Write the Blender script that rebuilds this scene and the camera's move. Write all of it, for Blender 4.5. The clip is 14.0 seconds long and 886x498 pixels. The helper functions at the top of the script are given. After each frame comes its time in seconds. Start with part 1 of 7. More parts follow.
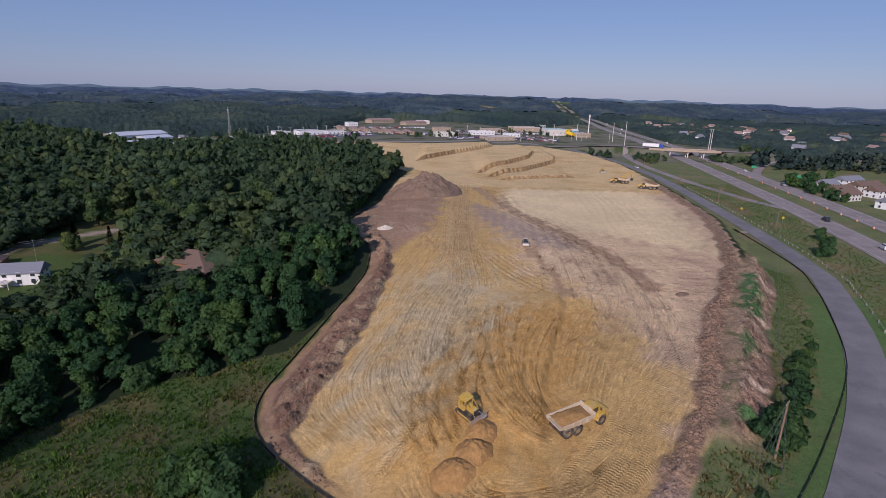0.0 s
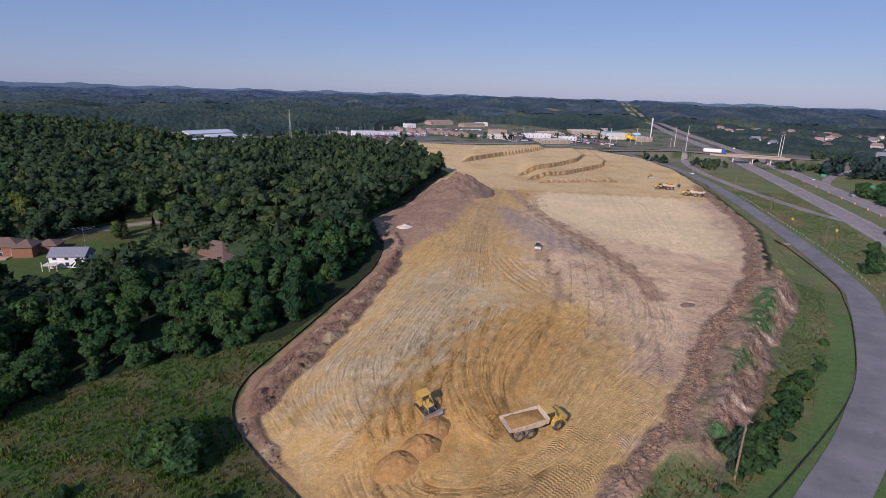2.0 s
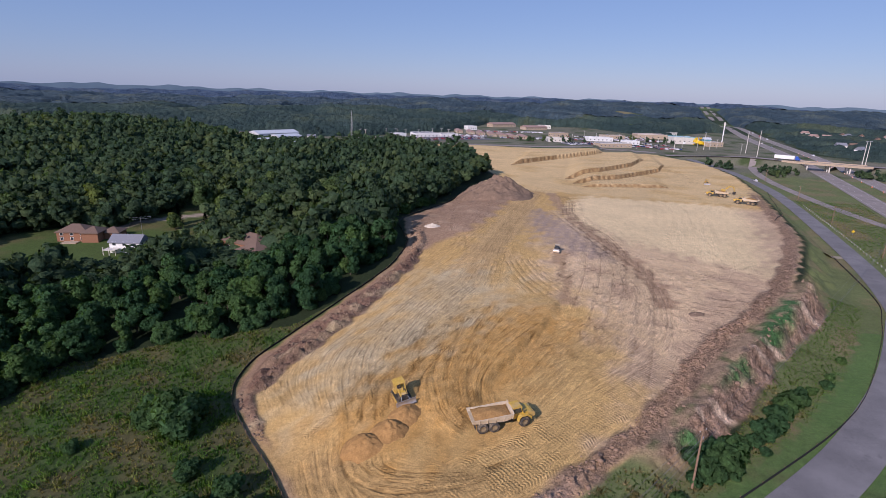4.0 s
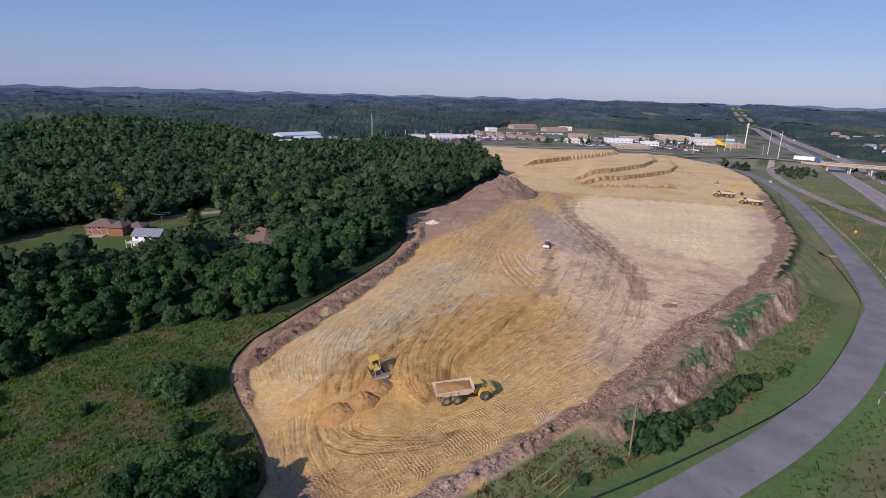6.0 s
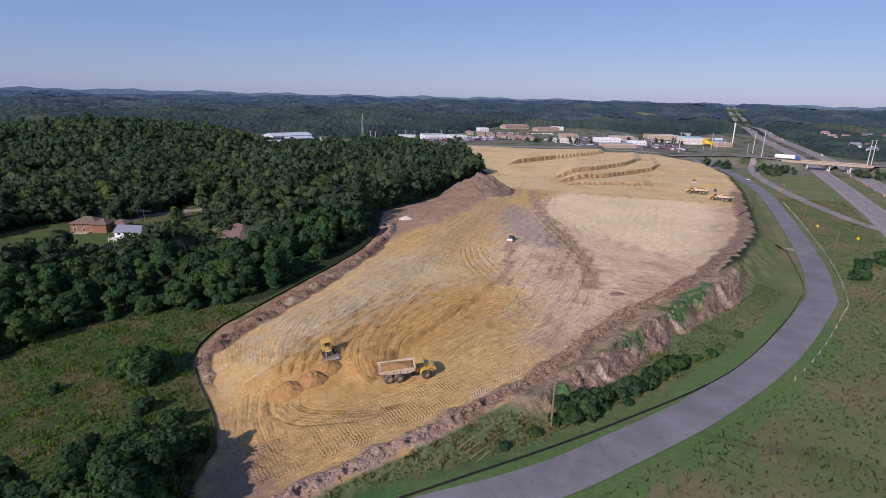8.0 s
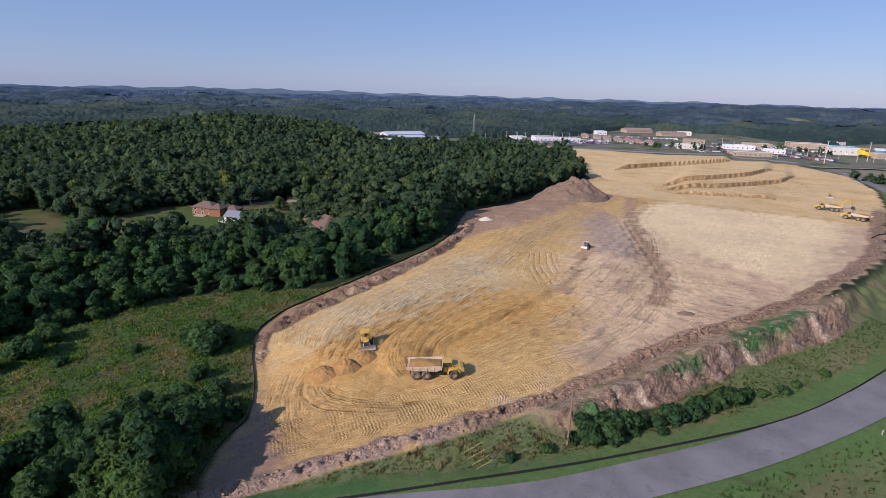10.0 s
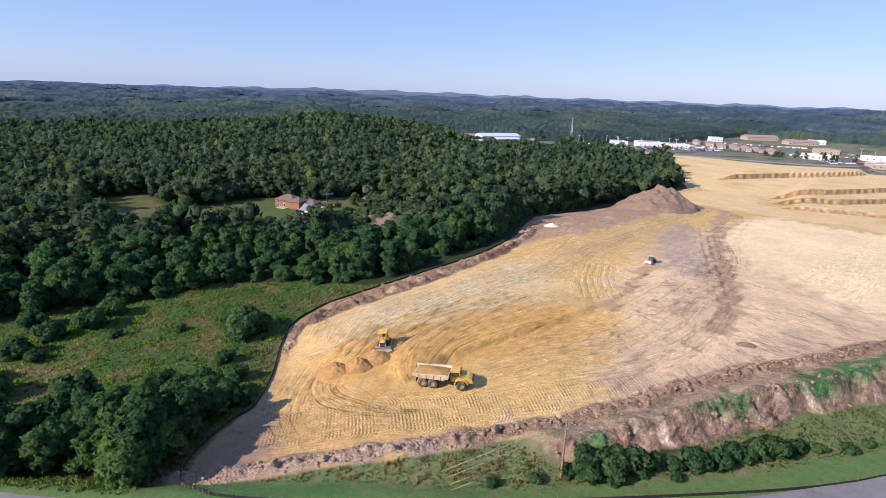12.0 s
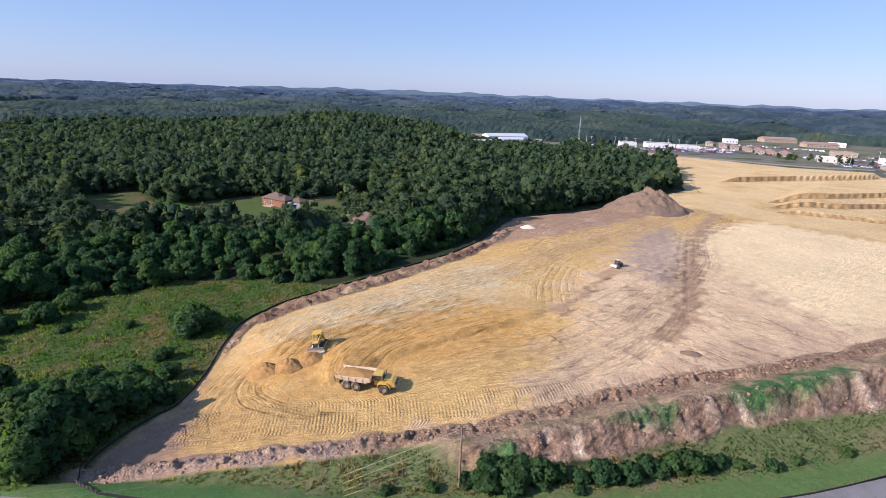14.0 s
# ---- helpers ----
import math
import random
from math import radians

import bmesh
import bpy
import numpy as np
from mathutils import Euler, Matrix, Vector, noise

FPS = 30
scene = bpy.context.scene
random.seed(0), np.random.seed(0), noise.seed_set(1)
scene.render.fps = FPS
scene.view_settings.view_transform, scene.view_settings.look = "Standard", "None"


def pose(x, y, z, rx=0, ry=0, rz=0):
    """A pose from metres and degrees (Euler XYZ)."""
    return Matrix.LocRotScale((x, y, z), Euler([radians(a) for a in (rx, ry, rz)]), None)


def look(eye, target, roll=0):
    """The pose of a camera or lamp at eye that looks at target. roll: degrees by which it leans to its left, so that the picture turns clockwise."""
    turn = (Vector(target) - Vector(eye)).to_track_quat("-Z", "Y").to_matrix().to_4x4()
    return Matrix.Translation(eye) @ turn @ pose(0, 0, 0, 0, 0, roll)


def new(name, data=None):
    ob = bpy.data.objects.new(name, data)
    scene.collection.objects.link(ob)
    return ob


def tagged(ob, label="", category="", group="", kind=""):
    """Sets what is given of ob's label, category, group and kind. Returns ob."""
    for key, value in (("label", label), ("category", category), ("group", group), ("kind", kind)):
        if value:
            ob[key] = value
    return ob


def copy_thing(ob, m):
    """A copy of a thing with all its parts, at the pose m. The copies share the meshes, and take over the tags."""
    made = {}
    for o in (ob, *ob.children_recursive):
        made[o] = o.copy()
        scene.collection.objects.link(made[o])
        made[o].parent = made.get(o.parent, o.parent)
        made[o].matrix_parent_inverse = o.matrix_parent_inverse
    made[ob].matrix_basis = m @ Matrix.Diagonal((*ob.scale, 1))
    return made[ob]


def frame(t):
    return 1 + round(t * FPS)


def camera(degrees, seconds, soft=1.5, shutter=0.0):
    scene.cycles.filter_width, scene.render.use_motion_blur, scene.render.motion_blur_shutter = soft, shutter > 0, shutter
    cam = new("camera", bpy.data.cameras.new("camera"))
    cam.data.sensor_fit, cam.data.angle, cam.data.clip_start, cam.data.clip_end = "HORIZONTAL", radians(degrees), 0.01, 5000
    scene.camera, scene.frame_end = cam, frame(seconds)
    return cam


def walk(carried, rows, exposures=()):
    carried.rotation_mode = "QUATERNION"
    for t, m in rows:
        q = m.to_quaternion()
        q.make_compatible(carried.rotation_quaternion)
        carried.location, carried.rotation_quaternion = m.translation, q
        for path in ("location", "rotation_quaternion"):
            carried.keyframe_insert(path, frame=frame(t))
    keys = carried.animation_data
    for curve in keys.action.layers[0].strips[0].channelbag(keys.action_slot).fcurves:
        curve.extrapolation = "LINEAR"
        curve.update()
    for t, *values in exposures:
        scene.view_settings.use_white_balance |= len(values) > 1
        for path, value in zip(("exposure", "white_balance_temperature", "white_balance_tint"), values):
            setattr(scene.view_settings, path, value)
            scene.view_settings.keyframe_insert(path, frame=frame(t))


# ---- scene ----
cam = camera(79.4, 14.0, soft=0.6)
METRES, EYE, TILT, LEAN, TURN = 102.0, 54.47, 3.8, -1.95, 0.0
ROWS = [
    (0.0, 0.0, 0.0, 0.0, -0.15, -20.18, 0.41),
    (0.5, 0.0374, -0.0022, -0.0009, 1.66, -20.09, 0.48),
    (1.0, 0.0761, -0.0045, -0.0013, 3.31, -20.05, 0.57),
    (1.5, 0.1129, -0.0063, -0.0015, 4.58, -19.98, 0.6),
    (2.0, 0.1535, -0.0067, -0.0018, 6.99, -19.89, 0.71),
    (2.5, 0.1923, -0.0063, -0.0019, 8.6, -19.83, 0.78),
    (3.0, 0.2304, -0.0061, -0.0018, 11.74, -19.7, 0.85),
    (4.25, 0.3108, -0.0235, 0.0003, 14.6, -19.52, 1.14),
    (5.5, 0.382, -0.0571, 0.0028, 16.34, -19.34, 1.43),
    (6.0, 0.4081, -0.073, 0.0038, 17.23, -19.27, 1.53),
    (6.5, 0.4348, -0.0888, 0.0041, 17.59, -19.27, 1.63),
    (7.0, 0.4628, -0.1012, 0.0038, 16.73, -19.27, 1.63),
    (7.2, 0.474, -0.1056, 0.0036, 16.3, -19.27, 1.64),
    (8.25, 0.5415, -0.1098, 0.002, 17.9, -19.15, 1.76),
    (9.3, 0.6108, -0.0803, -0.0014, 24.05, -18.96, 1.88),
    (9.5, 0.6223, -0.0719, -0.0026, 25.62, -18.89, 1.89),
    (10.0, 0.6495, -0.049, -0.0058, 30.08, -18.66, 1.92),
    (10.5, 0.6746, -0.022, -0.01, 34.45, -18.45, 1.96),
    (11.0, 0.7001, 0.0082, -0.0142, 37.72, -18.28, 1.97),
    (11.5, 0.7236, 0.0392, -0.0174, 40.06, -18.14, 1.95),
    (12.0, 0.7484, 0.0701, -0.0207, 41.57, -18.05, 1.92),
    (12.5, 0.7753, 0.1016, -0.0238, 43.89, -17.97, 1.87),
    (13.0, 0.803, 0.133, -0.0264, 44.96, -17.91, 1.82),
    (13.5, 0.8298, 0.1646, -0.0284, 44.0, -17.96, 1.83),
    (14.0, 0.8531, 0.1906, -0.0296, 43.83, -17.97, 1.8),
]
walk(cam, [(t, pose(0, 0, EYE, TILT, LEAN, TURN) @ pose(METRES * x, METRES * y, METRES * z, 90 + pitch, roll, yaw)) for t, x, y, z, yaw, pitch, roll in ROWS],
     exposures=[(0.0, -0.1, 6350, 31), (3.0, 0.15, 6350, 31), (7.0, 0.2, 6350, 30), (9.5, 0.24, 6400, 29), (11.5, 0.85, 6520, 25), (13.3, 0.93, 6500, 26), (14.0, 0.82, 6500, 26)])

# ---- daylight ----
SUN_DIR = Vector((0.36, 0.93, -0.58)).normalized()      # the way the sunlight travels
sun_height = math.asin(-SUN_DIR.z)
world = bpy.data.worlds.new("sky")
scene.world = world
world.use_nodes = True
wn = world.node_tree
sky = wn.nodes.new("ShaderNodeTexSky")
sky.sky_type = 'NISHITA'
sky.sun_disc = False
sky.sun_elevation = sun_height
sky.sun_rotation = math.atan2(-SUN_DIR.x, -SUN_DIR.y)
sky.altitude, sky.air_density, sky.dust_density, sky.ozone_density = 300, 1.0, 0.35, 3.0
haze = wn.nodes.new("ShaderNodeMix")
haze.data_type = 'RGBA'
haze.inputs[0].default_value = 0.5
wn.links.new(sky.outputs[0], haze.inputs[6])
haze.inputs[7].default_value = (2.3, 4.5, 8.4, 1)
wn.links.new(haze.outputs[2], wn.nodes["Background"].inputs[0])
wn.nodes["Background"].inputs[1].default_value = 0.07
sun = new("sun", bpy.data.lights.new("sun", 'SUN'))
sun.data.energy, sun.data.angle, sun.data.color = 3.8, radians(0.5), (1.0, 0.95, 0.87)
sun.matrix_world = look((0, 0, 300), Vector((0, 0, 300)) + SUN_DIR)


# ---- lay of the land ----
def ease(a):
    a = np.clip(a, 0, 1)
    return a * a * (3 - 2 * a)


def curve(v, pts):
    return np.interp(v, [p[0] for p in pts], [p[1] for p in pts])


def near_line(x, y, pts):
    """Distance to a polyline, and how far along it."""
    best = np.full(np.shape(x), 1e9)
    along = np.zeros(np.shape(x))
    run = 0.0
    for (ax, ay), (bx, by) in zip(pts, pts[1:]):
        ux, uy = bx - ax, by - ay
        n = max(math.hypot(ux, uy), 1e-6)
        k = np.clip(((x - ax) * ux + (y - ay) * uy) / (n * n), 0, 1)
        d = np.hypot(x - ax - k * ux, y - ay - k * uy)
        along = np.where(d < best, run + k * n, along)
        best = np.minimum(best, d)
        run += n
    return best, along


def side_line(x, y, pts):
    """Signed distance to a polyline, and how far along it."""
    best, along, run = np.full(np.shape(x), 1e9), np.zeros(np.shape(x)), 0.0
    sign = np.ones(np.shape(x))
    for (ax, ay), (bx, by) in zip(pts, pts[1:]):
        ux, uy = bx - ax, by - ay
        n = math.hypot(ux, uy)
        if n < 1e-4:
            continue
        k = np.clip(((x - ax) * ux + (y - ay) * uy) / (n * n), 0, 1)
        d = np.hypot(x - ax - k * ux, y - ay - k * uy)
        m = d < best
        along = np.where(m, run + k * n, along)
        sign = np.where(m, np.sign(ux * (y - ay) - uy * (x - ax)), sign)
        best = np.minimum(best, d)
        run += n
    return best * sign, along


def smooth_line(pts, n=8):
    """A Catmull-Rom line through the points."""
    p = [Vector((*q, 0)) if len(q) == 2 else Vector(q) for q in pts]
    p = [2 * p[0] - p[1]] + p + [2 * p[-1] - p[-2]]
    out = []
    for a, b, c, d in zip(p, p[1:], p[2:], p[3:]):
        for i in range(n):
            t = i / n
            v = 0.5 * (2 * b + (c - a) * t + (2 * a - 5 * b + 4 * c - d) * t * t + (3 * b - a - 3 * c + d) * t ** 3)
            out.append((v.x, v.y))
    out.append((p[-2].x, p[-2].y))
    return out


def inside(x, y, poly):
    c = np.zeros(np.shape(x), bool)
    for (ax, ay), (bx, by) in zip(poly, poly[1:] + poly[:1]):
        if ay != by:
            c ^= ((ay > y) != (by > y)) & (x < (bx - ax) * (y - ay) / (by - ay) + ax)
    return c


WAVES = {}


def wave(x, y, size, seed=0):
    """Smooth cheap noise, about -1 to 1."""
    if seed not in WAVES:
        r = np.random.RandomState(seed)
        WAVES[seed] = [(math.cos(a), math.sin(a), f, p) for a, f, p in [(r.uniform(0, 6.28), r.uniform(0.7, 1.6) * 6.28, r.uniform(0, 6.28)) for _ in range(6)]]
    v = 0
    for c, sn, f, p in WAVES[seed]:
        f = f / size
        v = v + np.sin((x * c + y * sn) * f + p + 0.9 * np.sin((y * c - x * sn) * f * 0.7 + p * 2))
    return v / 3.3


ROAD = smooth_line([(-150, -75), (-80, -38), (-30, -8), (-3, 8.8), (11, 19), (31.3, 37.0), (48.3, 50.0), (60.0, 62.3), (75.2, 80.6), (91.9, 105.9),
                    (107.0, 135.7), (113.4, 152.1), (124, 202), (139.5, 310), (144, 370), (141, 438), (126, 520)], 6)
HIGHWAY = smooth_line([(60, -60), (110, 60), (143, 152), (164, 231), (183, 321), (206, 454), (228, 600), (262, 900), (315, 1250), (374, 1638), (464, 2244), (560, 2900)], 6)
STREET = smooth_line([(-700, 500), (-335, 488), (-240, 484), (-160, 500), (-75, 530), (34, 556), (110, 545), (170, 505), (215, 483), (300, 478), (600, 520)], 6)
FENCE_LEFT = [(17.6, 30.8), (13, 29.8), (9, 30.8), (5.8, 33), (3.1, 36.9), (0.4, 42.6), (-1.3, 47.9), (-8.5, 55.5), (-18.3, 63.5), (-26.3, 71.2), (-30.4, 78.5), (-31, 86), (-28.2, 96.8), (-24.3, 112.6), (-20.8, 126.8), (-19.3, 137.5), (-20.6, 154.7), (-25, 164.8), (-33, 187), (-27, 235), (-24, 296)]


def offset_line(pts, d):
    out = []
    for i, (x, y) in enumerate(pts):
        (ax, ay), (bx, by) = pts[max(i - 1, 0)], pts[min(i + 1, len(pts) - 1)]
        n = max(math.hypot(bx - ax, by - ay), 1e-6)
        out.append((x + d * (by - ay) / n, y - d * (bx - ax) / n))
    return out


HIGHWAY = offset_line(HIGHWAY, 3)
HIGHWAY_FAR = offset_line(HIGHWAY, 23)
CUTS = [  # cut faces of the terraces: line, height
    ([(-17, 384), (4, 426), (36, 484), (50, 518)], 3.0),
    ([(23, 330), (43.5, 357), (66, 402), (80, 462)], 2.4),
    ([(28, 310), (53.6, 337), (84, 396), (93, 440)], 2.2),
    ([(33.8, 297), (62.6, 311), (80, 317)], 1.5)]


def fence_x(y):
    return curve(y, [(-200, 30), (20, 12), (31, 8), (37, 3), (43, 0.4), (48, -1.3), (55.5, -8.5), (63.5, -18.3), (71, -26.3), (78.5, -30.4), (86, -31), (97, -28.2), (112.6, -24.3), (127, -20.8), (137.5, -19.3), (155, -20.6), (165, -25), (187, -33), (235, -27), (296, -24), (330, -20), (420, -60), (480, -200)])


def ridge_x(y):
    return curve(y, [(-200, -230), (0, -14), (32, 16), (47, 30), (60, 42), (70, 50), (85, 59), (105, 68), (120, 74), (138, 83), (165, 94), (200, 106), (320, 125), (400, 132), (470, 128), (520, 100)])


def bank_edge(y):
    return curve(y, [(30, 0), (60, -3), (90, -2.5), (107, -0.8), (120, 2), (140, 3), (170, 0)])


def windrow_width(y):
    return curve(y, [(58, 2.5), (73, 5), (77, 8), (87, 12), (105, 11), (123, 8), (150, 6.5), (175, 8)])


def clod_line(y):
    return curve(y, [(30, -4.2), (49, -5.4), (64, -7.4), (75, -7.2), (98, -7.2), (112, -5.8), (120, -3.2), (150, -2), (330, -2)])


LINE_XY = {id(l): ([p[0] for p in l], [p[1] for p in l]) for l in (ROAD, HIGHWAY, HIGHWAY_FAR)}


def overpass(x):
    return ease((x - 105) / 70) * ease((335 - x) / 70)


def land(x, y):
    x, y = np.asarray(x, float), np.asarray(y, float)
    site = curve(y, [(-200, 0), (20, 2.6), (60, 4.9), (90, 7.4), (125, 9.9), (155, 11), (260, 9.6), (330, 7.5), (470, 6.5), (600, 6), (900, 5)])
    left = curve(y, [(-200, 0), (30, 2), (60, 1.0), (80, 0.2), (100, 3), (130, 6.8), (155, 9), (175, 9.4), (235, 6.5), (450, 6.5), (600, 5)])
    low = curve(y, [(-200, 0), (60, 0), (140, 2.2), (200, 3.2), (600, 5)])
    fx, rx = fence_x(y), ridge_x(y)
    z = site + (left - site) * ease((fx + 28 - x) / 30)
    z = z + (low - z) * ease((fx - 6 - x) / 80)
    for pts, h in CUTS:
        (ax, ay), (bx, by) = pts[0], pts[-1]
        # behind the line the ground stands higher
        ly = np.interp(x, [p[0] for p in pts], [p[1] for p in pts])
        n = math.hypot(bx - ax, by - ay)
        behind = (y - ly) * (bx - ax) / n + wave(x, y, 6, 3) * 0.35
        z = z + h * ease((behind + 0.6) / 1.2) * ease(1 - (behind - 6) / 60) * ease((x - ax) / 8 + 0.2) * ease((bx - x) / 8 + 0.2)
    # edge of the fill where the dozer works
    sx = np.interp(y, [70, 77, 84, 90, 98, 114], [17.4, 18.5, 20.6, 22.3, 25.4, 30])
    z = z + 1.25 * ease((sx + wave(x, y, 14, 17) * 0.6 - x) / 1.9) * ease((x - sx + 26) / 22) * ease((y - 66) / 8) * ease((122 - y) / 12)
    # the bank along the road side of the site: a line of pushed clods, a bench and a steep bare face
    d = (x - rx) * 0.74
    c, q, cut = bank_edge(y), clod_line(y), ease((y - 62) / 10) * ease((165 - y) / 20)
    z = z + (0.5 + 0.7 * cut) * (1 + 0.3 * wave(x, y, 11, 5)) * np.exp(-((d - c + 0.8) / 2.8) ** 2) * ease((y - 22) / 8) * ease((420 - y) / 60)
    lump = np.exp(-((d - q + 0.5 * wave(x, y, 9, 57)) / 1.2) ** 2) * ease((y - 26) / 5) * ease((330 - y) / 40)
    z = z + lump * (1 - 0.5 * ease((y - 140) / 20)) * (0.7 + 0.42 * wave(x, y, 4.2, 52) + 0.42 * wave(x, y, 1.7, 51))
    s = 0.67 * x + 0.74 * y
    rills = ease((d - c + 0.6) / 1.2) * ease((c + 5.5 - d) / 2) * cut
    z = z + rills * (0.4 * wave(s, 0.12 * d, 1.7, 53) + 0.5 * wave(s, 0.2 * d, 4.2, 54) + 0.14 * wave(x, y, 1.5, 58))
    # topsoil windrow inside the left fence
    e = (x - fx) * 0.8
    along = 1.05 * y - 0.25 * x + 1.1 * wave(x, y, 9, 57)
    scoop = np.abs(np.sin(along * 3.1416 / 4.4))
    z = z + ease((e - 1.6) / 2.2) * ease((0.8 * windrow_width(y) - e) / 1.8) * ease((y - 64) / 10) * ease((172 - y) / 14) * (0.65 + 1.0 * scoop + 0.3 * wave(x, y, 6, 55) + 0.34 * wave(x, y, 2.2, 56))
    road = curve(y, [(-200, 2), (0, 3.5), (50, 5.6), (130, 6), (200, 5.2), (330, 4.2), (500, 4.5), (900, 5)])
    ragged = wave(x, y, 7, 8) * 0.8
    drop = (1 - cut) * ease((d + ragged) / 9) + cut * (0.6 * ease((d - c + ragged) / 3.4) + 0.4 * ease((d - c - 2) / 8))
    z = z + (road - 0.3 - z) * drop
    # carriageways
    for line, w in ((ROAD, 4.5), (HIGHWAY, 6.5), (HIGHWAY_FAR, 6.5)):
        lx, ly = LINE_XY[id(line)]
        near = (np.abs(x - np.interp(y, ly, lx)) < 40) & (y < 1200)
        if near.any():
            dd = np.full(x.shape, 99.0)
            dd[near] = near_line(x[near], y[near], line)[0]
            z = z + (road - 0.05 - z) * ease((w + 5 - dd) / 5)
    # embankments of the overpass
    m = (x > 90) & (x < 360) & (y > 420) & (y < 580)
    if m.any():
        up = np.zeros(x.shape)
        ds = near_line(x[m], y[m], STREET)[0]
        dh = np.minimum(near_line(x[m], y[m], HIGHWAY)[0], near_line(x[m], y[m], HIGHWAY_FAR)[0])
        up[m] = 6.2 * ease((16 - ds) / 11) * overpass(x[m]) * ease((dh - 8) / 5)
        z = z + up
    # far country
    r = np.hypot(x, y)
    off_road = ease((np.abs(x - np.interp(y, LINE_XY[id(HIGHWAY)][1], LINE_XY[id(HIGHWAY)][0]) - 12) - 40) / 220)
    hills = 8 * wave(x, y, 900, 11) + (3 + 7 * off_road) * wave(x, y, 460, 12) + 6 * wave(x, y, 2600, 13)
    z = z + ease((r - 700) / 1500) * (hills - 10)
    z = z + 34 * np.exp(-((x - 150) / 900) ** 2 - ((y - 2500) / 700) ** 2)
    z = z - 2.2 * np.exp(-((x + 135) / 55) ** 2 - ((y - 135) / 45) ** 2)
    z = z + 15 * np.exp(-(((x + 350) / 100) ** 2 + ((y - 335) / 85) ** 2))
    return z


def land_at(x, y):
    return float(land(np.array([x]), np.array([y]))[0])


# ---- building helpers ----
def make_mesh(name, verts, faces, mats=(), smooth=False):
    me = bpy.data.meshes.new(name)
    me.from_pydata(verts, [], faces)
    for m in mats:
        me.materials.append(m)
    if smooth:
        me.polygons.foreach_set("use_smooth", [True] * len(me.polygons))
    me.update()
    return me


def quad_mesh(name, verts, quads, mats=(), smooth=False, tint=None, normals=None):
    """A mesh from arrays of corners and four-sided faces."""
    me = bpy.data.meshes.new(name)
    quads = np.asarray(quads)
    n, f, k = len(verts), len(quads), quads.shape[1]
    me.vertices.add(n)
    me.vertices.foreach_set("co", np.asarray(verts, np.float32).ravel())
    me.loops.add(k * f)
    me.loops.foreach_set("vertex_index", np.asarray(quads, np.int32).ravel())
    me.polygons.add(f)
    me.polygons.foreach_set("loop_start", np.arange(0, k * f, k, dtype=np.int32))
    if smooth:
        me.polygons.foreach_set("use_smooth", np.ones(f, bool))
    for m in mats:
        me.materials.append(m)
    if tint is not None:
        me.attributes.new("tint", 'FLOAT', 'POINT').data.foreach_set("value", np.asarray(tint, np.float32))
    me.update(calc_edges=True)
    if normals is not None:
        me.polygons.foreach_set("use_smooth", np.ones(f, bool))
        me.normals_split_custom_set_from_vertices(np.asarray(normals, np.float32))
    return me


def nodes_of(name):
    m = bpy.data.materials.new(name)
    m.use_nodes = True
    t = m.node_tree
    return m, t, t.nodes["Principled BSDF"]


def nd(t, kind, **inputs):
    n = t.nodes.new("ShaderNode" + kind)
    for k, v in inputs.items():
        n.inputs[k.replace("_", " ")].default_value = v
    return n


def mixed(t, fac, a, b, mode='MIX'):
    n = t.nodes.new("ShaderNodeMix")
    n.data_type, n.blend_type = 'RGBA', mode
    for sock, v in ((n.inputs[0], fac), (n.inputs[6], a), (n.inputs[7], b)):
        if isinstance(v, bpy.types.NodeSocket):
            t.links.new(v, sock)
        elif isinstance(v, (int, float)):
            sock.default_value = v
        else:
            sock.default_value = (*v, 1)
    return n.outputs[2]


def ramp(t, val, stops):
    n = t.nodes.new("ShaderNodeValToRGB")
    while len(n.color_ramp.elements) < len(stops):
        n.color_ramp.elements.new(0.5)
    for e, (p, c) in zip(n.color_ramp.elements, stops):
        e.position, e.color = p, (*c, 1) if not isinstance(c, (int, float)) else (c, c, c, 1)
    t.links.new(val, n.inputs[0])
    return n.outputs[0]


def grain(t, scale, detail=4, rough=0.6, coords=None):
    n = nd(t, "TexNoise", Scale=scale, Detail=detail, Roughness=rough)
    if coords is None:
        g = t.nodes.new("ShaderNodeNewGeometry")
        coords = g.outputs["Position"]
    t.links.new(coords, n.inputs["Vector"])
    return n.outputs[0]


def bump(t, shader, height, strength, distance):
    b = nd(t, "Bump", Strength=strength, Distance=distance)
    t.links.new(height, b.inputs["Height"])
    t.links.new(b.outputs[0], shader.inputs["Normal"])


def simple(name, colour, rough=0.6, metal=0.0, vary=0.25, scale=3.0, dirt=None):
    """Paint, metal or plastic with a little wear."""
    m, t, p = nodes_of(name)
    dark = tuple(c * (1 - vary) for c in colour)
    col = mixed(t, ramp(t, grain(t, scale), [(0.35, 0.0), (0.65, 1.0)]), dark, colour)
    if dirt:
        col = mixed(t, ramp(t, grain(t, scale * 0.4, 6), [(0.48, 0.0), (0.66, 0.8)]), col, dirt)
    t.links.new(col, p.inputs["Base Color"])
    p.inputs["Roughness"].default_value, p.inputs["Metallic"].default_value = rough, metal
    return m


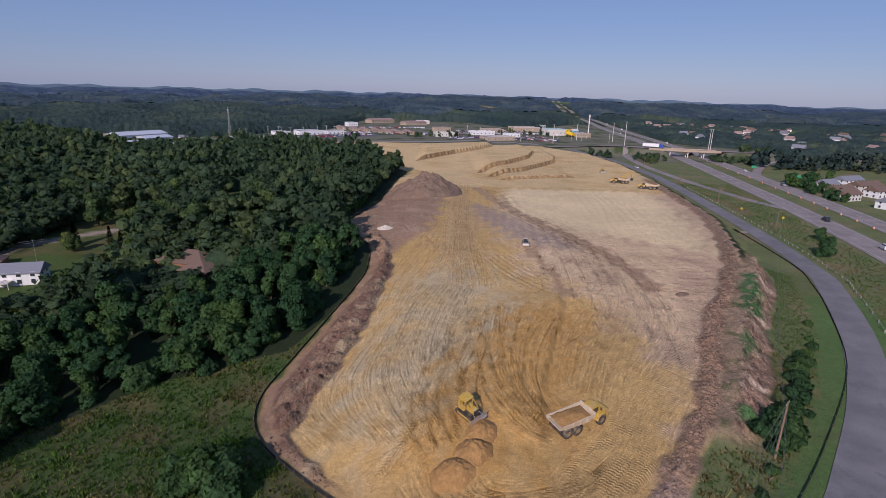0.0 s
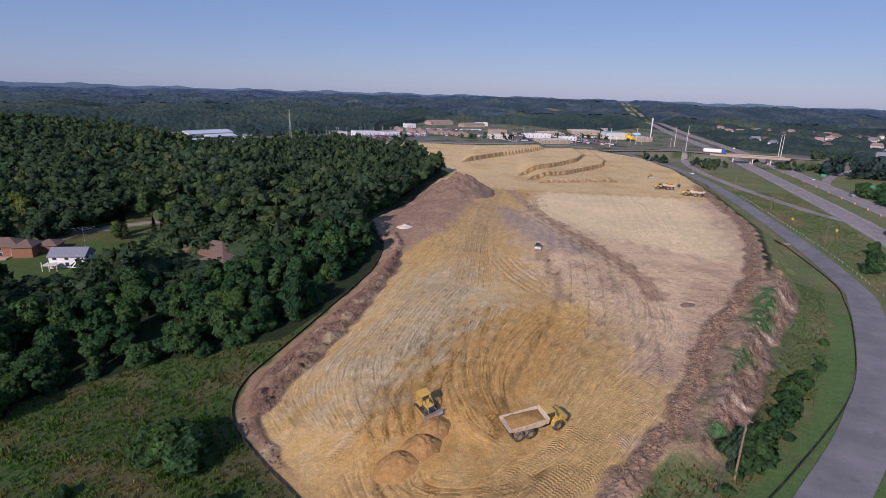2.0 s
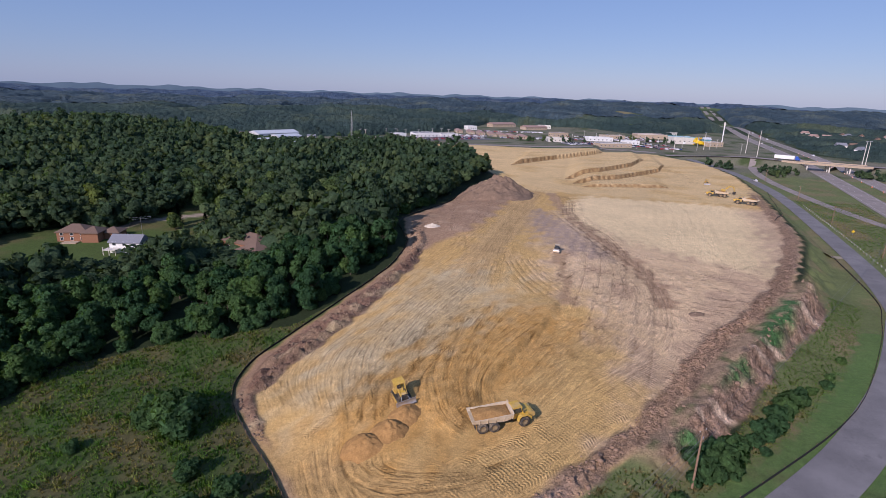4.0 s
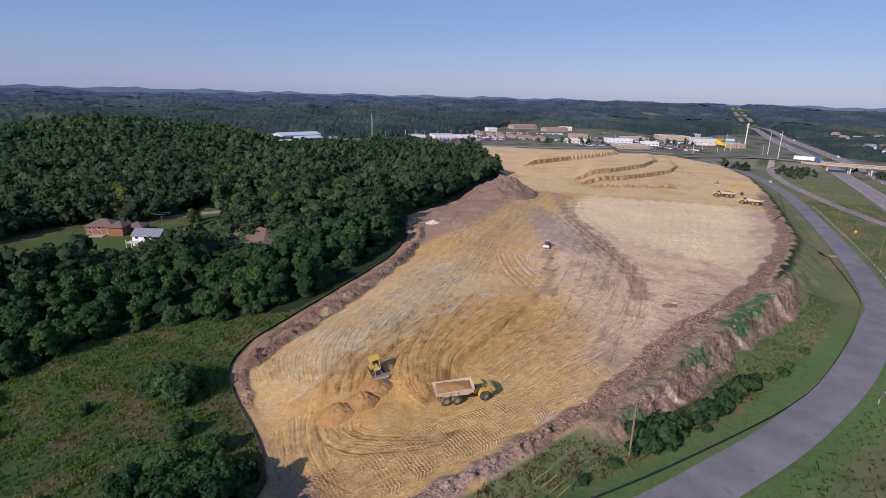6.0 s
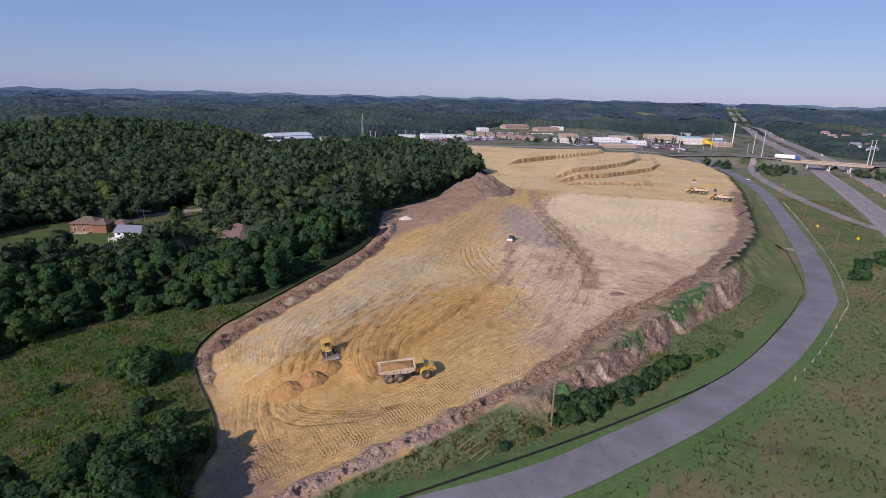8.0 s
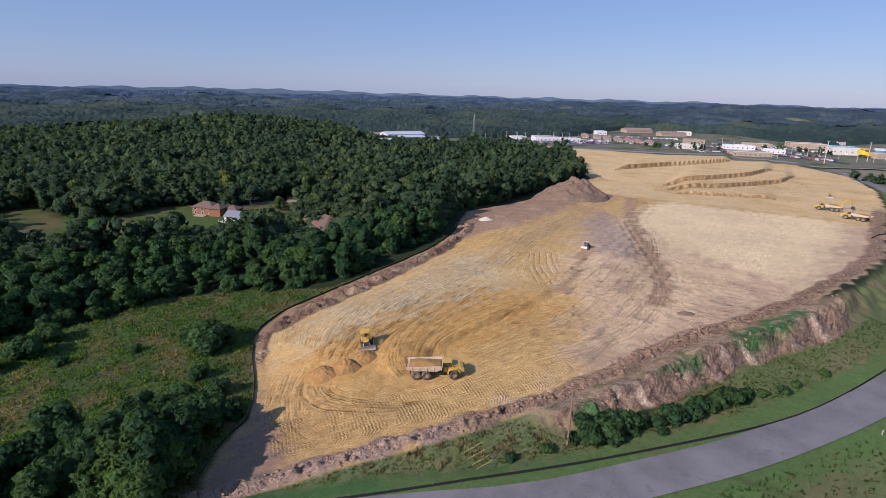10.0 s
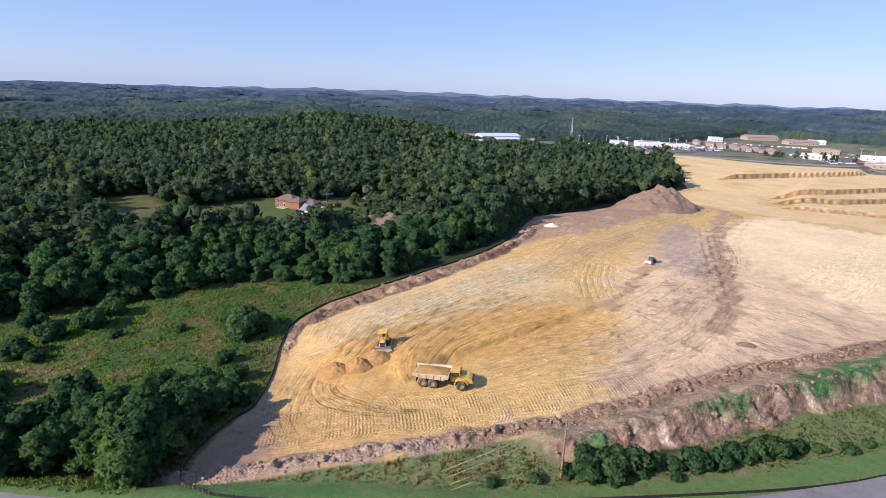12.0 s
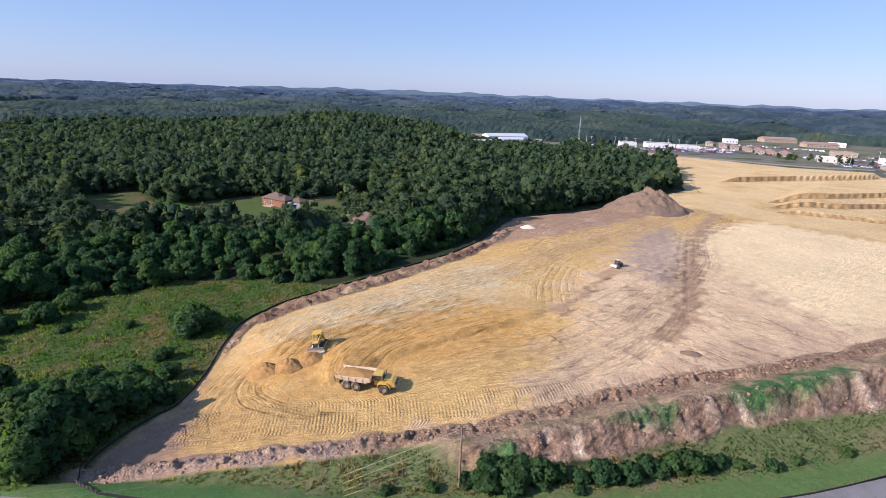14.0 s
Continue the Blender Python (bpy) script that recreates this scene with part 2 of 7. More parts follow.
# ---- materials ----
def ground_material():
    m, t, p = nodes_of("earth_and_turf")
    a = t.nodes.new("ShaderNodeVertexColor")
    a.layer_name = "soil"
    big, mid, fine = grain(t, 0.06, 5), grain(t, 0.7, 7, 0.75), grain(t, 7.0, 5, 0.8)
    col = mixed(t, 1.0, a.outputs[0], ramp(t, mid, [(0.28, 0.8), (0.72, 1.17)]), 'MULTIPLY')
    col = mixed(t, 1.0, col, ramp(t, fine, [(0.3, 0.62), (0.7, 1.38)]), 'MULTIPLY')
    col = mixed(t, 1.0, col, ramp(t, big, [(0.3, 0.88), (0.7, 1.1)]), 'MULTIPLY')
    grit = grain(t, 2.4, 6, 0.8)
    col = mixed(t, 1.0, col, ramp(t, grit, [(0.34, 0.8), (0.5, 1.0), (0.66, 1.17)]), 'MULTIPLY')
    # crumbly soil: sparse dark specks painted as small clod shadows, with pale specks
    crumbs_and_shadows = grain(t, 1.5, 9, 0.85)
    col = mixed(t, 1.0, col, ramp(t, crumbs_and_shadows, [(0.37, 0.68), (0.43, 1.0), (0.58, 1.0), (0.64, 1.3)]), 'MULTIPLY')
    # streaks drawn out along the wheel lines
    fl, fk = t.nodes.new("ShaderNodeAttribute"), t.nodes.new("ShaderNodeAttribute")
    fl.attribute_name, fk.attribute_name = "flow", "driven"
    fm = t.nodes.new("ShaderNodeMapping")
    fm.inputs["Scale"].default_value = (0.4, 2.8, 9.7)
    t.links.new(fl.outputs["Vector"], fm.inputs["Vector"])
    streak = grain(t, 1.0, 3, 0.6, fm.outputs[0])
    drawn = mixed(t, 1.0, col, ramp(t, streak, [(0.38, 0.8), (0.45, 1.0), (0.56, 1.02), (0.62, 1.2)]), 'MULTIPLY')
    col = mixed(t, fk.outputs["Fac"], col, drawn)
    # lug marks: chevrons along the wheel lines
    tr = t.nodes.new("ShaderNodeAttribute")
    tr.attribute_name = "tread"
    sep = t.nodes.new("ShaderNodeSeparateXYZ")
    t.links.new(tr.outputs["Vector"], sep.inputs[0])

    def calc(op, a, b=0.0):
        n = t.nodes.new("ShaderNodeMath")
        n.operation = op
        for sock, v in zip(n.inputs, (a, b)):
            if isinstance(v, (int, float)):
                sock.default_value = v
            else:
                t.links.new(v, sock)
        return n.outputs[0]

    lug = calc('SINE', calc('MULTIPLY', calc('ADD', sep.outputs[0], calc('MULTIPLY', calc('ABSOLUTE', sep.outputs[1]), 0.7)), 11.0))
    lug = calc('MULTIPLY', lug, calc('MINIMUM', calc('MULTIPLY', sep.outputs[2], 1.6), 1.0))
    lug = calc('MULTIPLY', lug, ramp(t, grain(t, 0.22, 4), [(0.38, 0.15), (0.58, 1.0)]))
    col = mixed(t, 1.0, col, ramp(t, calc('ADD', calc('MULTIPLY', lug, 0.5), 0.5), [(0.1, 0.7), (0.4, 1.0), (0.75, 1.0), (0.95, 1.16)]), 'MULTIPLY')
    # edges of the ruts: groove shade and lit crumbled lip painted in, with matching bump
    ra = t.nodes.new("ShaderNodeAttribute")
    ra.attribute_name = "rut"
    rs = t.nodes.new("ShaderNodeSeparateXYZ")
    t.links.new(ra.outputs["Vector"], rs.inputs[0])
    wob = calc('MULTIPLY', calc('SUBTRACT', mid, 0.5), 0.4)
    dist = calc('ADD', rs.outputs[0], wob)

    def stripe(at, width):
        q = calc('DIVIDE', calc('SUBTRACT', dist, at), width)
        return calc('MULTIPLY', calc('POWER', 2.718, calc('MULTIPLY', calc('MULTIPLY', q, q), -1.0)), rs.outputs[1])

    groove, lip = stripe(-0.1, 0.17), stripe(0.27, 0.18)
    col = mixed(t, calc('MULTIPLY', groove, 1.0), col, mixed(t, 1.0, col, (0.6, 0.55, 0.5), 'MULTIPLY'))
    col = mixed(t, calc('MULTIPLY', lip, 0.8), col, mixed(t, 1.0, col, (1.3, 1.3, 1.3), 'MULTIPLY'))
    # scrapes left by blades and buckets
    geo = t.nodes.new("ShaderNodeNewGeometry")
    mp = t.nodes.new("ShaderNodeMapping")
    mp.inputs["Rotation"].default_value = (0, 0, radians(-8))
    mp.inputs["Scale"].default_value = (0.22, 2.2, 1.0)
    t.links.new(geo.outputs["Position"], mp.inputs["Vector"])
    scrape = grain(t, 1.0, 5, 0.65, mp.outputs[0])
    scraped = mixed(t, 1.0, col, ramp(t, scrape, [(0.3, 0.95), (0.5, 1.0), (0.7, 1.04)]), 'MULTIPLY')
    col = mixed(t, a.outputs["Alpha"], col, scraped)
    t.links.new(col, p.inputs["Base Color"])
    p.inputs["Roughness"].default_value = 0.95
    p.inputs["Specular IOR Level"].default_value = 0.15
    cl = t.nodes.new("ShaderNodeAttribute")
    cl.attribute_name = "cloddy"
    bk = t.nodes.new("ShaderNodeAttribute")
    bk.attribute_name = "washed"
    mr = t.nodes.new("ShaderNodeMapping")
    mr.inputs["Rotation"].default_value = (0, 0, radians(-48))
    mr.inputs["Scale"].default_value = (1.15, 0.22, 0.35)
    t.links.new(geo.outputs["Position"], mr.inputs["Vector"])
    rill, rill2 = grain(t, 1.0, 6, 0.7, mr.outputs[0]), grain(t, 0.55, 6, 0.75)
    # colour follows the rill noise: dark in the hollows, pale on the crests
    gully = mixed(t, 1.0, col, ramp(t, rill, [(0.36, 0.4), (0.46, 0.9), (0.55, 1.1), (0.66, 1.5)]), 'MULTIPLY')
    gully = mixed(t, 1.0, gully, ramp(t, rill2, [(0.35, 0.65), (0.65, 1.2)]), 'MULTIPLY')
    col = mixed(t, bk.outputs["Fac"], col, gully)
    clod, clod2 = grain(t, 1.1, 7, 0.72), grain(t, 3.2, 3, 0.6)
    # crevice shade between clods painted in, lumps lightened, in step with the bump
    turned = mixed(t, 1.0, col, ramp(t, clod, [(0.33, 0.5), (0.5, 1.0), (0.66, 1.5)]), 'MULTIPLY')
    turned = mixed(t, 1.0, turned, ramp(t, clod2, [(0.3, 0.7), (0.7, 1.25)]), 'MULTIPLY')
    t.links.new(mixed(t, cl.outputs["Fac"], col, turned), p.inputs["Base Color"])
    lumps = calc('MULTIPLY', calc('MULTIPLY', calc('ADD', clod, calc('MULTIPLY', clod2, 0.4)), 1.1), cl.outputs["Fac"])
    mid = calc('ADD', mid, calc('MULTIPLY', lumps, 9.0))
    mid = calc('ADD', mid, calc('MULTIPLY', calc('MULTIPLY', rill, bk.outputs["Fac"]), 8.0))
    height = calc('ADD', calc('MULTIPLY', mid, 0.1), calc('ADD', calc('ADD', calc('MULTIPLY', lug, 0.06), calc('ADD', calc('ADD', calc('MULTIPLY', grit, 0.1), calc('MULTIPLY', crumbs_and_shadows, 0.14)), calc('MULTIPLY', calc('MULTIPLY', streak, fk.outputs["Fac"]), 0.16))), calc('ADD', calc('MULTIPLY', fine, 0.07), calc('ADD', calc('MULTIPLY', groove, -0.12), calc('ADD', calc('MULTIPLY', lip, 0.07), calc('MULTIPLY', scrape, 0.035))))))
    bump(t, p, height, 0.9, 1.0)
    return m


def thin(t, p, col, share):
    """Lets some of the light through a leaf."""
    tr, mix = t.nodes.new("ShaderNodeBsdfTranslucent"), t.nodes.new("ShaderNodeMixShader")
    t.links.new(mixed(t, 1.0, col, (1.5, 1.6, 0.7), 'MULTIPLY'), tr.inputs[0])
    mix.inputs[0].default_value = share
    t.links.new(p.outputs[0], mix.inputs[1])
    t.links.new(tr.outputs[0], mix.inputs[2])
    t.links.new(mix.outputs[0], next(n for n in t.nodes if n.type == 'OUTPUT_MATERIAL').inputs[0])


def leaf_material(name, colour, tinted, share=0.0, scale=1.0):
    m, t, p = nodes_of(name)
    g = t.nodes.new("ShaderNodeNewGeometry")
    if tinted:
        a = t.nodes.new("ShaderNodeAttribute")
        a.attribute_name = "tint"
        tree = a.outputs["Fac"]
    else:
        tree = t.nodes.new("ShaderNodeObjectInfo").outputs["Random"]
    c1, c2, c3 = (tuple(c * k for c, k in zip(colour, ks)) for ks in ((0.7, 0.78, 0.84), (1, 1, 1), (1.55, 1.3, 1.0)))
    col = ramp(t, tree, [(0.0, c1), (0.55, c2), (1.0, c3)])
    col = mixed(t, 1.0, col, ramp(t, g.outputs["Random Per Island"], [(0.0, 0.72), (1.0, 1.28)]), 'MULTIPLY')
    leafy, clumps = grain(t, 1.6 * scale, 5, 0.75), grain(t, 0.35 * scale, 3, 0.6)
    col = mixed(t, 1.0, col, ramp(t, leafy, [(0.3, 0.6), (0.55, 1.0), (0.75, 1.5)]), 'MULTIPLY')
    col = mixed(t, 1.0, col, ramp(t, clumps, [(0.3, 0.75), (0.7, 1.25)]), 'MULTIPLY')
    bump(t, p, leafy, 0.9, 0.9 / scale)
    t.links.new(col, p.inputs["Base Color"])
    p.inputs["Roughness"].default_value = 0.85
    p.inputs["Specular IOR Level"].default_value = 0.08
    if share:
        thin(t, p, col, share)
    return m


EARTH = ground_material()
LEAF = leaf_material("leaf_green", (0.064, 0.146, 0.060), False, 0.28)
LEAF_YOUNG = leaf_material("young_leaf", (0.070, 0.150, 0.060), False, 0.3)
LEAF_FAR = leaf_material("woodland_leaf", (0.070, 0.118, 0.060), True, 0.28)
# far woods: haze blue put into the leaf colour, stronger with distance
LEAF_MID = leaf_material("hazed_country_leaf", (0.050, 0.079, 0.066), True, scale=0.45)
LEAF_HILLS = leaf_material("hazed_hill_forest", (0.062, 0.094, 0.110), True, scale=0.2)
LEAF_HAZE_BLUE = leaf_material("hazed_distant_forest", (0.076, 0.114, 0.17), True, scale=0.09)
LEAF_LIGHT = leaf_material("pale_leaf", (0.11, 0.17, 0.06), False, 0.25)
LEAF_DARK = leaf_material("conifer_needles", (0.026, 0.055, 0.030), False)
BARK = simple("bark", (0.11, 0.085, 0.06), 0.9, 0, 0.5, 4)


def asphalt(name, colour):
    m, t, p = nodes_of(name)
    col = mixed(t, ramp(t, grain(t, 0.15, 5), [(0.35, 0.0), (0.65, 1.0)]), tuple(c * 0.82 for c in colour), tuple(c * 1.15 for c in colour))
    col = mixed(t, 1.0, col, ramp(t, grain(t, 6, 4), [(0.25, 0.8), (0.75, 1.2)]), 'MULTIPLY')
    col = mixed(t, ramp(t, grain(t, 0.5, 8, 0.75), [(0.56, 0.0), (0.62, 0.5)]), col, tuple(c * 0.62 for c in colour))
    t.links.new(col, p.inputs["Base Color"])
    p.inputs["Roughness"].default_value = 0.85
    return m


ASPHALT = asphalt("worn_asphalt", (0.175, 0.165, 0.162))
CONCRETE = asphalt("road_concrete", (0.26, 0.22, 0.195))

# ---- ground ----
SAND, GREY, MAUVE, PALE = (0.54, 0.35, 0.135), (0.53, 0.42, 0.245), (0.63, 0.45, 0.265), (0.72, 0.55, 0.31)
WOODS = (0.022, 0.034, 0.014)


def axis(parts):
    """Grid lines from (start, end, step) stretches, growing outwards after them."""
    v = []
    for a, b, s in parts:
        v += list(np.arange(a, b, s))
    return v


def grow(start, end, step, rate=1.13):
    v, s = [], step
    while (start < end) == (start + (s if end > start else -s) < end) and abs(start) < abs(end):
        start += s if end > start else -s
        s *= rate
        v.append(start)
    return v



def between(a, b, n):
    """Lines spread between two lines."""
    k = max(len(a), len(b))
    a, b = smooth_line(a), smooth_line(b)
    m = 24
    pick = lambda l: [l[int(i * (len(l) - 1) / m)] for i in range(m + 1)]
    a, b = pick(a), pick(b)
    return [[(p[0] + (q[0] - p[0]) * f, p[1] + (q[1] - p[1]) * f) for p, q in zip(a, b)] for f in [(i + random.uniform(-0.25, 0.25)) / max(1, n - 1) for i in range(n)]]


def wheel_tracks():
    """Lines of ruts: points, gauge, half width, depth, how strongly the tread shows, how dark."""
    out = []
    add = lambda line, gauge=0, w=0.42, depth=0.10, tread=0.0, dark=0.25: out.append((line, gauge, w, depth, tread, dark))
    g = [(-1.8, 67), (-6.7, 75), (-9.6, 85), (-8.5, 97), (-5.8, 112), (-1.6, 124)]
    h = [(6, 80), (3.4, 90), (3.9, 100), (6, 110), (9, 122)]
    for l in between(g, h, 13):
        add(l, 0, 0.35, 0.09, 0, 0.32)
    for l in between([(-14.4, 69), (-23, 79), (-24, 88), (-18.7, 100.6), (-14.9, 112), (-13, 134)], g, 9):
        add(l, 0, 0.4, 0.07, 0, 0.2)
    for l in between([(-0.2, 64.6), (-2.3, 70), (-3.1, 77), (-1.4, 85), (2, 96), (7.8, 110)], [(8, 70), (6, 78), (7, 86), (10, 97), (13, 112)], 5):
        add(l, 2.1, 0.4, 0.14, 0, 0.38)
    for l in between([(18.9, 68.6), (14.4, 70.7), (12.3, 73.8), (9.6, 81.3), (8.8, 90.7), (7.8, 99.4), (7.8, 112)], [(20, 70), (17.5, 74), (16, 80), (17, 88), (20, 97), (25, 108)], 5):
        add(l, 2.4, 0.5, 0.15, 0, 0.32)
    for l in between([(22, 80), (26, 92), (31, 104), (36, 112)], [(28, 76), (34, 88), (40, 100), (46, 112)], 5):
        add(l, 2.2, 0.4, 0.05, 0, 0.14)
    # tread rows over the apron
    for l in between([(4, 46), (8.5, 51), (14.5, 56), (19, 61.5), (24.5, 67), (29.5, 74), (34, 80.5), (43, 90), (48, 98)], [(10, 41), (17, 48), (24, 56), (31, 64), (37, 73), (44, 82), (52, 93), (56, 104)], 11):
        add(l, 0, 0.8, 0.03, 1.0, 0.06)
    for l in between([(23, 60), (18.8, 56.8), (11, 54.5), (4.5, 55.8), (1, 59), (0.4, 63)], [(25.8, 65), (20.5, 60.5), (13, 58), (8, 58.5), (6, 61)], 4):
        add(l, 0, 0.5, 0.1, 0, 0.4)
    for l in between([(-6, 60), (0, 52), (6, 47), (11, 45)], [(-3, 66), (1, 58), (8, 51), (13, 49)], 4):
        add(l, 0, 0.5, 0.05, 0, 0.2)
    for l in between([(-8, 62), (-4, 68), (2, 78), (8, 88), (14, 98)], [(2, 66), (5, 74), (10, 84), (18, 96)], 4):
        add(l, 0, 0.6, 0.03, 1.0, 0.04)
    # clay ground above
    for l in between([(43.8, 155), (51.4, 134), (53, 122), (50.7, 105), (44.8, 94), (36, 82)], [(19.7, 223), (31, 189), (40, 155), (45, 138), (44, 122), (38, 106), (30, 94)], 9):
        add(l, 2.2, 0.5, 0.06, 0, 0.2)
    for l in between([(13, 142), (18, 129), (26, 117)], [(19, 148), (24, 136), (31, 126)], 6):
        add(l, 0, 0.4, 0.12, 0, 0.22)
    for l in between([(35.8, 167), (34.9, 135), (31.8, 108)], [(52, 150), (50, 125), (47, 100), (45, 88)], 6):
        add(l, 0, 0.6, 0.06, 0, 0.25)
    for l in between([(3.2, 118), (3.7, 131), (5.6, 177), (6.8, 245), (6, 290)], [(13, 120), (12.5, 132), (10.4, 178), (13.5, 239), (16, 285)], 8):
        add(l, 0, 0.7, 0.1, 0, 0.2)
    for l in between([(-4.6, 121), (1.8, 145), (2.7, 179), (6.4, 219)], [(-12, 133), (-7, 150), (0, 185), (3, 225)], 4):
        add(l, 0, 0.7, 0.08, 0, 0.2)
    for l in between([(21.7, 257), (24.9, 242), (26.3, 210), (32, 191), (37, 175), (39, 150)], [(27, 257), (30, 240), (31.5, 212), (38, 193), (44, 176), (48, 152)], 5):
        add(l, 0, 0.9, 0.1, 0, 0.4)
    for l in between([(60, 168), (66, 200), (72, 230), (70, 258)], [(70, 160), (74, 195), (80, 228), (90, 250)], 2):
        add(l, 2.3, 0.7, 0.05, 0, -0.12)
    for l in between([(20, 300), (50, 312), (80, 325), (100, 350), (96, 400)], [(16, 320), (40, 345), (70, 400), (90, 440), (80, 470)], 6):
        add(l, 2.5, 1.0, 0.12, 0, 0.2)
    for i in range(34):
        f = i / 15
        px, py = 41 + 24 * f, 88 + 34 * f
        add([(px, py), (px + 3.2, py - 3.4), (px + 6.5, py - 6)], 0, 0.4, 0.1, 0, 0.25)
    for i in range(90):
        px, py = random.uniform(34, 80), random.uniform(104, 160)
        a, n = random.uniform(-0.5, 0.1), random.uniform(4, 11)
        add([(px, py), (px + n * math.cos(a), py + n * math.sin(a))], 0, random.uniform(0.3, 0.6), 0.1, 0, random.uniform(0.25, 0.55))
    for i in range(60):
        px, py = random.uniform(22, 44), random.uniform(92, 160)
        a, n = random.uniform(0.6, 1.6), random.uniform(3, 7)
        add([(px, py), (px + n * math.cos(a), py + n * math.sin(a))], 0, random.uniform(0.25, 0.5), 0.12, 0, random.uniform(0.3, 0.6))
    for i in range(24):
        px, py = random.uniform(-22, 0), random.uniform(138, 225)
        a, n = random.uniform(0.9, 1.9), random.uniform(5, 14)
        add([(px, py), (px + n * math.cos(a), py + n * math.sin(a))], 0, 0.7, 0.1, 0, 0.35)
    return out


def soft_inside(x, y, poly, reach):
    """1 inside the outline, fading raggedly across its edge."""
    xs, ys = [p[0] for p in poly], [p[1] for p in poly]
    m = (x > min(xs) - 2 * reach) & (x < max(xs) + 2 * reach) & (y > min(ys) - 2 * reach) & (y < max(ys) + 2 * reach)
    v = np.zeros(x.shape)
    px, py = x[m] + reach * 0.7 * wave(x[m], y[m], 7, 61), y[m] + reach * 0.7 * wave(x[m], y[m], 7, 62)
    acc = np.zeros(px.shape)
    for k in range(10):
        a, q = k * 2.4, reach * math.sqrt((k + 0.5) / 10)
        acc += inside(px + q * math.cos(a), py + q * math.sin(a), poly)
    v[m] = acc / 10
    return v


CLEARINGS = [[(-112, 112), (-108, 90), (-128, 70), (-165, 68), (-210, 78), (-208, 108), (-168, 102), (-165, 150), (-120, 165), (-105, 160), (-100, 128)],
             [(-136, 160), (-138, 200), (-117, 218), (-98, 183), (-103, 154)],
             [(-122, 138), (-108, 142), (-97, 122), (-110, 116)],
             [(-110, 262), (-87, 224), (-78, 232), (-98, 268)]]
STRIP = [(-330, 440), (-310, 520), (-240, 550), (-150, 690), (-140, 960), (40, 960), (120, 820), (240, 1000), (300, 900), (250, 640), (340, 560), (340, 440)]
MEADOW = [(-200, -80), (-75, 20), (-74, 40), (-64, 56), (-66, 73), (-52, 88), (-30, 99), (-22, 120), (60, 60), (400, 200), (400, -400), (-300, -300)]
GREY_ZONE = [(-11.5, 134), (12.5, 132), (17, 107), (8, 88), (2, 77), (-4, 70), (-6.4, 64), (-15.5, 71), (-20, 81), (-13.5, 99), (-10, 116)]
FILL_ZONE = [(34, 109), (30, 114), (14.5, 106), (5.6, 88), (-2.6, 72), (-6, 67), (-5.7, 61), (14.4, 60), (20, 71), (27.6, 90)]
PAD_ZONE = [(33, 262), (100, 262), (99, 237), (82, 149), (46, 177), (32, 205), (28, 231)]
BANDS = [  # haul roads and pushed strips: line, half width, colour
    ([(10, 300), (8, 262), (8, 230), (7.6, 190), (7, 165), (5, 140), (3, 126)], 6.5, (0.50, 0.335, 0.155)),
    ([(18, 262), (23, 235), (30, 204), (37, 182), (43, 164), (50, 143), (53, 124)], 3.6, (0.37, 0.24, 0.145)),
    ([(27, 151), (29, 136), (31, 118)], 2.2, (0.37, 0.24, 0.135))]
GREEN_PATCHES = [[(67, 107), (70, 114), (76, 126), (81, 134), (83, 131), (78, 120), (72, 109)], [(57, 88), (59, 94), (64, 101), (65, 98), (60, 91)], [(47, 71), (49, 75), (53, 76), (52.5, 72), (49.5, 69)]]


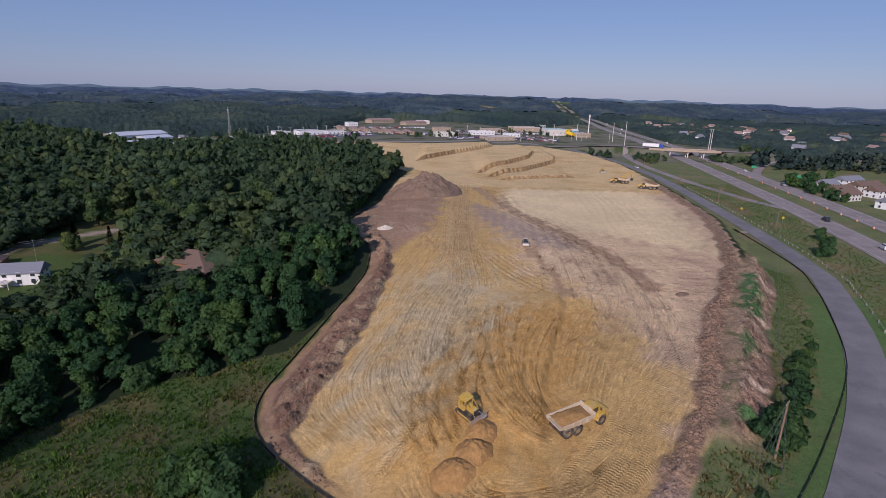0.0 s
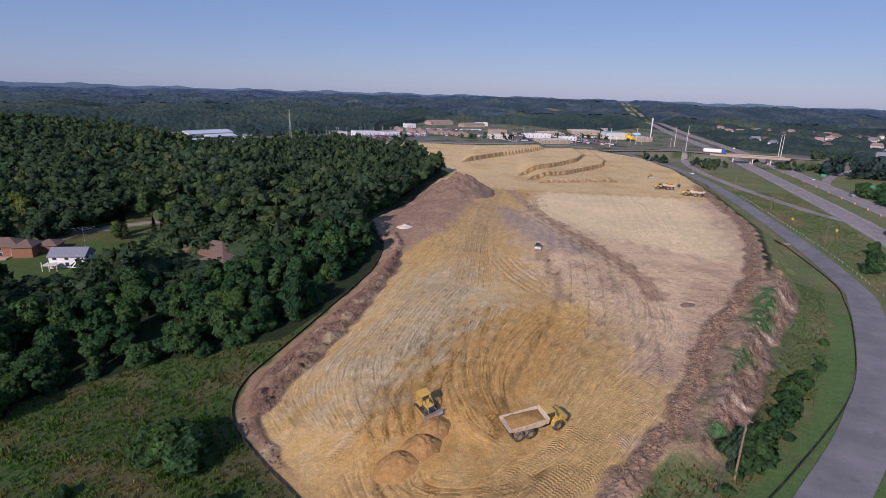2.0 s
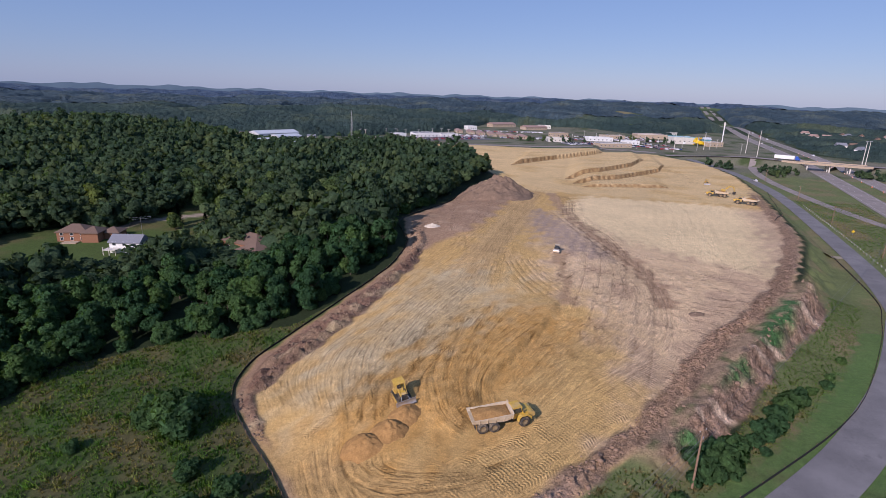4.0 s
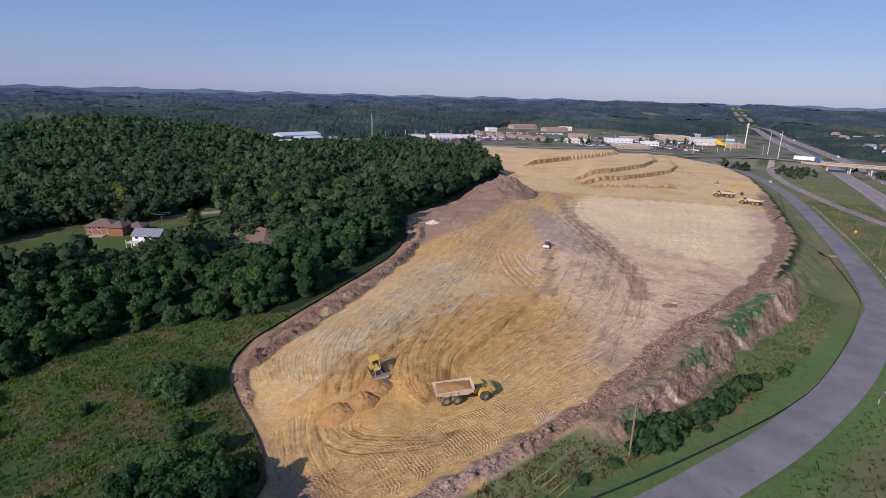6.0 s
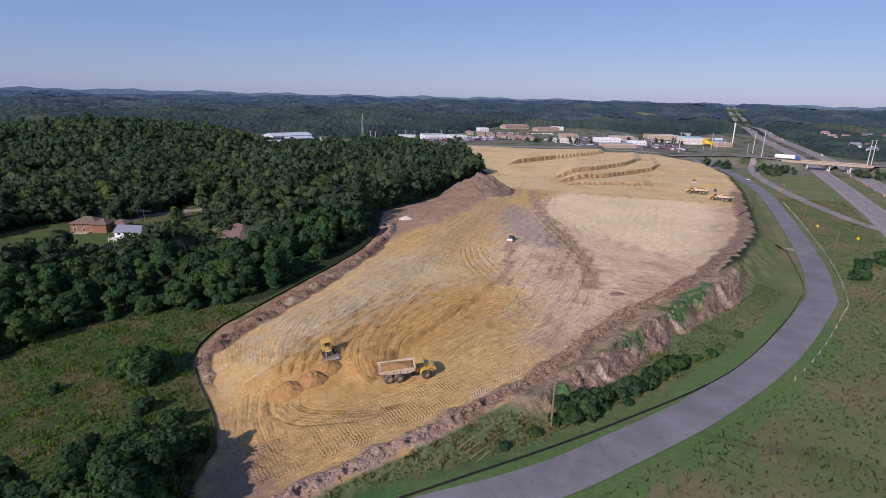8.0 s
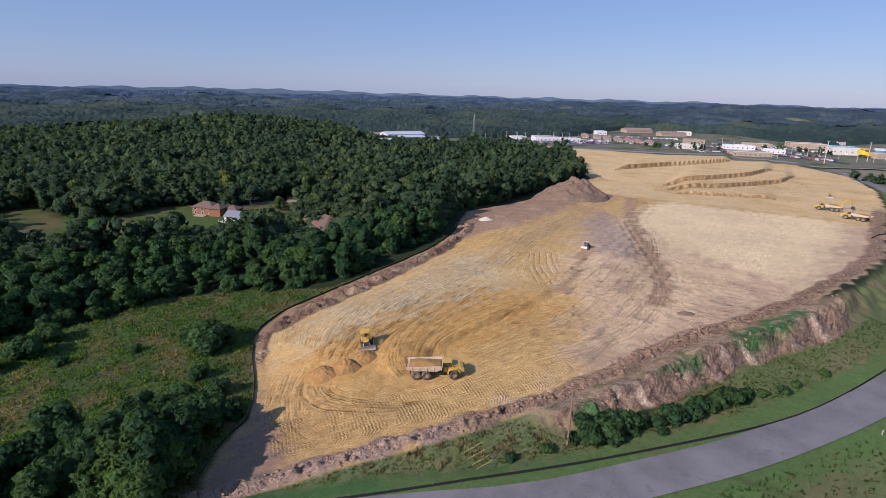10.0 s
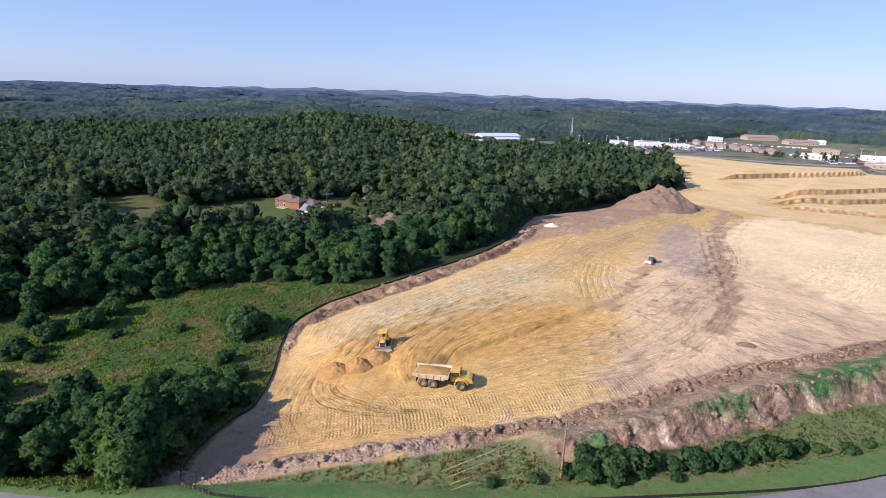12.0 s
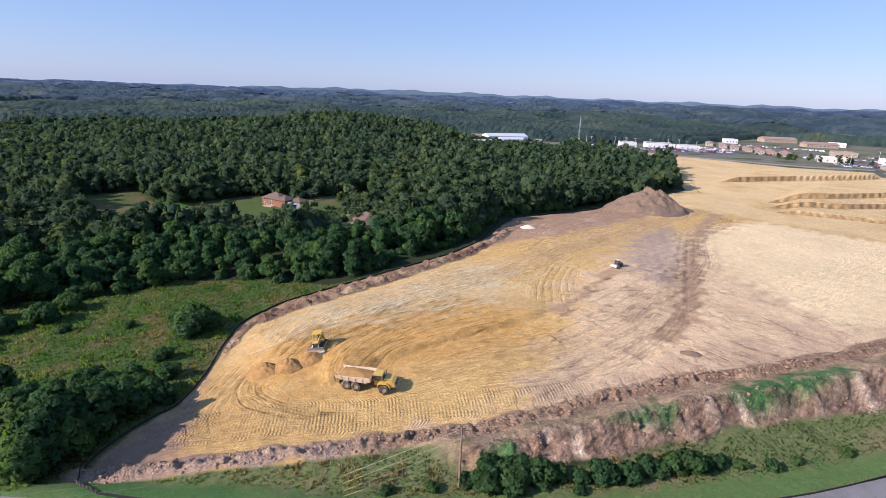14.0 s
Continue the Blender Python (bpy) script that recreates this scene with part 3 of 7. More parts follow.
def build_ground():
    gx = sorted(grow(-220, -5400, 8)) + axis([(-220, -90, 4), (-90, -36, 1.2), (-36, 64, 0.36), (64, 100, 0.6), (100, 150, 1.2), (150, 300, 4)]) + grow(296, 5400, 8)
    gy = sorted(grow(-60, -700, 8)) + axis([(-60, 10, 3), (10, 40, 0.8), (40, 112, 0.36), (112, 190, 0.7), (190, 440, 1.3), (440, 640, 5)]) + grow(635, 5400, 8)
    gx, gy = np.array(gx), np.array(gy)
    X, Y = np.meshgrid(gx, gy)
    x, y = X.ravel(), Y.ravel()
    z = land(x, y)
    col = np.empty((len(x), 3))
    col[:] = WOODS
    r = np.hypot(x, y)

    def lay(mask, colour):
        k = np.clip(mask, 0, 1)[:, None]
        col[:] = col * (1 - k) + np.array(colour) * k

    fx, rx = fence_x(y), ridge_x(y)
    edge = wave(x, y, 8, 21) * 1.2
    n1, n2, n3 = wave(x, y, 40, 31), wave(x, y, 14, 32), wave(x, y, 5, 33)
    # clearings, meadow and verges
    for c in CLEARINGS:
        k = soft_inside(x, y, c, 3)
        lay(k, (0.068, 0.092, 0.026))
        lay(k * ease(0.4 + n1 + 0.4 * n2), (0.12, 0.105, 0.045))
    lay(soft_inside(x, y, [(-160, 128), (-120, 118), (-104, 128), (-102, 160), (-128, 165), (-150, 158)], 3), (0.068, 0.105, 0.028))
    lay(soft_inside(x, y, [(-190, 112), (-165, 98), (-152, 102), (-174, 122)], 2), (0.05, 0.14, 0.025))
    lay(ease((3 - near_line(x, y, [(-146, 152), (-138, 172), (-124, 186), (-112, 196), (-96, 204)])[0]) / 1.5), (0.33, 0.27, 0.21))
    meadow = inside(x, y, MEADOW) * 1.0
    lay(meadow, (0.062, 0.085, 0.027))
    lay(meadow * ease(n2 * 0.8 + 0.35 + 0.4 * n1) * 0.6, (0.125, 0.10, 0.048))
    lay(meadow * ease(n2 * -0.9 + 0.1 + 0.5 * n3) * 0.6, (0.058, 0.105, 0.028))
    d = (x - rx) * 0.74
    c, q = bank_edge(y), clod_line(y)
    low = ease((73 - y) / 6)
    cut = ease((y - 66) / 6) * ease((150 - y) / 16)
    verge = np.maximum(ease((d - 1) / 2) * (1 - low), ease((d - q - 1) / 1.2) * low) * ease((560 - y) / 30) * ease((420 - x) / 30)
    lay(verge, (0.135, 0.16, 0.062))
    lay(verge * ease(wave(x, y, 25, 23) + 0.1 + 0.3 * n3) * 0.85, (0.2, 0.165, 0.085))
    lay(verge * ease((d - 2) / 2) * ease((9.5 - d) / 3) * ease(0.4 + n3) * 0.8 * ease((100 - y) / 20), (0.16, 0.12, 0.065))
    dr = np.full(x.shape, 99.0)
    strip_y = (y > 5) & (y < 130) & (x > -40) & (x < 130)
    dr[strip_y] = near_line(x[strip_y], y[strip_y], ROAD)[0]
    lay(ease((9 + 1.5 * n3 - dr) / 2) * verge * 0.85, (0.085, 0.16, 0.045))
    # bare site
    site = ease((x - fx + edge * 0.4) / 1.5) * ease((rx + 1 + edge - x) / 2) * (1 - low * ease((d - q - 1.2 + 0.4 * edge) / 1.2)) * ease((532 - y) / 8) * ease((y - 28) / 3)
    lay(site, SAND)
    lay(site * ease(n1 * 0.7 + n2 * 0.5) * 0.5, (0.52, 0.35, 0.17))
    # browner apron sand, its colour also darkened for tree shadows there
    lay(site * ease((68 - y) / 16) * 0.8, (0.455, 0.285, 0.112))
    m = site * ease((x - curve(y, [(30, 30), (60, 30), (80, 38), (93, 33), (112, 30), (135, 14), (180, 16), (200, 14), (250, 25), (280, 60)]) + n2 * 4 + n3) / 16) * ease((265 - y) / 20)
    lay(m, MAUVE)
    lay(m * ease(n2 * 0.7 + n1 * 0.6) * 0.65, (0.41, 0.275, 0.175))
    lay(m * ease(n3 * 0.8 - 0.2 * n1) * 0.6, (0.60, 0.44, 0.28))
    # left bank of topsoil
    windrow = site * ease((fx + windrow_width(y) + 0.6 + edge * 0.6 - x) / 1.2) * ease((y - 58) / 10)
    ridge = windrow * ease(((x - fx) * 0.8 - 1.5 + 0.5 * edge) / 1.4)
    lay(windrow * 0.9, (0.255, 0.162, 0.112))
    lay(ridge * (0.85 + 0.15 * n3), (0.175, 0.102, 0.072))
    lay(ridge * ease(n3 * 1.2 - 0.4) * 0.5, (0.31, 0.20, 0.135))
    lay(site * ease((fx + 4 + edge - x) / 3) * ease((60 - y) / 8) * 0.7, (0.34, 0.235, 0.165))
    top = site * ease((curve(y, [(120, -18), (140, -16), (170, 0), (250, 6), (290, -5)]) + n2 * 2 - x) / 5) * ease((y - 136) / 9) * ease((330 - y) / 20)
    lay(top, (0.35, 0.225, 0.14))
    lay(top * ease(n2 + 0.2 * n1) * 0.6, (0.46, 0.32, 0.205))
    lay(m * ease((x - rx + 21 + 5 * n2) / 9) * ease((y - 78) / 12) * 0.75, (0.48, 0.335, 0.215))
    lay(soft_inside(x, y, [(11, 222), (20, 214), (28, 197), (37, 172), (44, 150), (34, 152), (22, 166), (14, 188)], 4) * site * (0.8 + 0.2 * n3), (0.345, 0.255, 0.195))
    for line, half, colour in BANDS:
        xs, ys = [p[0] for p in line], [p[1] for p in line]
        k = np.nonzero((x > min(xs) - 14) & (x < max(xs) + 14) & (y > min(ys) - 8) & (y < max(ys) + 8))[0]
        v = np.zeros(len(x))
        v[k] = ease((half + 1.2 * n3[k] + 0.8 * n2[k] - near_line(x[k], y[k], line)[0]) / 2.2)
        lay(v * site * 0.85, colour)
    lay(soft_inside(x, y, GREY_ZONE, 9) * site * (0.75 + 0.25 * n2), GREY)
    lay(soft_inside(x, y, FILL_ZONE, 5) * site * (0.85 + 0.2 * n3), (0.50, 0.285, 0.09))
    lay(soft_inside(x, y, PAD_ZONE, 5) * site, PALE)
    lay(site * ease((y - 262 + 4 * n2) / 10), tuple(0.5 * (a + b) for a, b in zip(PALE, SAND)))
    lay(site * ease((y - 270) / 10) * ease(n1 + 0.3 * n2) * 0.6, SAND)
    # faces of the cuts
    for pts, h in CUTS:
        (ax, ay), (bx, by) = pts[0], pts[-1]
        ly = np.interp(x, [p[0] for p in pts], [p[1] for p in pts])
        b = (y - ly) * (bx - ax) / math.hypot(bx - ax, by - ay)
        lay(ease((b + 2.2) / 1) * ease((1.2 - b) / 0.6) * (x > ax) * (x < bx) * site * (0.8 + 0.3 * n3), (0.27, 0.165, 0.075))
    # brown corner soil, darkened further to paint in the tree clump's shadow
    lay(soft_inside(x, y, [(-2, 51), (6, 33), (9, 30), (19, 33), (26, 43), (16, 42), (8, 46), (3, 50)], 2.0) * site * 0.95, (0.29, 0.19, 0.13))
    bench = ease((d - q - 1) / 1) * ease((c + 1 - d) / 1) * cut
    lay(bench, (0.36, 0.25, 0.155))
    lay(bench * ease(n2 + 0.6 * n3 - 0.1) * 0.8, (0.10, 0.12, 0.045))
    edge_clods = ease((d - q + 2.2 + 0.6 * edge) / 1.2) * ease((q + 2.4 + 0.5 * edge - d) / 1.2) * ease((y - 28) / 4) * ease((330 - y) / 30)
    lay(edge_clods * 0.9, (0.27, 0.175, 0.115))
    lay(edge_clods * ease((66 - y) / 10) * 0.85, (0.43, 0.30, 0.22))
    bank = ease((d - c + 0.9 + 0.4 * n3) / 0.8) * ease((c + 4.4 + 0.9 * n2 - d) / 1.2) * cut
    lay(bank, (0.32, 0.21, 0.142))
    lay(bank * ease(wave(0.67 * x + 0.74 * y, 0.2 * d, 5, 64) * 1.4 + 0.5 * n3 - 0.55), (0.55, 0.41, 0.29))
    lay(bank * ease(wave(0.67 * x + 0.74 * y, 0.2 * d, 2.2, 65) * 1.3 - 0.2) * 0.7, (0.19, 0.12, 0.08))
    lay(soft_inside(x, y, [(9, 29), (15, 33), (22, 37), (28, 43), (33, 44), (24, 35.5), (17, 29)], 0.8) * 0.95, (0.06, 0.145, 0.042))
    for g in GREEN_PATCHES:
        lay(soft_inside(x, y, g, 1.4) * ease(1.15 + 0.8 * n3 + 0.4 * wave(x, y, 2.2, 66)) * 0.95, (0.055, 0.155, 0.05))
    rough_mask = np.clip(np.maximum.reduce([bank * 0.5, ridge * 0.6, edge_clods * 0.8, bench * 0.6, top * 0.35]), 0, 1)
    # ruts and treads
    tread = np.zeros((len(x), 3), np.float32)
    dz = np.zeros(len(x))
    darker = np.zeros(len(x))
    rut = np.zeros((len(x), 3), np.float32)
    rut_d = np.full(len(x), 9.0)
    flow, flow_d, driven = np.zeros((len(x), 3), np.float32), np.full(len(x), 9.0), np.zeros(len(x), np.float32)
    passes = 0
    for line, gauge, w, depth, tr, dark in wheel_tracks():
        line = smooth_line(line, 3) if len(line) < 12 else line
        for l in ([offset_line(line, gauge / 2), offset_line(line, -gauge / 2)] if gauge else [line]):
            xs, ys = [p[0] for p in l], [p[1] for p in l]
            m = np.nonzero((x > min(xs) - 3) & (x < max(xs) + 3) & (y > min(ys) - 3) & (y < max(ys) + 3))[0]
            if not len(m):
                continue
            sd, al = side_line(x[m], y[m], l)
            dd = np.abs(sd)
            end = ease(al / 3 + 0.2) * ease((max(al.max(), 1) - al) / 3 + 0.2)
            patchy = np.clip(0.6 + 0.55 * n3[m] + 0.3 * n2[m], 0.05, 1.15)
            passes += 1
            nearer = dd < np.minimum(flow_d[m], 3.4)
            w3 = m[nearer]
            flow_d[w3] = dd[nearer]
            flow[w3] = np.stack([al, sd, np.full(len(al), passes)], 1)[nearer]
            driven[w3] = (ease((3.4 - dd) / 1.5) * end)[nearer]
            core = np.exp(-(dd / w) ** 2) * end * patchy
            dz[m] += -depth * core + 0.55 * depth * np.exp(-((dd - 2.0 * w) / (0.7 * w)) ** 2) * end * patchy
            darker[m] = np.maximum(darker[m], core * dark) if dark > 0 else np.minimum(darker[m], core * dark)
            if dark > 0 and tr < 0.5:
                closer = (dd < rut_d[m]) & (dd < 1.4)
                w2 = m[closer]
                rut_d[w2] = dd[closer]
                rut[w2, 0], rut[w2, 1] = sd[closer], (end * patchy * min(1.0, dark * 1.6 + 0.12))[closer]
                rut[w2, 2] = w
            if tr:
                k = core * tr
                better = k > tread[m, 2]
                tread[m[better]] = np.stack([al, sd, k], 1)[better]
    z += dz * (site > 0.3)
    near = (x > -40) & (x < 110) & (y > 25) & (y < 260)
    z[near] += (site * (0.05 * n3 + 0.03 * wave(x, y, 1.8, 34)))[near]
    # soil darkened along the wheel lines, lightened where the value is negative
    col *= (1 - 0.45 * np.clip(darker, -0.4, 0.7))[:, None]
    # fields far off
    far = ease((r - 600) / 100)
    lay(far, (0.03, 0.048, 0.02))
    field = ease((r - 1000) / 60) * ease((np.maximum(wave(x, y, 620, 41), wave(x, y, 230, 47) - 0.03) - 0.6) * 8) * ease((3500 - r) / 600)
    lay(field, (0.10, 0.15, 0.05))
    lay(field * ease(wave(x, y, 300, 44) * 2), (0.24, 0.20, 0.10))
    strip = soft_inside(x, y, STRIP, 12) * (1 - site)
    lay(strip, (0.15, 0.15, 0.10))
    lay(strip * ease(wave(x, y, 60, 43)), (0.19, 0.175, 0.125))
    lay(strip * ease(wave(x, y, 45, 46) * 2 - 0.6), (0.06, 0.085, 0.032))
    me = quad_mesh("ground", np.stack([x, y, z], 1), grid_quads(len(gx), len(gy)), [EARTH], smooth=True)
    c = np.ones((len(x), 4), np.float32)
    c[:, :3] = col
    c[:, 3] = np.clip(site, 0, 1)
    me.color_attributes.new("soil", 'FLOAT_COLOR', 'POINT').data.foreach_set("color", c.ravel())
    me.attributes.new("tread", 'FLOAT_VECTOR', 'POINT').data.foreach_set("vector", tread.ravel())
    me.attributes.new("cloddy", 'FLOAT', 'POINT').data.foreach_set("value", rough_mask.astype(np.float32))
    me.attributes.new("washed", 'FLOAT', 'POINT').data.foreach_set("value", np.clip(bank, 0, 1).astype(np.float32))
    me.attributes.new("flow", 'FLOAT_VECTOR', 'POINT').data.foreach_set("vector", flow.ravel())
    me.attributes.new("driven", 'FLOAT', 'POINT').data.foreach_set("value", driven)
    me.attributes.new("rut", 'FLOAT_VECTOR', 'POINT').data.foreach_set("vector", rut.ravel())
    return tagged(new("ground", me), "graded sandy earthworks among meadow and woods", "ground", kind="structure")


def grid_quads(nx, ny):
    i = np.arange(nx - 1)[None, :] + nx * np.arange(ny - 1)[:, None]
    return np.stack([i, i + 1, i + 1 + nx, i + nx], -1).reshape(-1, 4)


ground = build_ground()


def ribbon(name, line, width, lift, mat, label, category="road", level=None):
    """A strip that lies on the land."""
    pts = line
    l, r = offset_line(pts, -width / 2), offset_line(pts, width / 2)
    cols = 5
    vs = []
    zs = [level(*c) for c in pts] if level else land(np.array([c[0] for c in pts]), np.array([c[1] for c in pts]))
    for a, b, zc in zip(l, r, zs):
        for k in range(cols):
            f = k / (cols - 1)
            vs.append((a[0] + (b[0] - a[0]) * f, a[1] + (b[1] - a[1]) * f, zc + lift - 0.05 * abs(2 * f - 1)))
    # skirts hold the edge in the ground
    me = quad_mesh(name, np.array(vs), grid_quads(cols, len(pts)), [mat], smooth=True)
    return tagged(new(name, me), label, category, kind="structure")


def denser(line, step):
    out = []
    for (ax, ay), (bx, by) in zip(line, line[1:]):
        n = max(1, int(math.hypot(bx - ax, by - ay) / step))
        out += [(ax + (bx - ax) * i / n, ay + (by - ay) * i / n) for i in range(n)]
    return out + [line[-1]]


ribbon("road", denser(ROAD, 3), 6.9, 0.2, ASPHALT, "curving two-lane road of worn grey asphalt")
ribbon("highway", denser(HIGHWAY, 8), 12.5, 0.2, CONCRETE, "divided highway carriageway of pale worn concrete")
ribbon("highway", denser(HIGHWAY_FAR, 8), 12.5, 0.2, CONCRETE, "divided highway carriageway of pale worn concrete")


# ---- trees ----
PHI = 1.618
ICO = np.array([(0, s1, s2 * PHI) for s1 in (-1, 1) for s2 in (-1, 1)] + [(s1, s2 * PHI, 0) for s1 in (-1, 1) for s2 in (-1, 1)] + [(s2 * PHI, 0, s1) for s1 in (-1, 1) for s2 in (-1, 1)]) / 1.902
ICO_FACES = np.array([f for f in [(a, b, c) for a in range(12) for b in range(a + 1, 12) for c in range(b + 1, 12)]
                      if all(np.linalg.norm(ICO[p] - ICO[q]) < 1.1 for p, q in ((f[0], f[1]), (f[1], f[2]), (f[0], f[2])))])
ICO_FACES = np.array([f if np.dot(np.cross(ICO[f[1]] - ICO[f[0]], ICO[f[2]] - ICO[f[0]]), ICO[f[0]]) > 0 else f[::-1] for f in ICO_FACES])


def crown_cards(rng, height, radius, count, size, base=0.25, lobes=9, body=0.86):
    """A crown: uneven leafy masses with loose leaf sprays over them. Corners, faces, shading directions."""
    centres = []
    for i in range(lobes):
        a, u = rng.uniform(0, 6.283), (i + 0.5) / lobes
        zz = height * (base + (1 - base) * (0.14 + 0.74 * u))
        rr = radius * 0.6 * math.sqrt(max(0.05, 1 - ((u - 0.35) / 0.75) ** 2)) * rng.uniform(0.5, 1.1)
        centres.append((rr * math.cos(a), rr * math.sin(a), zz, radius * rng.uniform(0.42, 0.6) * (1.05 - 0.35 * u)))
    centres = np.array(centres)
    mid = np.array([0, 0, height * (base + 0.3 * (1 - base))])
    V, F, N = [], [], []
    n = 0
    for c in centres:
        v = ICO * rng.uniform(0.66, 1.26, (12, 1)) * c[3] * body * np.array([1, 1, 0.85])
        out = v + c[:3] - mid
        nn = 0.5 * ICO + 0.35 * out / (np.linalg.norm(out, axis=1)[:, None] + 1e-6) + np.array([0, 0, 0.35])
        V.append(v + c[:3])
        F.append(ICO_FACES + n)
        N.append(nn / np.linalg.norm(nn, axis=1)[:, None])
        n += 12
    if count:
        w = centres[:, 3] ** 2
        pick = rng.choice(lobes, count, p=w / w.sum())
        d = rng.normal(size=(count, 3))
        d[:, 2] = d[:, 2] * 0.9 + 0.25
        d /= np.linalg.norm(d, axis=1)[:, None]
        c = centres[pick]
        pos = c[:, :3] + d * c[:, 3:4] * rng.uniform(0.78, 1.1, (count, 1)) * np.array([1, 1, 0.85])
        nrm = d + rng.normal(size=(count, 3)) * 0.55
        nrm /= np.linalg.norm(nrm, axis=1)[:, None]
        u = np.cross(nrm, rng.normal(size=(count, 3)))
        u /= np.linalg.norm(u, axis=1)[:, None]
        v = np.cross(nrm, u)
        q = size * rng.uniform(0.6, 1.3, (count, 1))
        corners = np.stack([pos - u * q - v * q * 0.7, pos + u * q * 0.95 - v * q * 0.45 - nrm * q * 0.25, pos + u * q * 0.05 + v * q * 1.1 - nrm * q * 0.15], 1)
        out = pos - mid
        out /= np.linalg.norm(out, axis=1)[:, None] + 1e-6
        soft = 0.5 * d + 0.4 * out + 0.3 * nrm + np.array([0, 0, 0.3])
        soft /= np.linalg.norm(soft, axis=1)[:, None]
        V.append(corners.reshape(-1, 3))
        F.append(np.arange(3 * count).reshape(-1, 3) + n)
        N.append(np.repeat(soft, 3, 0))
    return np.concatenate(V), np.concatenate(F), np.concatenate(N)


def tube(points, radii, sides=6):
    vs, fs = [], []
    for i, (p, r) in enumerate(zip(points, radii)):
        p = Vector(p)
        d = Vector(points[min(i + 1, len(points) - 1)]) - Vector(points[max(i - 1, 0)])
        q = d.to_track_quat('Z', 'Y')
        for k in range(sides):
            a = 6.28318 * k / sides
            vs.append(tuple(p + q @ Vector((r * math.cos(a), r * math.sin(a), 0))))
    for i in range(len(points) - 1):
        for k in range(sides):
            fs.append((i * sides + k, i * sides + (k + 1) % sides, (i + 1) * sides + (k + 1) % sides, (i + 1) * sides + k))
    fs.append(tuple(range(sides))[::-1])
    fs.append(tuple(range((len(points) - 1) * sides, len(points) * sides)))
    return vs, fs


def join(parts):
    vs, fs = [], []
    for v, f in parts:
        n = len(vs)
        vs += [tuple(q) for q in v]
        fs += [tuple(i + n for i in g) for g in f]
    return vs, fs


def tree_prototype(seed, height, radius, count, label):
    rng = np.random.RandomState(seed)
    e = tagged(new("tree"), label, "tree", "woodland trees")
    limbs = [tube([(0, 0, -0.4), (0.1, 0.1, height * 0.3), (0.0, 0.15, height * 0.75)], [0.26, 0.18, 0.05])]
    for i in range(5):
        a = i * 1.256 + rng.uniform(0, 1)
        z0 = height * rng.uniform(0.25, 0.5)
        limbs.append(tube([(0.05, 0.1, z0), (math.cos(a) * radius * 0.6, math.sin(a) * radius * 0.6, z0 + height * 0.22)], [0.1, 0.03], 4))
    v, f = join(limbs)
    t = new("trunk", make_mesh("trunk", v, f, [BARK]))
    t.parent = e
    v, q, nn = crown_cards(rng, height, radius, int(count * 1.0), 0.45, 0.08, 12, 0.74)
    c = new("crown", quad_mesh("crown", v, q, [LEAF], normals=nn))
    c.parent = e
    return e


def foliage(tree, mat):
    next(c for c in tree.children if c.name.startswith("crown")).data.materials[0] = mat


def wooded(x, y):
    """Where trees grow."""
    x, y = np.asarray(x, float), np.asarray(y, float)
    ok = x < fence_x(y) - 5
    ok &= ~inside(x, y, [(-200, -80), (-75, 20), (-74, 40), (-64, 56), (-66, 73), (-52, 88), (-32, 99), (-20, 100), (60, 60), (400, 200), (400, -400), (-300, -300)])
    for clear in CLEARINGS:
        ok &= ~inside(x, y, clear)
    ok &= ~((y > 470) & (y < 720))
    return ok


LOW_GROWTH = [([(-114, 120), (-96, 126), (-74, 106), (-94, 90)], 0.8), ([(-330, 475), (-180, 475), (-150, 390), (-250, 380)], 0.62), ([(-138, 160), (-97, 178), (-82, 126), (-118, 104)], 0.6), ([(-86, 142), (-54, 138), (-46, 116), (-68, 112)], 0.52), ([(-98, 234), (-84, 226), (-68, 190), (-84, 184)], 0.62)]


def stature(x, y):
    """How tall the trees grow, from place to place."""
    s = 1.0 + 0.14 * wave(x, y, 60, 81) + 0.05 * wave(x, y, 17, 82)
    for poly, k in LOW_GROWTH:
        s = np.where(inside(x, y, poly), k, s)
    return s


def conifer_prototype():
    rng = np.random.RandomState(31)
    e = tagged(new("conifer"), "dark green conifer with a pointed crown", "conifer", "garden conifers")
    v, f = tube([(0, 0, -0.3), (0, 0, 9.5)], [0.2, 0.03], 6)
    new("trunk", make_mesh("trunk", v, f, [BARK])).parent = e
    n = 1500
    h = rng.uniform(0.04, 1, n) ** 0.8
    a = rng.uniform(0, 6.283, n)
    tier = 0.75 + 0.25 * np.cos(h * 60)
    r = 2.5 * (1.02 - h) * tier * rng.uniform(0.6, 1.05, n)
    pos = np.stack([r * np.cos(a), r * np.sin(a), 10 * h - 0.25 * r], 1)
    out = np.stack([np.cos(a), np.sin(a), np.full(n, 0.45)], 1)
    side = np.stack([-np.sin(a), np.cos(a), np.zeros(n)], 1)
    s = rng.uniform(0.22, 0.5, (n, 1))
    V = np.stack([pos - side * s * 0.7, pos + side * s * 0.7, pos + (out - np.array([0, 0, 0.7])) * s * 1.3], 1)
    out /= np.linalg.norm(out, axis=1)[:, None]
    new("crown", quad_mesh("crown", V.reshape(-1, 3), np.arange(3 * n).reshape(-1, 3), [LEAF_DARK], normals=np.repeat(out, 3, 0))).parent = e
    return e


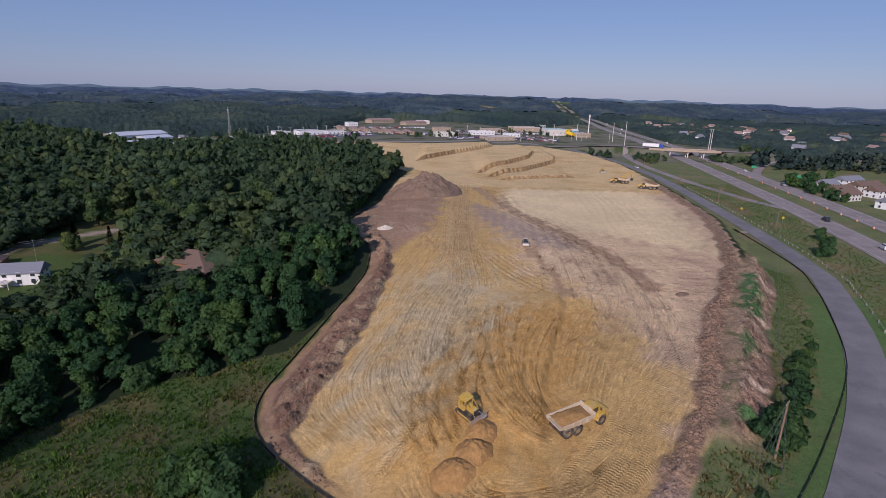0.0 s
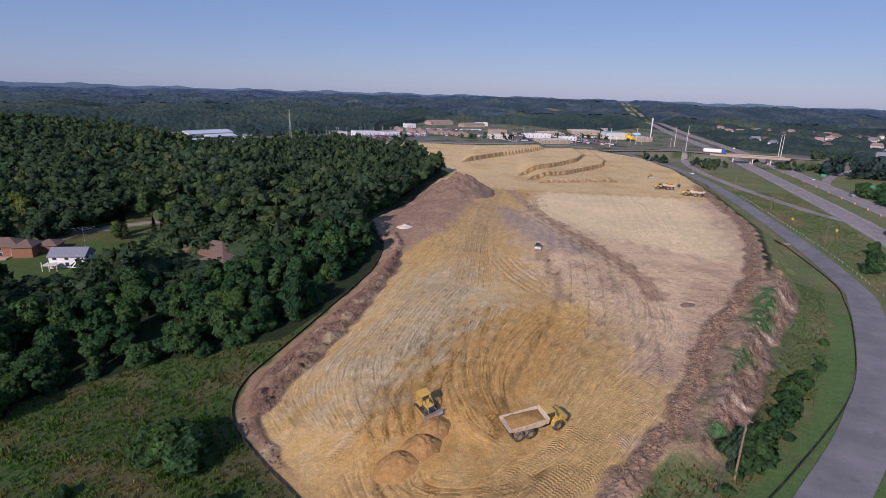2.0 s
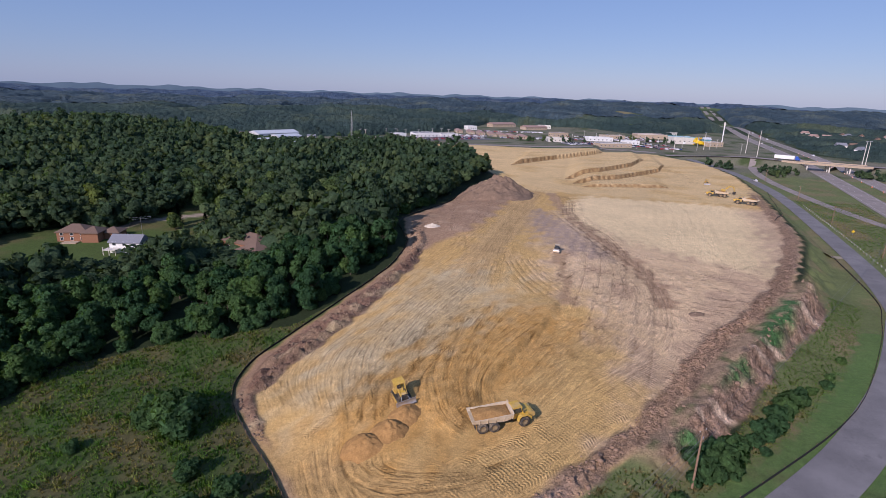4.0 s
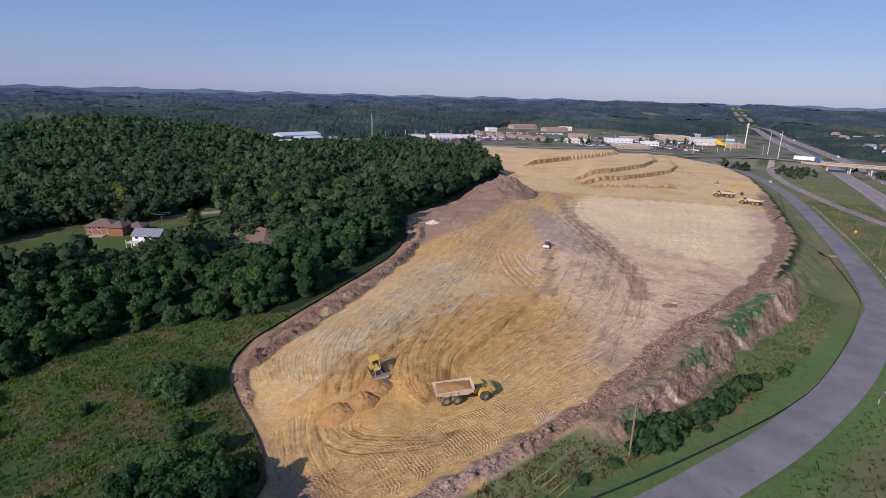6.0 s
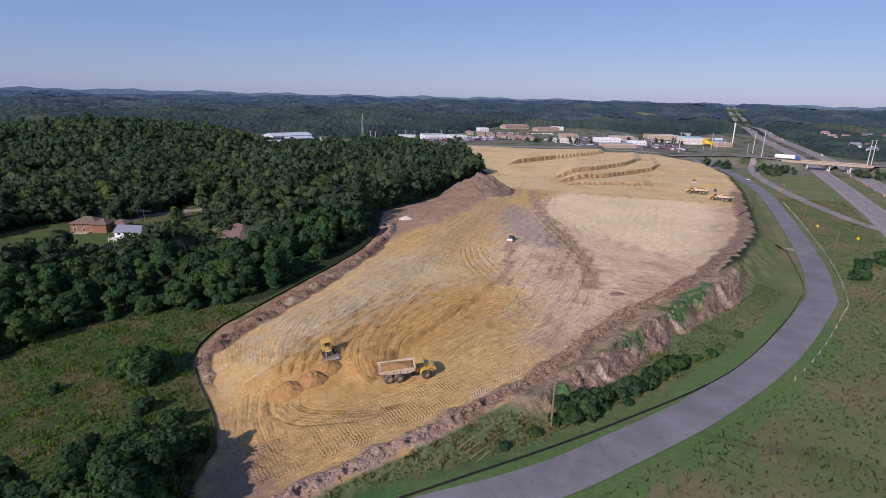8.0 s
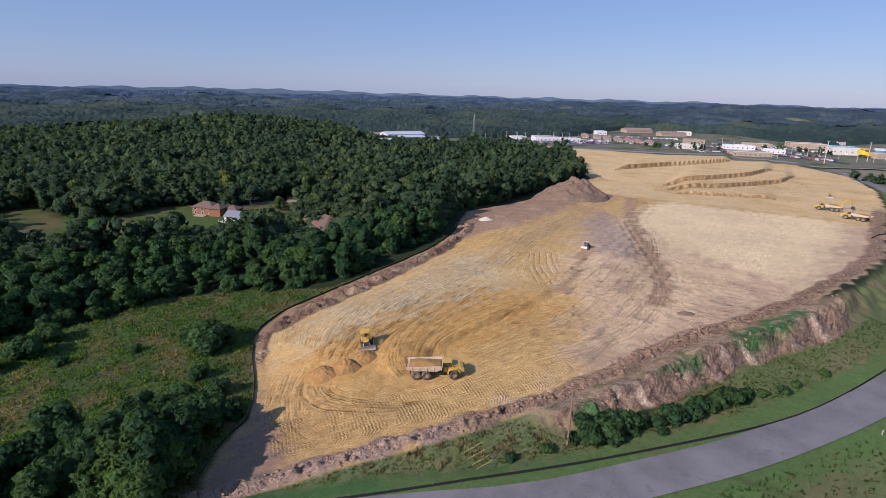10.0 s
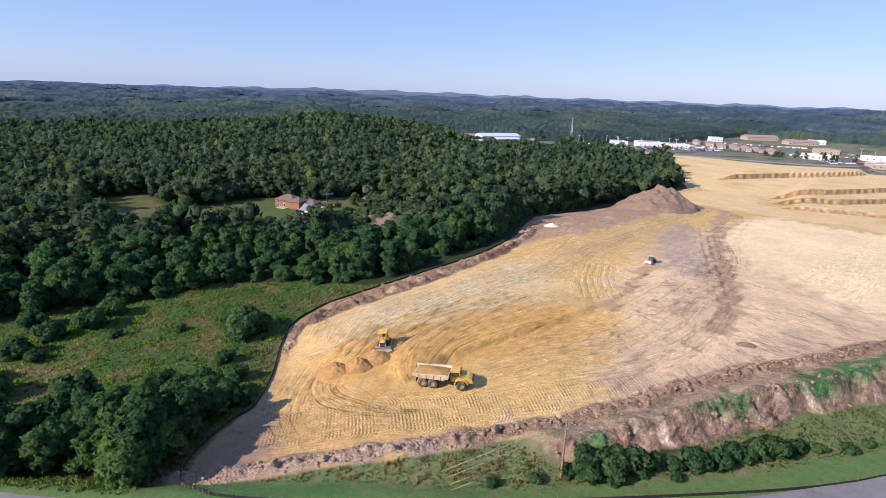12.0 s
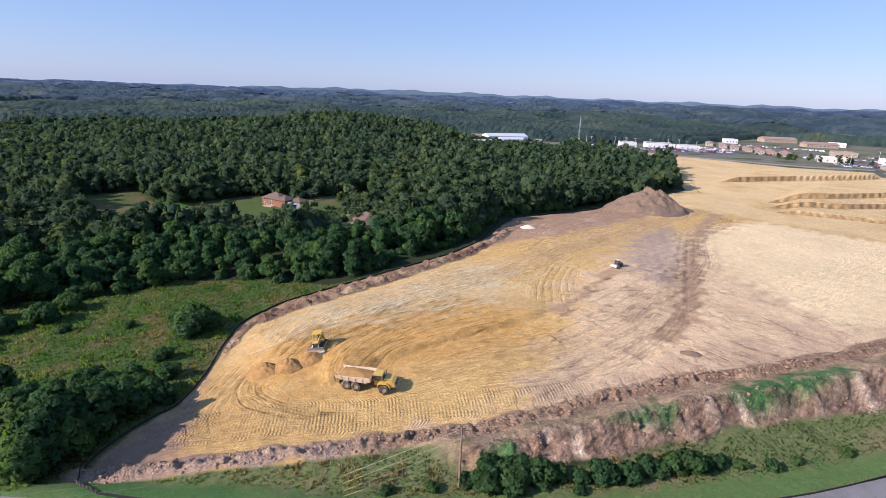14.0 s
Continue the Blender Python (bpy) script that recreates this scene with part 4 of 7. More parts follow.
NEAR_CLUMP = [(-32, 2), (-28, 14), (-19, 23), (-11, 31), (-4, 38), (1.5, 36), (3, 28), (-6, 14), (-18, 4)]
MEADOW_BUSHES = [(-28.5, 61, 1.15), (-31.5, 63, 1.25), (-34.5, 61.5, 1.0), (-30, 65.5, 0.9), (-57.5, 39, 1.1), (-57, 31, 0.9), (-52.5, 24, 1.0), (-62, 45, 1.0), (-47, 26, 0.6), (-20, 52, 0.6), (-12, 50, 0.7), (-8, 47, 0.6), (-48, 41, 0.45), (-41, 52, 0.4),
                 (-6, 44, 0.9), (-9, 42, 1.0), (-4, 46.5, 0.7), (-12, 40, 1.0), (-14, 44.5, 0.8), (-17, 38, 0.9), (-36, 17, 1.1), (-45, 14, 1.2), (-55, 10, 1.2), (-33, 68, 0.4), (-66, 30, 1.0)]
BANK_BUSHES = [(51.5, 67.5, 0.85), (54, 70.5, 1.0), (56, 73.5, 0.9), (53, 72.5, 0.7), (62, 80, 0.8), (64.5, 83, 0.7), (67, 87, 0.6), (69.5, 91, 0.85), (72, 95, 0.5), (60, 77.5, 0.5), (78, 100, 0.45), (47, 62, 0.4), (43, 57.5, 0.35), (85, 112, 0.4), (50, 70, 0.7), (52.5, 69, 0.6), (57.5, 76, 0.55), (65.5, 86, 0.7), (68, 89.5, 0.75), (71, 92.5, 0.55), (63, 82.5, 0.45), (74.5, 97, 0.4), (55, 68.5, 0.4), (61, 75.5, 0.35), (49.5, 66, 0.5), (80, 104, 0.35)]


def scatter(stock, x, y, z, rng, tint_size, spread=(0.8, 1.3), light=0.0):
    V, F, T, N = [], [], [], []
    high = stature(x, y)
    at = 0
    tone = 0.42 + light + 0.34 * wave(x, y, tint_size, 9) + 0.14 * wave(x, y, tint_size * 0.3, 10)
    for i in range(len(x)):
        v, f, n = stock[rng.randint(len(stock))]
        a, s, h = rng.uniform(0, 6.28), rng.uniform(*spread) * min(1, 0.4 + 0.6 * high[i]), rng.uniform(0.92, 1.1) * high[i]
        c, sn = math.cos(a), math.sin(a)
        V.append(np.stack([x[i] + s * (c * v[:, 0] - sn * v[:, 1]), y[i] + s * (sn * v[:, 0] + c * v[:, 1]), z[i] + v[:, 2] * s * h], 1))
        N.append(np.stack([c * n[:, 0] - sn * n[:, 1], sn * n[:, 0] + c * n[:, 1], n[:, 2]], 1))
        T.append(np.full(len(v), min(1, max(0, tone[i] + rng.normal() * 0.2))))
        F.append(f + at)
        at += len(v)
    return np.concatenate(V), np.concatenate(F), np.concatenate(T), np.concatenate(N)


def mass(name, groves, label, mat=None):
    V, F, T, N, at = [], [], [], [], 0
    for v, f, t, n in groves:
        V.append(v), F.append(f + at), T.append(t), N.append(n)
        at += len(v)
    me = quad_mesh(name, np.concatenate(V), np.concatenate(F), [mat or LEAF_FAR], tint=np.concatenate(T), normals=np.concatenate(N))
    return tagged(new(name, me), label, "woodland", kind="stuff")


def plant():
    rng = np.random.RandomState(7)
    protos = [tree_prototype(i, h, r, n, lab) for i, (h, r, n, lab) in enumerate([
        (11, 4.2, 1900, "tall broadleaf tree with dark green summer foliage"), (9.5, 3.8, 1700, "rounded broadleaf tree with dense green foliage"),
        (12.5, 4.4, 2000, "tall broadleaf tree with dark green summer foliage"), (8, 3.5, 1400, "rounded broadleaf tree with dense green foliage"),
        (10.5, 3.3, 1500, "slender broadleaf tree with green foliage")])]
    bush = tree_prototype(11, 4.2, 3.3, 1500, "broad green shrub with low branches")
    bush.name = "bush"
    foliage(bush, LEAF_YOUNG)
    young = [tree_prototype(60 + i, h, r, 1700, "leafy young tree with bright green foliage") for i, (h, r) in enumerate(((8.6, 3.7), (9.6, 3.6), (7.4, 3.4)))]
    for e in young:
        foliage(e, LEAF_YOUNG)
        tagged(e, group="meadow clump")
    for px, py, s in ((1.5, 30, 0.95), (4.2, 27.2, 0.9), (-1, 35, 0.9), (6, 25.2, 0.8), (0, 26, 1), (-3, 40, 0.85), (3.2, 31.2, 0.75), (-2.5, 31, 1.0)):
        copy_thing(young[int(px) % 3], pose(px, py, land_at(px, py), 0, 0, rng.uniform(0, 360)) @ Matrix.Scale(1.06 * s, 4))
    tagged(bush, "broad green shrub in rough meadow", "bush", "meadow shrubs")
    # candidates over the whole wood
    xs, ys = np.meshgrid(np.arange(-640, -5, 5.4), np.arange(-10, 470, 5.4))
    x, y = xs.ravel() + rng.uniform(-2.2, 2.2, xs.size), ys.ravel() + rng.uniform(-2.2, 2.2, xs.size)
    ok = wooded(x, y) & (rng.uniform(size=x.size) > 0.06) & (np.hypot(x - 20, y) < 610)
    x, y = x[ok], y[ok]
    z = land(x, y)
    d = np.hypot(x - 45, y)
    order = np.argsort(d)
    near, rest = order[:190], order[190:]
    high = stature(x, y)
    for i in near:
        s = rng.uniform(0.75, 1.02) * (0.88 if x[i] > -112 and y[i] < 135 else 1.1) * max(0.5, high[i])
        copy_thing(protos[rng.randint(5)], pose(x[i], y[i], z[i], 0, 0, rng.uniform(0, 360)) @ Matrix.Scale(s, 4))
    n = 0
    while n < 46:
        px, py = rng.uniform(-34, 6), rng.uniform(2, 46)
        if inside(np.array([px]), np.array([py]), NEAR_CLUMP)[0]:
            copy_thing(young[n % 3], pose(px, py, land_at(px, py), 0, 0, rng.uniform(0, 360)) @ Matrix.Scale(rng.uniform(0.7, 1.05), 4))
            if n % 2:
                qx, qy = px + rng.uniform(-3, 3), py + rng.uniform(-3, 3)
                copy_thing(bush, pose(qx, qy, land_at(qx, qy) - 0.3, 0, 0, rng.uniform(0, 360)) @ Matrix.Scale(rng.uniform(0.6, 1.0), 4))
            n += 1
    rim = [(-73, 40), (-64, 55), (-66, 72), (-53, 87), (-34, 98), (-29, 110), (-26.5, 130), (-24, 148), (-36, 186), (-31, 232)]
    for px, py in denser(smooth_line(rim, 4), 3.4):
        px, py = px - rng.uniform(0.5, 4.5), py + rng.uniform(-1.5, 2.5)
        tagged(copy_thing(bush, pose(px, py, land_at(px, py) - 0.3, 0, 0, rng.uniform(0, 360)) @ Matrix.Scale(rng.uniform(0.55, 1.0), 4)), "leafy undergrowth shrub at the wood's edge", group="edge shrubs")
    for px, py, s in MEADOW_BUSHES:
        copy_thing(bush, pose(px, py, land_at(px, py) - 0.2, 0, 0, rng.uniform(0, 360)) @ Matrix.Scale(s, 4))
    for px, py, s in BANK_BUSHES:
        s *= 0.8
        tagged(copy_thing(bush, pose(px, py, land_at(px, py) - 0.2, 0, 0, rng.uniform(0, 360)) @ Matrix.Scale(s, 4)), "dense green shrub on a weedy bank", group="bank shrubs")
    light = tree_prototype(21, 11, 4.0, 1700, "tall pale green tree with airy foliage")
    foliage(light, LEAF_LIGHT)
    conifer = conifer_prototype()
    for px, py, s in ((-93, 181, 1.25), (-97, 186, 1.0), (-93, 127, 0.75), (-97, 131, 0.7), (-64, 172, 0.8), (-118, 166, 0.6), (-122, 170, 0.55), (-80, 168, 1.3), (-60, 182, 1.2), (-104, 178, 1.15), (-128, 196, 1.2), (-70, 204, 1.3), (-48, 166, 1.1), (-160, 172, 1.3), (-112, 222, 1.3), (-176, 150, 1.25), (-150, 215, 1.3), (-196, 118, 1.2)):
        copy_thing(light, pose(px, py, land_at(px, py), 0, 0, rng.uniform(0, 360)) @ Matrix.Scale(s, 4))
    for px, py, s in ((-121, 172, 0.9), (-112, 176, 0.6), (-106, 172, 0.55), (-80, 150, 0.9), (-84, 153, 0.8), (-88, 156, 0.85), (-70, 158, 0.9), (-66, 163, 1.0), (-128, 120, 0.55), (-148, 104, 0.5), (-74, 186, 1.1), (-58, 190, 1.1)):
        copy_thing(conifer, pose(px, py, land_at(px, py), 0, 0, rng.uniform(0, 360)) @ Matrix.Scale(s, 4))
    groves = [(137, 462, 9, 6, 7), (176, 456, 12, 10, 14), (168, 436, 6, 8, 6), (250, 452, 22, 14, 26), (285, 470, 20, 10, 16), (300, 425, 22, 18, 22), (222, 318, 5, 26, 16), (214, 288, 4, 12, 8), (240, 350, 14, 6, 10),
              (-190, 470, 40, 6, 14), (-20, 610, 18, 8, 9), (20, 625, 14, 8, 8), (105, 690, 30, 10, 10), (-215, 545, 16, 8, 8), (128, 168, 2, 3, 2), (142, 192, 1.5, 2, 1)]
    grove = []
    for cx, cy, sx, sy, n in groves:
        for k in range(n):
            px, py = cx + rng.uniform(-sx, sx), cy + rng.uniform(-sy, sy)
            if cy > 400:
                grove.append((px, py))
                continue
            tagged(copy_thing(protos[rng.randint(5)], pose(px, py, land_at(px, py) - 0.2, 0, 0, rng.uniform(0, 360)) @ Matrix.Scale(rng.uniform(0.4, 0.72), 4)), "green tree in a grove near the highway", group="grove trees")
    for p in protos + young + [bush, light, conifer]:
        for o in list(p.children) + [p]:
            bpy.data.objects.remove(o)
    # the wood behind
    stock = [crown_cards(np.random.RandomState(50 + k), 10 + k % 3, 4.4 + 0.35 * (k % 4), 150, 0.75, 0.1, 8, 0.76) for k in range(9)]
    small = [crown_cards(np.random.RandomState(70 + k), 10 + k % 3, 4.7 + 0.35 * (k % 4), 40, 1.1, 0.12, 4, 0.84) for k in range(9)]
    gx, gy = np.array(grove).T
    mass("grove", [scatter(stock, gx, gy, land(gx, gy) - 0.3, rng, 60, (0.45, 0.7))], "groves of small green trees round the interchange")
    m = d[rest] < 290
    mass("woodland", [scatter(stock, x[rest[m]], y[rest[m]], z[rest[m]], rng, 60), scatter(small, x[rest[~m]], y[rest[~m]], z[rest[~m]], rng, 70)], "dense broadleaf woodland with dark green crowns")
    # the lower storey closes the canopy
    gx, gy = np.arange(-640, -4, 2.3), np.arange(-12, 476, 2.3)
    X, Y = np.meshgrid(gx, gy)
    ux, uy = X.ravel() + rng.uniform(-0.8, 0.8, X.size), Y.ravel() + rng.uniform(-0.8, 0.8, X.size)
    deep = np.ones(ux.shape, bool)
    for ox, oy in ((5, 0), (-5, 0), (0, 5), (0, -5), (0, 0)):
        deep &= wooded(ux + ox, uy + oy)
    h, tag = crowns(ux, uy, 6.5)
    tall = (4.2 + 2.4 * h + 0.4 * rng.normal(size=ux.size)) * stature(ux, uy)
    uz = land(ux, uy) + np.where(deep & (np.hypot(ux - 20, uy) < 615) & (np.hypot(ux - 45, uy) > d[near].max() + 4), tall, -4)
    me = quad_mesh("understorey", np.stack([ux, uy, uz], 1), grid_quads(len(gx), len(gy)), [LEAF_FAR], smooth=True, tint=np.clip(0.3 + 0.3 * tag + 0.25 * wave(ux, uy, 60, 9), 0, 1))
    tagged(new("understorey", me), "closed lower storey of the broadleaf wood", "woodland", kind="stuff")
    # trees across the street and beyond the highway
    xs, ys = np.meshgrid(np.arange(-400, 610, 7.4), np.arange(20, 610, 7.4))
    x, y = xs.ravel() + rng.uniform(-3, 3, xs.size), ys.ravel() + rng.uniform(-3, 3, xs.size)
    r = np.hypot(x - 20, y)
    ok = (r > 440) & (r < 610) & ~((x > -640) & (y < 470) & (x < 235)) & country(x, y)
    ok &= ~((x > 250) & (rng.uniform(size=x.size) < 0.3))
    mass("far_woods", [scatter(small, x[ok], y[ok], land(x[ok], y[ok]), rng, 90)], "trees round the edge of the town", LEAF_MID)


def country(x, y):
    """Where far woods grow."""
    r = np.hypot(x, y)
    ok = ~inside(x, y, STRIP)
    ok &= ~((np.maximum(wave(x, y, 620, 41), wave(x, y, 230, 47) - 0.03) > 0.62) & (r > 1000) & (r < 3300))
    hx = np.interp(y, [p[1] for p in HIGHWAY], [p[0] for p in HIGHWAY])
    ok &= (np.abs(x - hx - 12) > 34)
    near = r < 900
    ok[near] &= near_line(x[near], y[near], STREET)[0] > 22
    ok &= ~((x > 205) & (x < 330) & (y > 230) & (y < 400)) & ~((x > 130) & (x < 420) & (y < 520) & (y > 440))
    ok &= ~((x > 270) & (x < 720) & (y > 540) & (y < 1050) & (wave(x, y, 48, 91) < 0.12))
    return ok


def scramble(i, j, k):
    """A number from 0 to 1 for each cell."""
    v = np.sin(i * 127.1 + j * 311.7 + k * 74.7) * 43758.5453
    return v - np.floor(v)


def crowns(x, y, size):
    """Rounded crowns packed side by side: height from 0 to 1, and a number for each crown."""
    cx, cy = np.floor(x / size), np.floor(y / size)
    best, tag = np.zeros(x.shape), np.zeros(x.shape)
    for di in (-1, 0, 1):
        for dj in (-1, 0, 1):
            i, j = cx + di, cy + dj
            px, py = (i + 0.15 + 0.7 * scramble(i, j, 1)) * size, (j + 0.15 + 0.7 * scramble(i, j, 2)) * size
            reach = size * (0.62 + 0.3 * scramble(i, j, 3))
            h = np.sqrt(np.clip(1 - ((x - px) ** 2 + (y - py) ** 2) / reach ** 2, 0, 1)) * (0.7 + 0.5 * scramble(i, j, 4))
            better = h > best
            best, tag = np.where(better, h, best), np.where(better, scramble(i, j, 5), tag)
    return best, tag


def canopy(r0, r1, size, mat, label):
    """Closed woods seen from far above: crowns over the land, open at fields, roads and town."""
    az = np.radians(np.arange(-96, 54, 0.14))
    r = np.exp(np.arange(math.log(r0), math.log(r1) + 0.008, 0.0085))
    A, R = np.meshgrid(az, r)
    rng = np.random.RandomState(int(r0))
    A, R = A + rng.uniform(-0.0009, 0.0009, A.shape), R * (1 + rng.uniform(-0.003, 0.003, R.shape))
    x, y = (20 + R * np.sin(A)).ravel(), (R * np.cos(A)).ravel()
    h, tag = crowns(x, y, size)
    stand = np.floor(2.4 * wave(x, y, 210, 85) + 1.4 * wave(x, y, 90, 86))
    tall = 9 + 2.2 * wave(x, y, 150, 87) + 1.5 * stand + 3.2 * h * (size / 8) ** 0.6 + rng.normal(size=x.size) * 0.35
    k = sum(country(x + 8 * math.cos(a), y + 8 * math.sin(a)) * 1.0 for a in np.arange(6) * 1.047) / 6 * (y > 10)
    low = 1 - 0.35 * ((x > 250) & (y < 1150))
    z = land(x, y) + np.maximum(tall, 5) * low * np.sqrt(k) - 3 * (1 - k) ** 2
    tone = np.clip(0.42 + 0.17 * stand + 0.24 * wave(x, y, 320, 88) + 0.4 * (tag - 0.5) + 0.1 * rng.normal(size=x.size), 0, 1)
    me = quad_mesh("far_woods", np.stack([x, y, z], 1), grid_quads(len(az), len(r)), [mat], smooth=True, tint=tone)
    return tagged(new("far_woods", me), label, "woodland", kind="stuff")


plant()
# each farther band has more haze painted into its leaves
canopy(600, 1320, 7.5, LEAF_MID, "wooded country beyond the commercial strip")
canopy(1310, 2500, 13, LEAF_HILLS, "wooded hills with the blue of haze put into their colour")
canopy(2480, 4650, 26, LEAF_HAZE_BLUE, "wooded hills reaching the horizon, haze painted into their colour")

# ---- parts and shapes ----
def part(name, shape, mat, parent=None, label="", bevel=0.0, smooth=False):
    """One mesh object from corners and faces, under a thing or a part."""
    bm = bmesh.new()
    vs = [bm.verts.new(v) for v in shape[0]]
    for f in shape[1]:
        try:
            bm.faces.new([vs[i] for i in f])
        except ValueError:
            pass
    bmesh.ops.recalc_face_normals(bm, faces=bm.faces)
    if bevel:
        bmesh.ops.bevel(bm, geom=[e for e in bm.edges if len(e.link_faces) == 2 and e.calc_face_angle(0) > 0.6], offset=bevel, segments=2, affect='EDGES', clamp_overlap=True)
    me = bpy.data.meshes.new(name)
    bm.to_mesh(me)
    bm.free()
    me.materials.append(mat)
    if smooth:
        me.polygons.foreach_set("use_smooth", [True] * len(me.polygons))
    o = new(name, me)
    if parent:
        o.parent = parent
    return tagged(o, label)


def box(x0, x1, y0, y1, z0, z1):
    v = [(x, y, z) for x in (x0, x1) for y in (y0, y1) for z in (z0, z1)]
    return v, [(0, 1, 3, 2), (4, 6, 7, 5), (0, 4, 5, 1), (2, 3, 7, 6), (0, 2, 6, 4), (1, 5, 7, 3)]


def prism(profile, y0, y1):
    """An outline in x and z, drawn out along y."""
    n = len(profile)
    v = [(x, y0, z) for x, z in profile] + [(x, y1, z) for x, z in profile]
    return v, [tuple(range(n)), tuple(range(2 * n - 1, n - 1, -1))] + [(i, n + i, n + (i + 1) % n, (i + 1) % n) for i in range(n)]


def lathe(profile, sides=20, axis='y'):
    """An outline of (radius, along) turned round an axis."""
    v, f = [], []
    for r, a in profile:
        for k in range(sides):
            t = 6.28318 * k / sides
            c, s = r * math.cos(t), r * math.sin(t)
            v.append((c, a, s) if axis == 'y' else (c, s, a))
    m = len(profile)
    for i in range(m - 1):
        for k in range(sides):
            f.append((i * sides + k, i * sides + (k + 1) % sides, (i + 1) * sides + (k + 1) % sides, (i + 1) * sides + k))
    return v, f


def moved(shape, m):
    return [tuple(m @ Vector(v)) for v in shape[0]], shape[1]


def beam(a, b, r, sides=6):
    return tube([a, b], [r, r], sides)


def thing(name, label, category, group="", kind=""):
    return tagged(new(name), label, category, group, kind)


# ---- paints ----
YELLOW = simple("machine_yellow", (0.60, 0.38, 0.06), 0.5, 0, 0.25, 2.5, (0.46, 0.34, 0.19))
DUSTY = simple("dusty_cream_steel", (0.60, 0.50, 0.36), 0.7, 0, 0.2, 2.0, (0.48, 0.35, 0.2))
STEEL = simple("worn_blade_steel", (0.62, 0.60, 0.58), 0.4, 0.6, 0.25, 2.0, (0.42, 0.34, 0.25))
DARK = simple("dark_machine_steel", (0.05, 0.045, 0.04), 0.7, 0, 0.4, 3.0, (0.2, 0.15, 0.09))
RUBBER = simple("dusty_tyre_rubber", (0.06, 0.055, 0.05), 0.9, 0, 0.3, 4.0, (0.26, 0.2, 0.13))
RIM = simple("dusty_rim", (0.30, 0.22, 0.12), 0.7, 0, 0.4, 5.0)
WHITE = simple("white_paint", (0.78, 0.78, 0.76), 0.5, 0, 0.12, 1.5)
OFFWHITE = simple("pale_siding", (0.66, 0.62, 0.55), 0.6, 0, 0.15, 1.0)
TANWALL = simple("tan_block", (0.45, 0.35, 0.25), 0.8, 0, 0.2, 1.0)
BRICK = simple("red_brick", (0.31, 0.145, 0.08), 0.85, 0, 0.3, 6.0)
BROWN_ROOF = simple("brown_shingle", (0.19, 0.125, 0.09), 0.85, 0, 0.3, 5.0)
GREY_ROOF = simple("grey_shingle", (0.22, 0.23, 0.26), 0.8, 0, 0.2, 5.0)
PINK_ROOF = simple("weathered_red_roof", (0.36, 0.24, 0.20), 0.8, 0, 0.2, 2.0)
WHITE_ROOF = simple("pale_metal_roof", (0.66, 0.68, 0.70), 0.4, 0.2, 0.12, 0.8)
TEAL = simple("teal_fascia", (0.06, 0.36, 0.42), 0.5)
BLACK = simple("black_fabric", (0.016, 0.016, 0.016), 0.9, 0, 0.3, 2.0)
WOOD = simple("weathered_pole_wood", (0.30, 0.19, 0.12), 0.85, 0, 0.4, 3.0)
GALV = simple("galvanised_steel", (0.45, 0.46, 0.47), 0.45, 0.5, 0.15, 4.0)
ORANGE = simple("safety_orange", (0.85, 0.17, 0.03), 0.5)
SIGN_YELLOW = simple("sign_yellow", (0.85, 0.55, 0.02), 0.45)
DULL_YELLOW = simple("faded_yellow_plastic", (0.46, 0.42, 0.12), 0.6)
SIGN_GREEN = simple("sign_green", (0.01, 0.30, 0.14), 0.45)
BLUE = simple("truck_blue", (0.03, 0.10, 0.42), 0.35)
LINE_WHITE = simple("road_paint", (0.62, 0.60, 0.56), 0.7, 0, 0.3, 1.5)
CABLE = simple("wire", (0.14, 0.14, 0.135), 0.5, 0.3, 0.1, 1.0)


def glass_material():
    m, t, p = nodes_of("window_glass")
    p.inputs["Base Color"].default_value = (0.03, 0.04, 0.05, 1)
    p.inputs["Roughness"].default_value = 0.08
    p.inputs["Specular IOR Level"].default_value = 0.8
    return m


GLASS = glass_material()


def soil_material(name, colour):
    m, t, p = nodes_of(name)
    mid, fine = grain(t, 0.9, 6, 0.7), grain(t, 5.0, 4, 0.7)
    col = mixed(t, ramp(t, mid, [(0.3, 0.0), (0.7, 1.0)]), tuple(c * 0.68 for c in colour), tuple(c * 1.2 for c in colour))
    col = mixed(t, 1.0, col, ramp(t, fine, [(0.25, 0.7), (0.75, 1.25)]), 'MULTIPLY')
    t.links.new(col, p.inputs["Base Color"])
    p.inputs["Roughness"].default_value = 0.95
    p.inputs["Specular IOR Level"].default_value = 0.1
    bump(t, p, mid, 0.8, 0.22)
    return m


SOIL_FILL = soil_material("loose_fill", (0.37, 0.21, 0.08))
SOIL_CLAY = soil_material("pink_brown_clay", (0.31, 0.205, 0.14))
SOIL_TOP = soil_material("loose_topsoil", (0.215, 0.15, 0.105))
SOIL_PALE = soil_material("pale_gravel", (0.66, 0.57, 0.45))


